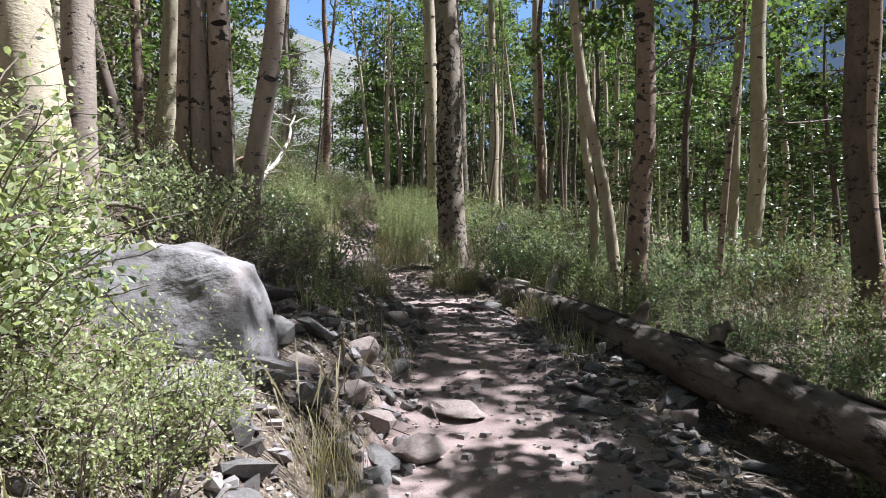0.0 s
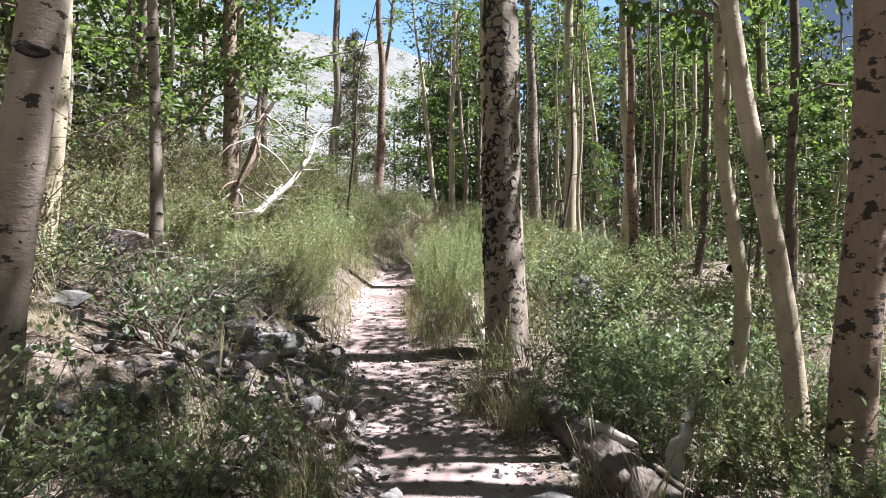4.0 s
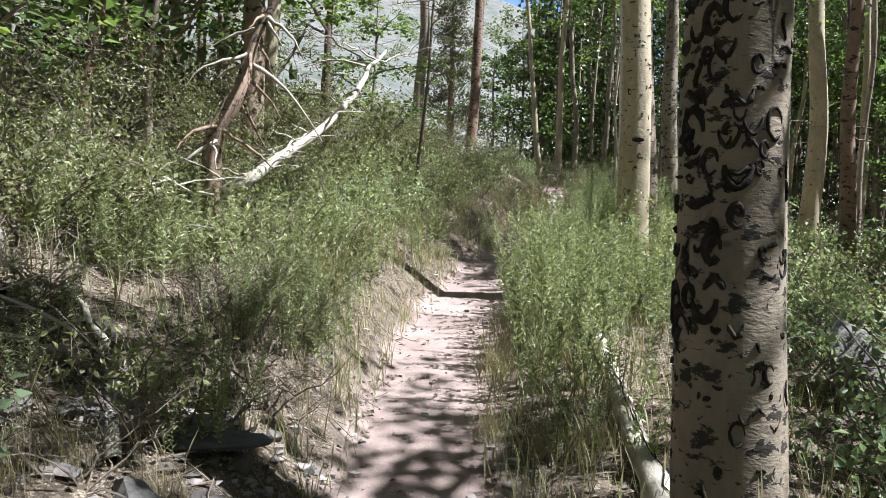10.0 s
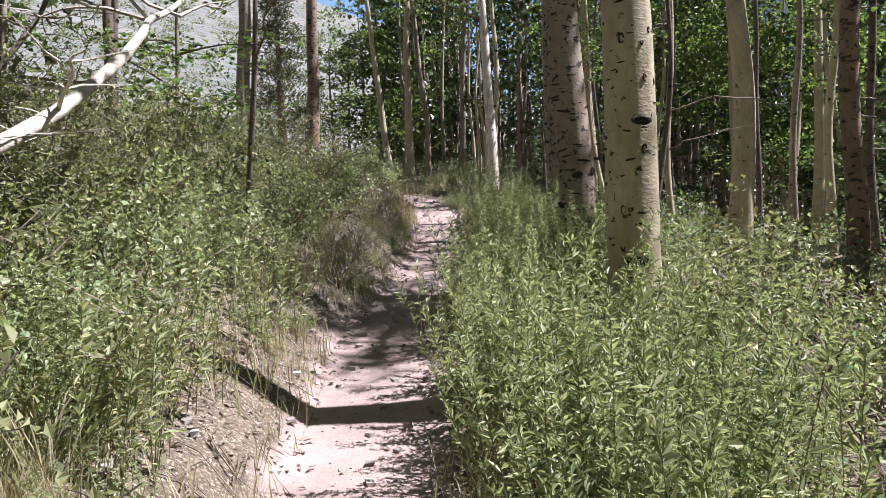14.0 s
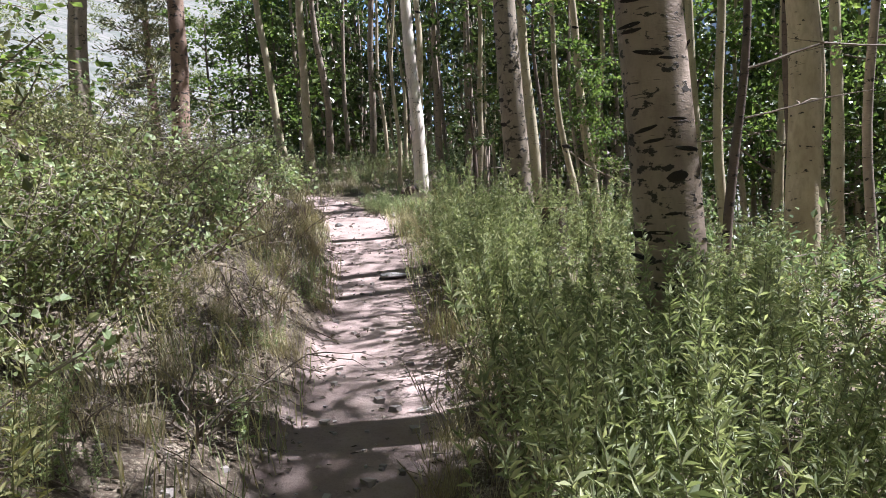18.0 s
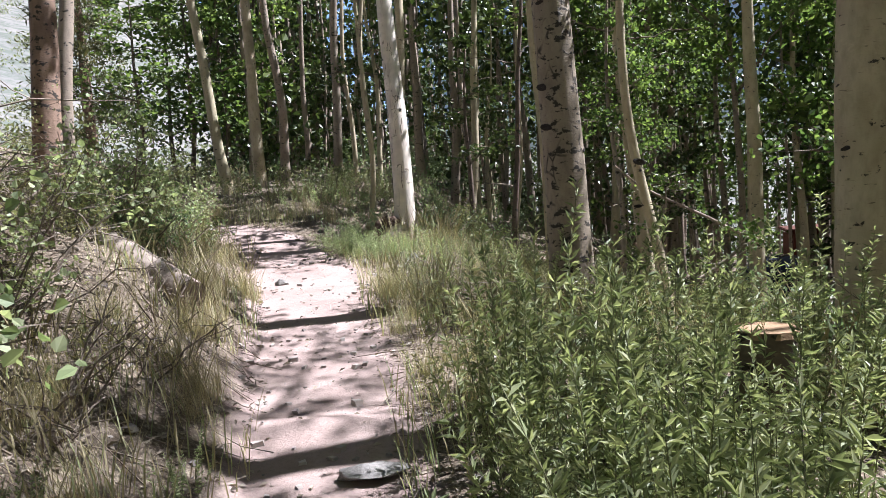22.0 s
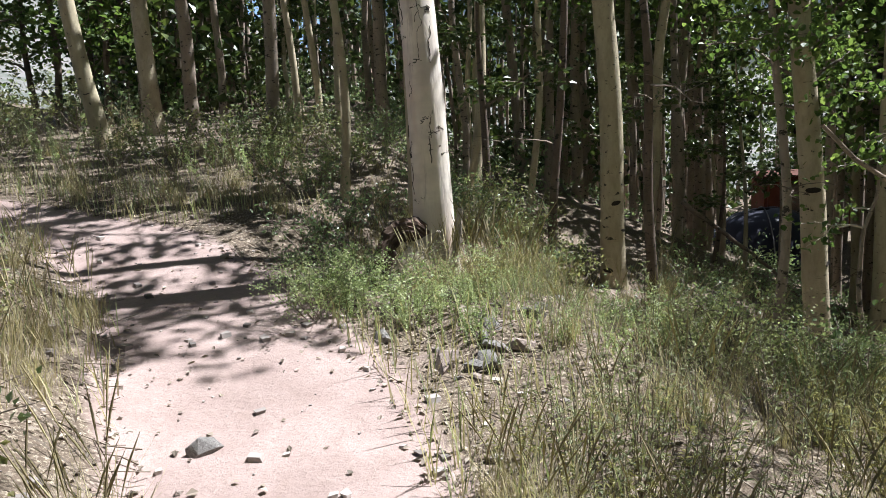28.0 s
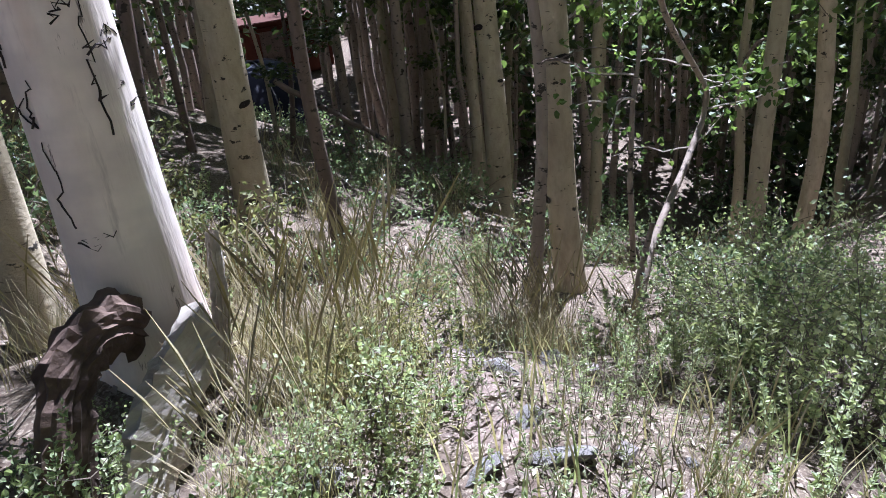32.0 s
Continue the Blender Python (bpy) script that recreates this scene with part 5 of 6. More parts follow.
SORTS = {
    "leafy_herb": ([herb_variant(300 + k, 17, 0.72, 0.27, 0.054, 0.014, 0.0095, LEAF_HERB, STALK) for k in range(4)], ("stalk", "foliage"), "upright bright green herbs with narrow leaves", "wild plant"),
    "round_shrub": ([shrub_variant(320 + k, 0.5, 0.62, 8, 640, 0.042, LEAF_SHRUB, TWIG, False, 4) for k in range(4)], ("stalk", "foliage"), "low olive green shrub with small leaves", "shrub"),
    "deep_shrub": ([shrub_variant(340 + k, 0.42, 0.5, 8, 470, 0.041, LEAF_DEEP, TWIG, False, 5) for k in range(3)], ("stalk", "foliage"), "low dark green shrub with rounded leaves", "shrub"),
    "green_weed": ([herb_variant(460 + k, 16, 0.46, 0.24, 0.038, 0.019, 0.0105, LEAF_WEEDY, STALK) for k in range(4)], ("stalk", "foliage"), "bright green weeds with many small leaves", "wild plant"),
    "broad_shrub": ([shrub_variant(480 + k, 0.6, 0.85, 9, 900, 0.033, LEAF_WEEDY, TWIG, True, 5) for k in range(3)], ("stalk", "foliage"), "bushy green shrub with oval leaves and grey stems", "shrub"),
    "berry_bush": ([shrub_variant(490 + k, 0.42, 0.80, 13, 1250, 0.029, LEAF_BRIGHT, TWIG, True, 8) for k in range(3)], ("stalk", "foliage"), "leafy yellow-green bush with rounded lobed leaves", "shrub"),
    "sage_bush": ([herb_variant(360 + k, 27, 0.55, 0.3, 0.045, 0.010, 0.022, LEAF_SAGE, TWIG) for k in range(3)], ("stalk", "foliage"), "grey-green sage bush with feathery stems", "shrub"),
    "dry_weed": ([herb_variant(440 + k, 26, 0.6, 0.28, 0.05, 0.012, 0.022, LEAF_WEED, STALK) for k in range(3)], ("stalk", "foliage"), "yellow-olive drying weeds with fine leaves", "wild plant"),
    "dry_brush": ([shrub_variant(380 + k, 0.5, 0.5, 9, 130, 0.03, LITTER, TWIG, False, 6) for k in range(3)], ("stalk", "foliage"), "tangle of bare grey brush twigs with few dry leaves", "shrub"),
    "grass_tuft": ([tuft_variant(400 + k, 150, 0.34, 0.13, 12, STRAW) for k in range(3)], ("blade", "seed_head"), "tuft of dry yellow grass with seed heads", "grass"),
    "tall_shrub": ([shrub_variant(420 + k, 0.95, 1.5, 12, 1700, 0.045, LEAF_SHRUB, TWIG, False, 9) for k in range(3)], ("stalk", "foliage"), "tall spreading shrub with small olive leaves", "shrub"),
}
COUNT = {}


def plant(sort, x, y, size=1.0, g=rng, label="", sink=0.02, tall=1.0):
    variants, names, text, cat = SORTS[sort]
    k = COUNT.get(sort, 0)
    COUNT[sort] = k + 1
    m = pose(x, y, gz(x, y) - sink, g.uniform(-6, 6), g.uniform(-6, 6), g.uniform(0, 360)) @ Matrix.Diagonal((size, size, size * tall, 1))
    ob = new(sort)
    for n, me in zip(names, variants[k % len(variants)]):
        if me:
            tagged(part(n, me, ob), kind="stuff")
    ob.matrix_basis = m
    return tagged(ob, label or text, cat, sort.replace("_", " ") + " plants along the trail")


def near_trunk(x, y, keep=0.3):
    return any(abs(x - q[0]) < keep and abs(y - q[1]) < keep for q in TRUNKS)


TRUNKS = [o.location[:2] for o in scene.objects if o.name.startswith(("aspen_tree", "dead_snag"))]


def scatter(sort, n, y0, y1, s0, s1, size, seed, tall=1.0, bias=1.0):
    """Plants between s0 and s1 metres to the right of the trail's edge (minus: to the left)."""
    g = np.random.default_rng(seed)
    for k in range(n):
        y = g.uniform(y0, y1)
        half = float(np.interp(y, HALF_Y, HALF))
        s = s0 + (s1 - s0) * g.random() ** bias
        x = float(trail_x(min(y, 30.0))) + (s + half if s > 0 else s - half)
        if not near_trunk(x, y, 0.12) and side_path(x, y) > 0.3:
            plant(sort, x, y, g.uniform(*size), g, tall=tall)


def plant_list(sort, size, *places):
    for x, y in places:
        plant(sort, x, y, size)


# the bank at the start
scatter("leafy_herb", 9, 1.5, 3.0, -2.6, -1.2, (0.7, 0.95), 501)
scatter("deep_shrub", 5, 1.6, 2.6, -2.2, -1.1, (0.6, 0.9), 502)
scatter("deep_shrub", 14, 5.6, 9.5, -3.6, -1.0, (0.7, 1.1), 503)
scatter("round_shrub", 10, 6.0, 9.8, -3.2, -0.5, (0.5, 0.9), 504)
scatter("grass_tuft", 14, 3.5, 10.0, -1.6, -0.05, (0.7, 1.2), 505)
scatter("dry_brush", 10, 3.5, 9.5, -3.0, -0.8, (0.5, 0.9), 506)
scatter("sage_bush", 8, 4.5, 9.0, -1.2, -0.2, (0.5, 0.8), 507)
# right of the log
scatter("sage_bush", 16, 2.0, 9.0, 1.4, 3.6, (0.8, 1.2), 508)
scatter("deep_shrub", 20, 3.0, 9.5, 1.4, 5.0, (0.8, 1.3), 509)
scatter("round_shrub", 16, 5.0, 10.0, 1.3, 5.5, (0.8, 1.2), 510)
scatter("grass_tuft", 14, 5.5, 10.5, 0.05, 0.9, (0.7, 1.2), 511)
# past the big aspen
scatter("leafy_herb", 40, 10.3, 16.8, 0.42, 1.5, (0.6, 1.25), 512, 1.05)
scatter("leafy_herb", 16, 10.6, 15.5, 0.34, 0.6, (0.9, 1.1), 575, 1.3)
scatter("leafy_herb", 14, 15.6, 20.0, 0.36, 0.6, (0.9, 1.1), 576, 1.3)
scatter("leafy_herb", 40, 10.6, 15.8, -2.4, -0.35, (0.5, 1.2), 513)
scatter("round_shrub", 26, 10.0, 17.0, -4.5, -0.9, (0.9, 1.5), 514)
scatter("round_shrub", 16, 10.0, 17.0, 1.3, 4.0, (0.8, 1.2), 515)
scatter("deep_shrub", 18, 10.0, 17.0, 1.2, 4.5, (0.8, 1.3), 516)
scatter("grass_tuft", 16, 9.8, 18.0, -0.7, -0.02, (0.6, 1.0), 517)
scatter("grass_tuft", 26, 9.8, 18.0, 0.02, 0.5, (0.7, 1.1), 518)
scatter("tall_shrub", 9, 12.0, 19.5, -4.0, -1.7, (0.45, 0.65), 519)
scatter("tall_shrub", 7, 11.0, 20.0, -8.0, -4.0, (0.55, 0.85), 520)
scatter("tall_shrub", 7, 4.5, 9.5, -4.6, -2.2, (0.7, 1.1), 561)
scatter("dry_brush", 22, 15.5, 23.0, -2.2, -0.3, (0.5, 0.9), 521)
scatter("leafy_herb", 46, 16.0, 20.2, 0.4, 1.9, (0.5, 1.2), 522, 1.05)
scatter("round_shrub", 18, 19.0, 24.5, -3.8, -1.5, (0.6, 0.95), 523)
scatter("tall_shrub", 5, 22.5, 25.5, -3.9, -2.4, (0.45, 0.6), 524)
plant_list("tall_shrub", 0.48, (-3.3, 19.6), (-3.7, 20.6), (-3.5, 21.4), (-4.0, 19.0))
plant_list("deep_shrub", 0.72, (-2.55, 22.4), (-2.5, 22.9), (-2.65, 23.2), (-2.8, 22.6), (-2.55, 23.6))
scatter("sage_bush", 14, 20.5, 24.2, 0.5, 2.6, (0.7, 1.0), 525)
scatter("grass_tuft", 44, 19.5, 26.5, 0.05, 2.6, (0.7, 1.15), 526)
scatter("dry_weed", 34, 19.5, 23.8, 0.1, 2.6, (0.5, 0.8), 541)
scatter("grass_tuft", 40, 20.0, 24.0, 0.1, 2.6, (0.7, 1.1), 544)
plant_list("leafy_herb", 0.8, (0.25, 20.6), (0.9, 20.9), (0.6, 21.6), (1.3, 21.3), (0.2, 21.9))
scatter("dry_weed", 16, 15.0, 22.0, -1.6, -0.3, (0.5, 0.9), 542)
scatter("dry_brush", 16, 17.5, 22.5, -2.9, -0.9, (0.6, 1.0), 581)
scatter("dry_weed", 16, 17.0, 22.5, -3.0, -0.8, (0.6, 1.0), 582)
scatter("grass_tuft", 18, 16.5, 22.5, -2.4, -0.2, (0.8, 1.3), 583)
scatter("dry_weed", 9, 17.2, 18.8, -1.4, -0.25, (0.4, 0.65), 586)
scatter("dry_brush", 10, 16.8, 18.8, -1.8, -0.25, (0.5, 0.8), 587)
scatter("grass_tuft", 8, 17.2, 18.8, -1.2, -0.1, (0.6, 0.9), 588)
plant_list("green_weed", 0.75, (-0.85, 25.5), (-0.95, 25.62), (-1.05, 25.45), (-0.9, 25.25))
plant_list("dry_weed", 0.6, (-0.1, 25.4), (0.08, 25.55), (-0.2, 25.2), (0.2, 25.3))
scatter("dry_brush", 8, 8.6, 10.8, -1.6, -0.25, (0.4, 0.7), 584)
scatter("leafy_herb", 10, 8.8, 10.8, -1.8, -0.5, (0.4, 0.7), 585)
scatter("dry_weed", 18, 10.5, 16.0, -2.2, -0.4, (0.6, 1.1), 543)
scatter("grass_tuft", 34, 18.0, 27.5, -0.7, -0.02, (0.7, 1.2), 527)
scatter("deep_shrub", 12, 23.0, 28.5, 2.4, 5.5, (0.6, 0.9), 528)
scatter("round_shrub", 18, 26.8, 31.0, 1.8, 6.0, (0.6, 1.0), 529)
scatter("sage_bush", 12, 26.5, 31.0, -2.0, 0.6, (0.8, 1.2), 530)
scatter("grass_tuft", 26, 26.6, 31.5, 0.8, 4.5, (0.8, 1.2), 531)
scatter("deep_shrub", 22, 16.0, 23.0, 2.2, 5.5, (0.8, 1.2), 532)
scatter("leafy_herb", 14, 15.5, 22.0, 1.8, 4.0, (0.6, 1.0), 534)
scatter("round_shrub", 18, 17.0, 31.0, -8.0, -3.0, (1.0, 1.8), 533)


# plants that stand out
plant_list("berry_bush", 0.85, (-1.42, 2.1), (-1.55, 2.35), (-1.75, 2.1), (-1.8, 2.5), (-1.4, 1.8))
plant_list("berry_bush", 0.62, (-1.15, 1.95))
plant_list("berry_bush", 0.42, (-0.95, 1.8), (-0.92, 2.15), (-1.15, 1.65), (-0.82, 1.95), (-0.8, 2.3), (-1.05, 2.3))
plant_list("deep_shrub", 0.6, (-1.45, 1.9), (-1.9, 2.2))
plant_list("leafy_herb", 1.15, (-0.7, 12.2), (-0.6, 12.7), (-0.75, 13.2), (-0.45, 12.4), (-0.9, 13.8), (-0.7, 11.8))
plant_list("deep_shrub", 0.45, (-1.05, 25.7), (-1.0, 26.2))
plant_list("round_shrub", 0.6, (-2.45, 23.2), (-2.6, 23.8), (-2.5, 22.7), (-2.8, 22.4), (-2.7, 24.4))
plant_list("sage_bush", 0.9, (1.45, 24.3), (1.8, 24.0), (1.2, 23.9), (2.2, 24.5), (1.9, 24.9))
plant_list("deep_shrub", 0.7, (1.7, 24.5), (2.1, 24.1), (2.6, 24.6))
plant_list("grass_tuft", 1.3, (0.5, 26.0), (0.3, 26.2), (1.8, 26.0), (1.7, 25.7))
plant_list("grass_tuft", 1.3, (0.25, 7.6), (0.1, 7.85), (0.32, 7.95), (-0.45, 2.6))

# the end of the walk: weeds and tall dry grass beside the path to the camp
plant_list("green_weed", 0.7, (0.75, 24.68), (1.3, 24.7), (0.54, 24.39), (1.75, 24.45), (1.1, 24.1), (0.2, 24.3), (2.2, 24.4), (2.5, 24.7), (1.84, 24.1), (1.0, 24.9))
plant_list("berry_bush", 0.5, (0.95, 24.5), (1.5, 24.6), (2.4, 24.6), (2.0, 24.2), (0.6, 24.2), (2.9, 24.9))
plant_list("green_weed", 0.46, (-0.35, 25.08), (-0.2, 25.2), (-0.63, 25.1), (-0.6, 24.88), (-0.0, 25.15), (-0.8, 25.16), (-0.95, 25.4), (-0.5, 25.0), (-0.75, 24.95), (0.1, 25.35), (-0.1, 25.45), (-1.16, 25.5), (-1.0, 25.15))
plant_list("deep_shrub", 0.6, (-1.15, 25.75), (2.0, 24.8), (2.8, 24.4), (2.75, 24.15))
plant_list("grass_tuft", 1.35, (0.05, 25.5), (-0.05, 25.65), (0.15, 25.6), (0.3, 25.6), (-0.1, 25.5), (1.3, 25.6), (1.7, 25.6), (2.0, 25.2), (1.9, 25.9), (1.1, 25.35))
plant_list("sage_bush", 0.5, (0.05, 24.8), (0.2, 24.6), (0.1, 25.0), (0.5, 24.9))
plant_list("green_weed", 0.55, (-0.35, 24.75), (-0.1, 24.5), (0.3, 24.85), (-0.5, 24.6))
plant_list("sage_bush", 0.6, (0.6, 24.2), (1.3, 24.45), (-0.12, 24.72), (1.9, 24.6), (0.9, 24.25), (0.5, 23.9))
plant_list("grass_tuft", 1.35, (0.25, 25.9), (0.1, 26.05), (0.65, 26.0), (1.5, 25.55), (1.75, 25.5), (1.9, 25.7))
plant_list("grass_tuft", 1.2, (2.9, 26.6), (3.6, 27.2), (2.2, 27.6), (2.9, 28.0), (1.3, 27.4), (0.9, 27.0), (0.5, 27.5), (3.9, 26.2), (4.5, 27.0), (1.2, 28.2))
plant_list("leafy_herb", 0.75, (1.35, 24.15), (2.1, 24.3), (0.7, 24.5), (2.6, 24.9))
scatter("deep_shrub", 16, 26.0, 31.5, 3.6, 9.0, (0.7, 1.1), 551)
scatter("green_weed", 26, 25.6, 31.0, 2.2, 8.0, (0.8, 1.4), 552)
scatter("grass_tuft", 24, 24.0, 30.5, 4.5, 9.0, (0.9, 1.4), 553)
plant_list("broad_shrub", 0.36, (-0.88, 25.42), (-0.7, 25.3), (-1.0, 25.5))
plant_list("broad_shrub", 0.24, (-0.52, 25.68), (-0.62, 25.66), (-0.42, 25.3))
plant_list("broad_shrub", 0.38, (-1.1, 25.4), (-1.2, 25.2), (-0.15, 25.3), (-0.75, 24.95))
plant_list("deep_shrub", 0.8, (1.9, 27.2), (2.6, 27.0), (1.4, 27.8), (3.0, 27.6), (0.6, 27.0), (0.9, 28.0), (2.1, 26.7), (0.1, 27.3), (-0.6, 27.2), (-1.0, 26.7), (-0.9, 27.9))
plant_list("grass_tuft", 1.2, (1.7, 26.8), (2.3, 27.3), (0.2, 26.7), (1.0, 27.6), (2.6, 26.4), (-0.5, 26.5), (-1.2, 27.4), (-0.2, 27.9), (-1.5, 28.4))
# leafy bushes leaning over the trail from the bank
plant_list("broad_shrub", 0.62, (-2.55, 23.2), (-2.8, 23.3), (-2.75, 23.8), (-2.7, 22.8), (-3.05, 23.7), (-2.95, 24.3), (-3.1, 22.9))
plant_list("broad_shrub", 0.9, (-2.75, 17.3), (-2.9, 17.9), (-2.6, 18.5), (-3.2, 16.8), (-2.75, 20.3), (-2.95, 22.2), (-2.85, 22.6))
plant_list("broad_shrub", 0.8, (-3.0, 12.4), (-2.8, 13.4), (-3.3, 14.4), (-2.9, 15.2), (0.75, 12.3), (1.05, 13.2), (0.9, 11.7), (1.3, 12.7), (1.6, 11.6), (1.2, 14.2), (1.5, 10.8), (2.2, 11.9))
plant_list("broad_shrub", 0.7, (-1.5, 2.25), (-1.8, 2.3), (2.3, 24.35), (2.65, 24.3), (1.85, 24.75), (3.2, 25.2), (3.4, 24.6))
# the bank where the trail climbs
scatter("round_shrub", 16, 10.3, 13.0, -2.8, -0.5, (0.7, 1.1), 571)
scatter("leafy_herb", 16, 10.5, 13.2, -2.4, -0.3, (0.6, 1.0), 572)
scatter("dry_brush", 14, 9.6, 12.0, -2.6, -0.3, (0.5, 0.8), 573)
scatter("broad_shrub", 10, 11.5, 17.0, -3.6, -1.2, (0.6, 0.9), 574)
plant_list("tall_shrub", 0.6, (-3.4, 13.0), (-3.8, 12.2), (-4.4, 12.0), (-3.9, 15.4), (-3.6, 16.8), (-3.3, 17.8))
# the bank halfway up
scatter("round_shrub", 9, 15.4, 18.6, -1.8, -0.5, (0.6, 0.95), 554)
scatter("green_weed", 16, 14.5, 20.5, -1.5, -0.15, (0.4, 0.75), 555)
plant_list("tall_shrub", 0.5, (-3.0, 16.6), (-2.9, 17.6), (-3.3, 18.6), (-2.75, 20.2))
plant_list("broad_shrub", 0.6, (-1.3, 4.95), (-1.65, 4.7), (-1.95, 4.55), (-2.25, 4.5), (-1.75, 5.0), (-0.85, 5.4), (-2.6, 4.9))
plant_list("dry_brush", 0.8, (-1.5, 4.6), (-1.2, 4.7), (-2.0, 5.0), (-2.4, 5.4))
plant_list("green_weed", 0.7, (-0.75, 4.6), (-1.0, 5.0), (-1.4, 5.2), (-0.6, 5.8), (-0.9, 6.1), (-1.15, 5.7))
plant_list("tall_shrub", 0.85, (-4.0, 14.6), (-4.4, 16.2), (-5.2, 14.2), (-5.6, 16.6), (-4.2, 13.4), (-5.0, 12.6), (-5.8, 18.6), (-6.4, 14.8), (-4.9, 18.2))
# beside the fallen log
plant_list("sage_bush", 0.9, (1.75, 4.6), (2.2, 5.0), (1.9, 5.8), (2.1, 3.6), (1.45, 6.2), (2.6, 5.6), (1.7, 6.7))
plant_list("green_weed", 0.85, (2.0, 4.2), (1.6, 5.4), (2.4, 4.4), (2.5, 3.8), (2.0, 6.4), (1.3, 6.9), (1.85, 5.2), (2.35, 6.0), (2.0, 3.1))
plant_list("deep_shrub", 0.8, (1.95, 4.9), (2.3, 5.5), (2.2, 4.0), (1.75, 6.1), (2.7, 4.6))
scatter("sage_bush", 18, 6.4, 10.2, 0.9, 3.2, (0.8, 1.2), 562)
scatter("deep_shrub", 14, 6.4, 10.4, 0.7, 3.2, (0.7, 1.1), 563)
scatter("green_weed", 20, 6.6, 10.4, 0.5, 3.0, (0.8, 1.3), 564)
scatter("green_weed", 20, 2.4, 8.6, 1.5, 3.8, (0.7, 1.2), 556)
scatter("sage_bush", 12, 2.2, 6.5, 1.3, 3.0, (0.7, 1.1), 557)
scatter("dry_brush", 10, 2.0, 7.5, 1.3, 4.5, (0.7, 1.1), 558)
scatter("grass_tuft", 14, 2.2, 8.0, 1.2, 3.4, (0.8, 1.2), 559)
scatter("dry_brush", 10, 3.8, 8.0, -4.2, -1.6, (0.8, 1.2), 560)


def open_slope():
    """Sage, shrubs and grass where the trail bends away."""
    g = np.random.default_rng(99)
    for k in range(90):
        x, y = g.uniform(-9.0, -2.8), g.uniform(26.0, 36)
        if abs(trail_s(x, y)) > 0.9 and not (y < 31 and x > trail_x(y) - 0.8 and x < trail_x(y) + 0.8):
            plant(("sage_bush", "round_shrub", "sage_bush", "grass_tuft")[k % 4], x, y, g.uniform(0.8, 1.35), g)


open_slope()


# ---- loose ground cover ----
def grass_stuff():
    g = np.random.default_rng(71)
    n = 34000
    y = g.uniform(0.8, 30, n)
    half = np.interp(y, HALF_Y, HALF)
    s = np.where(g.random(n) < 0.5, -1, 1) * (half + np.abs(g.normal(0, 1.6, n)) - 0.03)
    x = trail_x(np.minimum(y, 30)) + s
    keep = vnoise(x * 1.3, y * 1.3) + 0.3 * (y > 9.5) > 0.72
    x, y = x[keep], y[keep]
    n = len(x)
    h = g.uniform(0.06, 0.26, n)
    a = g.uniform(0, 6.283, n)
    base = np.stack([x, y, ground_z(x, y) - 0.01], -1)
    side = np.stack([-np.sin(a), np.cos(a), np.zeros(n)], -1) * 0.0028
    bend = np.stack([np.cos(a) * h * 0.35, np.sin(a) * h * 0.35, h], -1)
    V = np.stack([base - side, base + side, base + bend * [0.45, 0.45, 0.6] + side, base + bend * [0.45, 0.45, 0.6] - side, base + bend + side * 0.2, base + bend - side * 0.2], 1).reshape(-1, 3)
    k = 6 * np.arange(n)[:, None]
    dry = g.random(n) < 0.6
    for mat, pick, text in ((STRAW, dry, "short dry yellow grass"), (LEAF_HERB, ~dry, "short green grass")):
        F = np.concatenate([k[pick] + [0, 1, 2, 3], k[pick] + [3, 2, 4, 5]])
        used = np.unique(F)
        remap = np.zeros(len(V), np.int32)
        remap[used] = np.arange(len(used))
        tagged(new("grass", np_mesh("grass", V[used], remap[F], mat)), text + " along the trail edges", "grass", kind="stuff")


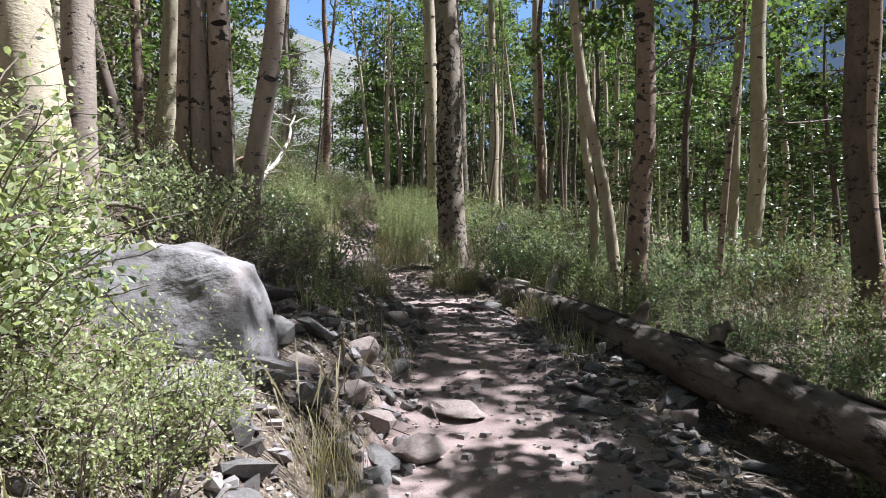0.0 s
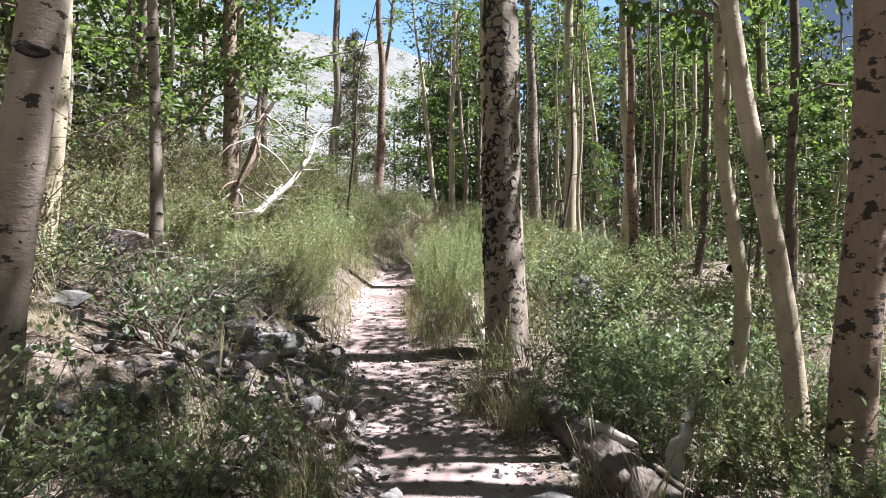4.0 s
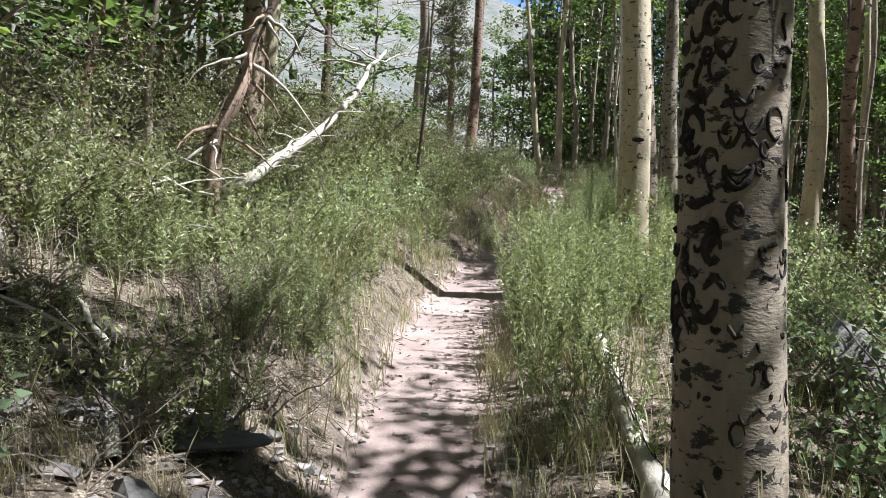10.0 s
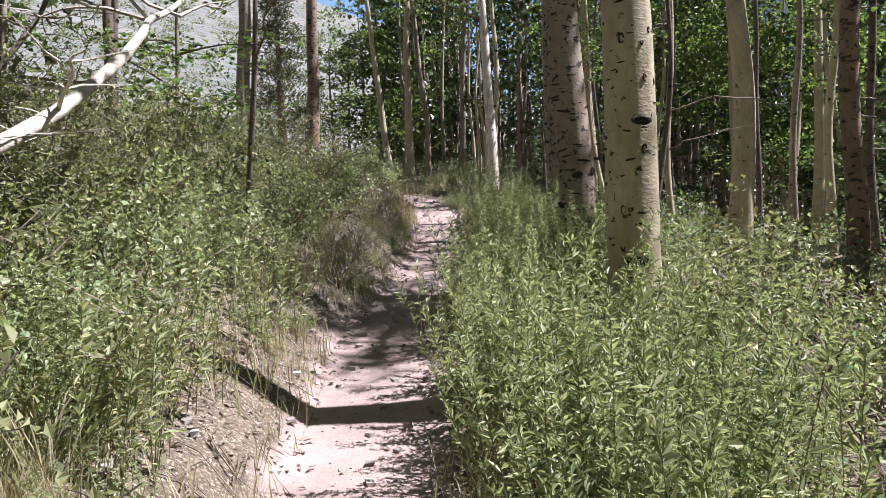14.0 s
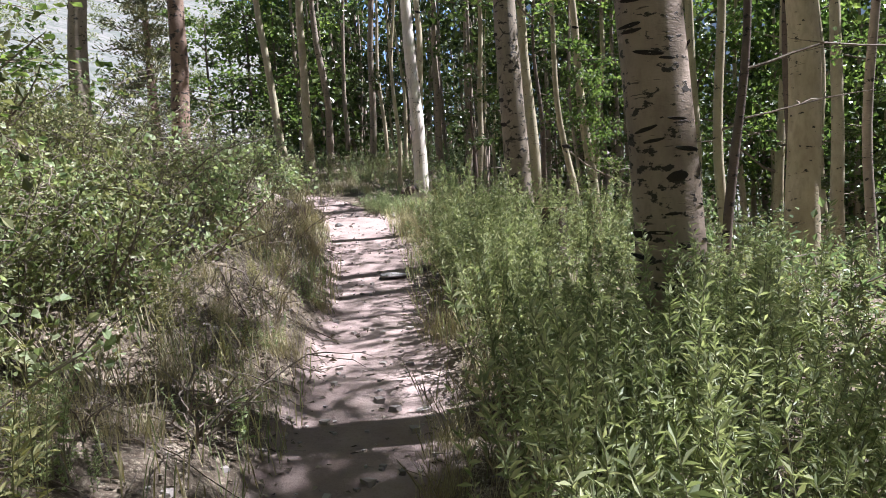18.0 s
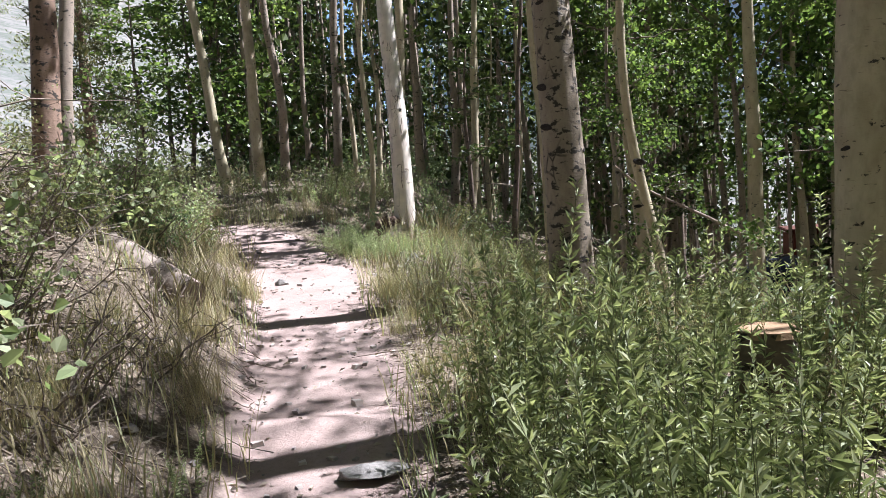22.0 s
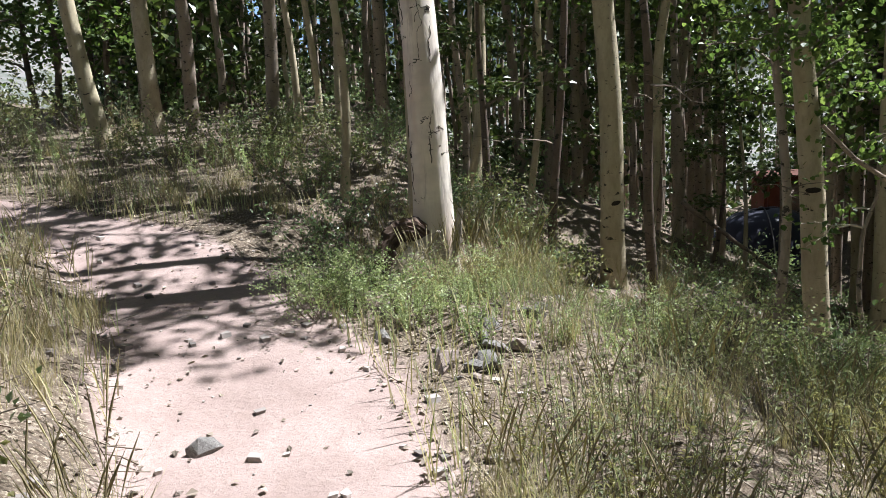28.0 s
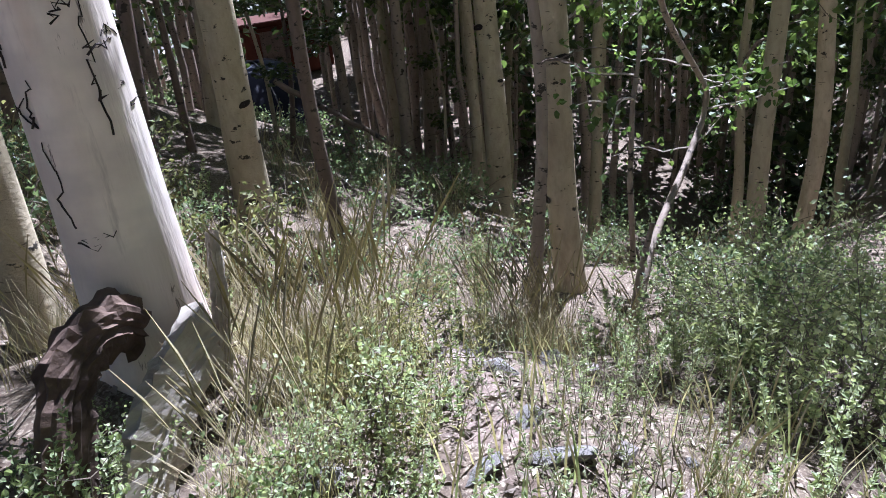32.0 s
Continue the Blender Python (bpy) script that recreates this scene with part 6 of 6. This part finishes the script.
def litter_stuff():
    g = np.random.default_rng(72)
    n = 42000
    y = g.uniform(0.5, 31, n)
    half = np.interp(y, HALF_Y, HALF)
    on = g.random(n) < 0.02
    s = np.where(on, g.uniform(-1, 1, n) * half, np.where(g.random(n) < 0.55, -1, 1) * (half + np.abs(g.normal(0, 1.7, n)) - 0.05))
    x = trail_x(np.minimum(y, 30)) + s
    P = np.stack([x, y, ground_z(x, y) + 0.006], -1)
    a = g.uniform(0, 6.283, n)
    D = np.stack([np.cos(a), np.sin(a), g.normal(0, 0.25, n)], -1)
    tagged(new("leaf_litter", np_mesh("leaf_litter", *leaves(P, D, g.uniform(0.02, 0.05, n), g.uniform(0.012, 0.032, n), g, 2.0), LITTER)), "brown and grey fallen leaves on the ground", "leaf litter", kind="stuff")
    n = 5200
    y = g.uniform(0.5, 30, n)
    half = np.interp(y, HALF_Y, HALF)
    x = trail_x(np.minimum(y, 30)) + np.where(g.random(n) < 0.6, -1, 1) * (half + np.abs(g.normal(0.1, 1.3, n)))
    b = Bag()
    a = g.uniform(0, 6.283, n)
    L = g.uniform(0.06, 0.4, n)
    d = np.stack([np.cos(a), np.sin(a)], -1)
    for k in range(n):
        u = np.array([-0.5, 0.0, 0.5]) * L[k]
        px, py = x[k] + d[k, 0] * u + g.normal(0, 0.01, 3), y[k] + d[k, 1] * u + g.normal(0, 0.01, 3)
        b.V.append(np.column_stack([px, py]))
    XY = np.concatenate(b.V)
    Z = ground_z(XY[:, 0], XY[:, 1]) + 0.012
    b = Bag()
    for k in range(n):
        Q = np.column_stack([XY[3 * k:3 * k + 3], Z[3 * k:3 * k + 3] + g.uniform(0, 0.03, 3)])
        b.add(*tube(Q, np.array([1.0, 0.9, 0.5]) * g.uniform(0.0014, 0.0042), 3))
    tagged(new("fallen_twigs", b.mesh("fallen_twigs", TWIG)), "thin dry fallen twigs on the ground", "twigs", kind="stuff")


def pebble_stuff():
    g = np.random.default_rng(73)
    cube = np.array([[-1, -1, -1], [1, -1, -1], [1, 1, -1], [-1, 1, -1], [-1, -1, 1], [1, -1, 1], [1, 1, 1], [-1, 1, 1]], float)
    faces = np.array([[0, 3, 2, 1], [4, 5, 6, 7], [0, 1, 5, 4], [1, 2, 6, 5], [2, 3, 7, 6], [3, 0, 4, 7]])
    n = 5600
    y = np.where(g.random(n) < 0.7, g.uniform(0.6, 9.5, n), g.uniform(9, 28, n))
    half = np.interp(y, HALF_Y, HALF)
    s = np.where(g.random(n) < 0.25, g.uniform(-1, 1, n) * half, np.where(g.random(n) < 0.6, -1, 1) * (half * 0.8 + np.abs(g.normal(0, 0.7, n))))
    x = trail_x(y) + s
    z = ground_z(x, y)
    size = 0.006 + 0.03 * g.random(n) ** 3
    a = g.uniform(0, 6.283, n)
    pts = cube[None] * g.uniform(0.45, 1.0, (n, 8, 3)) * size[:, None, None] * np.array([1, 0.8, 0.55])
    c, q = np.cos(a)[:, None], np.sin(a)[:, None]
    V = np.stack([pts[..., 0] * c - pts[..., 1] * q + x[:, None], pts[..., 0] * q + pts[..., 1] * c + y[:, None], pts[..., 2] + z[:, None] + size[:, None] * 0.2], -1)
    F = faces[None] + 8 * np.arange(n)[:, None, None]
    a = Mat("pebble_stone", 0.9)
    a.color(a.ramp(a.island(), (0.0, (0.16, 0.14, 0.13)), (0.6, (0.32, 0.28, 0.26)), (1.0, (0.48, 0.43, 0.40)))).bump(a.noise((60, 60, 60), 4), 0.5, 0.005)
    tagged(new("pebbles", np_mesh("pebbles", V.reshape(-1, 3), F.reshape(-1, 4), a.m)), "small angular stones and gravel on the trail", "pebbles", kind="stuff")


grass_stuff()
litter_stuff()
pebble_stuff()


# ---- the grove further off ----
# Their leaf colour is darkened to stand for grove shade.
SAPLINGS = [(make_crown(700 + k, 4.2, 0.85, 6, 760, 0.09, 0.2, False, LEAF_FAR_SHADE, 0.12)) for k in range(4)]


def sapling(x, y, H, r, g):
    ob = new("aspen_sapling")
    ob.location = (x, y, gz(x, y))
    tagged(ob, "thin young aspen with leafy twigs in the shaded grove", "tree", "young aspens in the grove")
    P = trunk_path(x, y, g.uniform(-0.05, 0.05), H, 0.06, int(g.integers(1e6)), 0, 14)
    me, R = trunk_mesh(P, r, BARK_ASPEN if g.random() < 0.65 else BARK_DARK, 3, 8)
    part("trunk", me, ob)
    br, fo = SAPLINGS[g.integers(4)]
    m = Matrix.Translation((float(P[5, 0]), float(P[5, 1]), H * 0.2)) @ Matrix.Rotation(g.uniform(0, 6.28), 4, "Z") @ Matrix.Diagonal((1, 1, H * 0.8 / 4.2, 1))
    for me in br[:4]:
        tagged(part("branch", me, ob), kind="stuff").matrix_basis = m
    part("foliage", fo, ob).matrix_basis = m


def grove():
    g = np.random.default_rng(81)
    made = 0
    # First entry: tall saplings beyond the view, added to shade the start.
    for n, y0, y1, s0, s1, h0, h1 in ((20, -3, 5.5, 4.2, 13, 5, 8), (10, 5, 9.5, 5.0, 9, 2.4, 3.6), (22, 9, 30, 5.0, 9.0, 2.4, 3.8), (20, 9, 24, 9.0, 15, 4, 7), (18, 30, 40, 0.5, 12, 3, 7)):
        made = 0
        while made < n:
            y, s = g.uniform(y0, y1), g.uniform(s0, s1)
            x = float(trail_x(min(y, 30.0))) + s if y < 30 else -2.5 + s
            if (x > 5.5 and 34 < y) or near_trunk(x, y, 0.5) or (y > 22 and s < 7.0 and y < 29):
                continue
            sapling(x, y, g.uniform(h0, h1), g.uniform(0.025, 0.06), g)
            made += 1


grove()


def far_woods():
    """Trunks and leaf masses beyond the near grove."""
    g = np.random.default_rng(91)
    stems, P, D, L = Bag(), [], [], []
    spots = []
    for k in range(190):
        fy = g.uniform(-6, 34)
        spots.append(((12.5 if fy < 16 else 15.0) + 26 * g.random() ** 1.3, fy, 0.03))
    for k in range(95):
        spots.append((g.uniform(-3.5, 14), g.uniform(35, 62), 0.1))
    for k in range(34):
        spots.append((g.uniform(-4.6, -1.0), g.uniform(37.5, 48), 0.0))
    for k in range(90):
        spots.append((g.uniform(7, 34), g.uniform(29, 44), 0.5))
    for k in range(90):
        spots.append((g.uniform(10, 46), g.uniform(46.5, 66), 0.02))
    for k in range(40):
        spots.append((g.uniform(-20, -7), g.uniform(-4, 12), 0.05))
    for k in range(16):
        spots.append((g.uniform(-11.5, -6), g.uniform(11, 21), 0.05))
    for k in range(14):
        spots.append((g.uniform(-12, 10), g.uniform(-16, -5), 0.1))
    for k in range(70):
        spots.append((g.uniform(0.5, 13), g.uniform(30.5, 46), 0.5))
    # Extra crowns placed sunward to shade the tent.
    for k in range(16):
        spots.append((g.uniform(17.5, 25), g.uniform(35, 42.5), 0.3))
    for k in range(110):
        spots.append((g.uniform(22, 48), g.uniform(4, 46), 0.0))
    # These two lots add high crowns that shade the hollow and slope.
    for k in range(14):
        spots.append((g.uniform(9.5, 13), g.uniform(26.8, 33), 0.45))
    for k in range(34):
        spots.append((g.uniform(11.5, 19), g.uniform(17, 29), 0.45))
    for x, y, low in spots:
        if math.hypot(x - 15.2, y - 40.6) < 2.8 or math.hypot(x - 20.2, y - 44) < 2.8 or (28 < y < 45.5 and abs((x + 1.2) * 0.716 - (y - 23.0) * 0.698) < 0.8):
            continue
        H, r = g.uniform(8.5, 12.5), g.uniform(0.04, 0.13)
        Q = trunk_path(0, 0, g.uniform(-0.06, 0.06), H, 0.05, int(g.integers(1e6)), 0, 8) + np.array([x, y, gz(x, y)])
        stems.add(*tube(Q, r * np.linspace(1.1, 0.2, 8), 6))
        m = 230 if low > 0.3 else 290
        t = low + (1 - low) * g.uniform(0.0, 1.0, m)
        c = np.stack([np.interp(t, np.linspace(0, 1, 8), Q[:, q]) for q in range(3)], -1)
        clump = np.floor(t * 14)
        az, rad = hash2(clump, np.full(m, x * 7.1)) * 6.283, g.uniform(0.1, 1.0, m) * (1.7 - 0.9 * t)
        c += np.stack([np.cos(az) * rad, np.sin(az) * rad, np.zeros(m)], -1) + g.normal(size=(m, 3)) * 0.25
        P.append(c)
        D.append(g.normal(size=(m, 3)))
        L.append(g.uniform(0.145, 0.255, m) * (1.35 if x > 12.4 else 1.1))
    P, D, L = np.concatenate(P), np.concatenate(D), np.concatenate(L)
    woods = new("aspen_woods")
    tagged(woods, "dense aspen woods with thin pale trunks", "woods", kind="stuff")
    # Trunk and leaf colours are set darker, imitating shade under the woods.
    for n, me in (("trunks", stems.mesh("trunks", BARK_OLD, True)), ("foliage", np_mesh("foliage", *leaves(P, D, L, L * 0.8, g), LEAF_FAR_SHADE))):
        tagged(part(n, me, woods), kind="stuff")


far_woods()


def thicket():
    """Leafy young growth under the grove."""
    g = np.random.default_rng(93)
    P = []
    for k in range(330):
        if k < 210:
            y = g.uniform(4, 44)
            x = float(trail_x(min(y, 30.0))) + g.uniform(4.5, 20)
            if y > 21 and x < 9:
                continue
            if 10 < x and 31 < y:
                continue
        elif k < 270:
            x, y = g.uniform(-4.5, 5), g.uniform(33.5, 46)
        else:
            x, y = g.uniform(-14, -4.5), g.uniform(3, 34)
        m = 170
        r = g.uniform(0.4, 1.0)
        d = unit(g.normal(size=(m, 3))) * (g.random((m, 1)) ** 0.5) * np.array([r, r, r * 0.8])
        P.append(d + np.array([x, y, gz(x, y) + r * 0.55]))
    P = np.concatenate(P)
    L = g.uniform(0.05, 0.11, len(P))
    tagged(new("undergrowth", np_mesh("undergrowth", *leaves(P, g.normal(size=P.shape), L, L * 0.7, g), LEAF_DEEP)), "tangled green undergrowth beneath the woods", "undergrowth", kind="stuff")


thicket()


def hillside_brush():
    """Sagebrush and dry shrubs on the slope above the trail."""
    g = np.random.default_rng(94)
    P, L = [], []
    for k in range(620):
        y = g.uniform(7, 48)
        x = float(trail_x(min(y, 30.0))) - 4.5 - 26 * g.random() ** 1.5
        m = 75
        r = g.uniform(0.35, 0.85)
        d = unit(g.normal(size=(m, 3))) * (g.random((m, 1)) ** 0.45) * np.array([r, r, r * 0.85])
        P.append(d + np.array([x, y, gz(x, y) + r * 0.5]))
        L.append(g.uniform(0.07, 0.14, m))
    P, L = np.concatenate(P), np.concatenate(L)
    tagged(new("hillside_brush", np_mesh("hillside_brush", *leaves(P, g.normal(size=P.shape), L, L * 0.5, g), LEAF_SHRUB)), "olive and dry brush covering the slope above the trail", "brush", kind="stuff")


hillside_brush()


def shade_plants():
    """Low plants in the shade on the way down to the camp."""
    g = np.random.default_rng(97)
    P, L = [], []
    for k in range(190):
        x, y = g.uniform(1.5, 15), g.uniform(24.5, 41)
        if side_path(x, y) < 0.7 or trail_s(x, y) < 2.2 or math.hypot(x - 15.2, y - 40.6) < 2.6 or (x < 4 and y < 28):
            continue
        m = 60
        r = g.uniform(0.18, 0.5)
        d = unit(g.normal(size=(m, 3))) * (g.random((m, 1)) ** 0.45) * np.array([r, r, r * 0.7])
        P.append(d + np.array([x, y, gz(x, y) + r * 0.4]))
        L.append(g.uniform(0.04, 0.09, m))
    P, L = np.concatenate(P), np.concatenate(L)
    tagged(new("shade_plants", np_mesh("shade_plants", *leaves(P, g.normal(size=P.shape), L, L * 0.6, g), LEAF_DEEP)), "low dark green plants on the shaded forest floor", "undergrowth", kind="stuff")


shade_plants()


def conifer(x, y, H, seed):
    g = np.random.default_rng(seed)
    ob = new("pine_tree")
    ob.location = (x, y, gz(x, y))
    tagged(ob, "dark green conifer on the open slope", "tree")
    Q = np.column_stack([np.zeros(8), np.zeros(8), np.linspace(-0.3, H, 8)])
    part("trunk", np_mesh("trunk", *tube(Q, np.linspace(0.3, 0.03, 8), 10), BARK_BROWN, True), ob)
    P, D = [], []
    b = Bag()
    for k in range(90):
        z = H * (0.08 + 0.92 * (k + g.random()) / 90)
        L = 0.27 * H * (1.03 - z / H) ** 0.8 * g.uniform(0.6, 1.15) + 0.15
        T = branch_points(g, np.array([0, 0, z]), g.uniform(0, 6.283), g.uniform(-0.05, 0.35), L, 6, 0.15)
        b.add(*tube(T, np.linspace(0.03, 0.006, 6), 4))
        m = int(60 + 30 * L)
        t = g.uniform(0.2, 1, m)
        P.append(np.stack([np.interp(t, np.linspace(0, 1, 6), T[:, q]) for q in range(3)], -1) + g.normal(size=(m, 3)) * 0.16)
        D.append(g.normal(size=(m, 3)) + np.array([0, 0, 0.5]) + (T[-1] - T[0]) / L)
    P, D = np.concatenate(P), np.concatenate(D)
    tagged(part("branch", b.mesh("branch", TWIG), ob), kind="stuff")
    part("foliage", np_mesh("foliage", *leaves(P, D, 0.24, 0.07, g), NEEDLE), ob)


conifer(-10.7, 49.6, 11, 1)

for bx, by, bh in ((-5.6, 35.6, 5.0), (-4.6, 36.8, 6.5), (-3.6, 36.0, 6.0), (-4.1, 38.2, 7.5), (-2.7, 37.4, 7.0), (-5.2, 38.0, 5.5)):
    aspen(bx, by, 0.01, 0.07, bh, BARK_DARK, dense=True, start=0.1, label="compact dark green young aspen at the wood's edge")


def far_bushes():
    """Scattered bushes on the open hillside."""
    g = np.random.default_rng(95)
    P, L = [], []
    for k in range(900):
        d, a = 60 + 420 * g.random() ** 1.3, radians(g.uniform(-60, 8))
        x, y = math.sin(a) * d, math.cos(a) * d
        r = g.uniform(0.5, 1.3) * (1 + d / 160)
        m = 48
        P.append(unit(g.normal(size=(m, 3))) * (g.random((m, 1)) ** 0.5) * np.array([r, r, r * 0.7]) + np.array([x, y, gz(x, y) + r * 0.4]))
        L.append(np.full(m, 0.24 * r))
    P, L = np.concatenate(P), np.concatenate(L)
    tagged(new("hillside_bushes", np_mesh("hillside_bushes", *leaves(P, g.normal(size=P.shape), L, L * 0.8, g), LEAF_SAGE)), "scattered grey-green bushes on the open hillside", "bushes", kind="stuff")


far_bushes()


# ---- the camp below the trees ----
def dome_tent():
    x, y = 15.2, 40.6
    ob = new("dome_tent")
    ob.location = (x, y, gz(x, y) - 0.05)
    ob.rotation_euler = (0, 0, radians(30))
    tagged(ob, "dark blue dome tent pitched in the shade of the trees", "tent")
    cloth = plain_material("tent_cloth", (0.012, 0.013, 0.028), (0.02, 0.021, 0.042), (3, 3, 3), 0.6, 0.2, 0.01)
    u, v = np.linspace(0, 1, 9), np.linspace(0, 2 * np.pi, 24, endpoint=False)
    rows = [np.stack([2.3 * math.cos(t * 1.5) ** 0.8 * np.sign(np.cos(v)) * np.abs(np.cos(v)) ** 0.8, 1.7 * math.cos(t * 1.5) ** 0.8 * np.sign(np.sin(v)) * np.abs(np.sin(v)) ** 0.8, np.full(24, 1.75 * math.sin(t * 1.5))], -1) for t in u]
    i, j = np.meshgrid(np.arange(8), np.arange(24), indexing="ij")
    p, q = i * 24 + j, i * 24 + (j + 1) % 24
    part("canopy", np_mesh("canopy", np.concatenate(rows), np.stack([p, q, q + 24, p + 24], -1).reshape(-1, 4), cloth, True), ob)
    for s in (-1, 1):
        t = np.linspace(-1.45, 1.45, 17)
        Q = np.stack([2.34 * np.sin(t), s * 1.2 * np.sin(t), 1.8 * np.cos(t)], -1)
        part("tent_pole", np_mesh("tent_pole", *tube(Q, np.full(17, 0.02), 5), plain_material("tent_pole", (0.1, 0.1, 0.12), (0.2, 0.2, 0.22)), True), ob)


dome_tent()


def box_part(name, size, at, mat, parent, bevel=0.03):
    bm = bmesh.new()
    bmesh.ops.create_cube(bm, size=1, matrix=Matrix.Translation(at) @ Matrix.Diagonal((*size, 1)))
    bmesh.ops.bevel(bm, geom=bm.edges[:], offset=bevel, segments=2, affect="EDGES")
    me = bpy.data.meshes.new(name)
    bm.to_mesh(me)
    bm.free()
    me.materials.append(mat)
    return part(name, me, parent)


def red_shelter():
    x, y = 20.2, 44.0
    ob = new("camp_shelter")
    ob.location = (x, y, gz(x, y))
    ob.rotation_euler = (0, 0, radians(-28))
    tagged(ob, "rust-red camp shelter standing behind the tent", "shelter")
    m = plain_material("rust_red_cloth", (0.07, 0.02, 0.012), (0.11, 0.032, 0.018), (2, 2, 2), 0.8, 0.2, 0.01)
    box_part("wall", (3.6, 2.4, 2.0), (0, 0, 1.0), m, ob, 0.12)
    box_part("roof", (3.9, 2.7, 0.12), (0, 0, 2.06), m, ob)
    box_part("doorway_flap", (0.9, 0.05, 1.7), (-0.6, -1.22, 0.9), BARK_DARK, ob, 0.01)


red_shelter()


def picnic_table(x, y, rz):
    ob = new("picnic_table")
    ob.matrix_basis = pose(x, y, gz(x, y), 0, 0, rz)
    tagged(ob, "weathered wooden picnic table at the camp", "table")
    for k in range(4):
        box_part("top_board", (1.8, 0.17, 0.04), (0, -0.28 + 0.187 * k, 0.74), TWIG_PALE, ob, 0.006)
    for s in (-1, 1):
        box_part("bench_board", (1.8, 0.25, 0.04), (0, s * 0.72, 0.44), TWIG_PALE, ob, 0.006)
        box_part("leg_frame", (0.06, 1.5, 0.08), (s * 0.65, 0, 0.40), TWIG, ob, 0.006)
        box_part("leg", (0.06, 0.08, 0.72), (s * 0.65, 0.3, 0.36), TWIG, ob, 0.006)
        box_part("leg", (0.06, 0.08, 0.72), (s * 0.65, -0.3, 0.36), TWIG, ob, 0.006)


picnic_table(19.0, 34.0, 20)
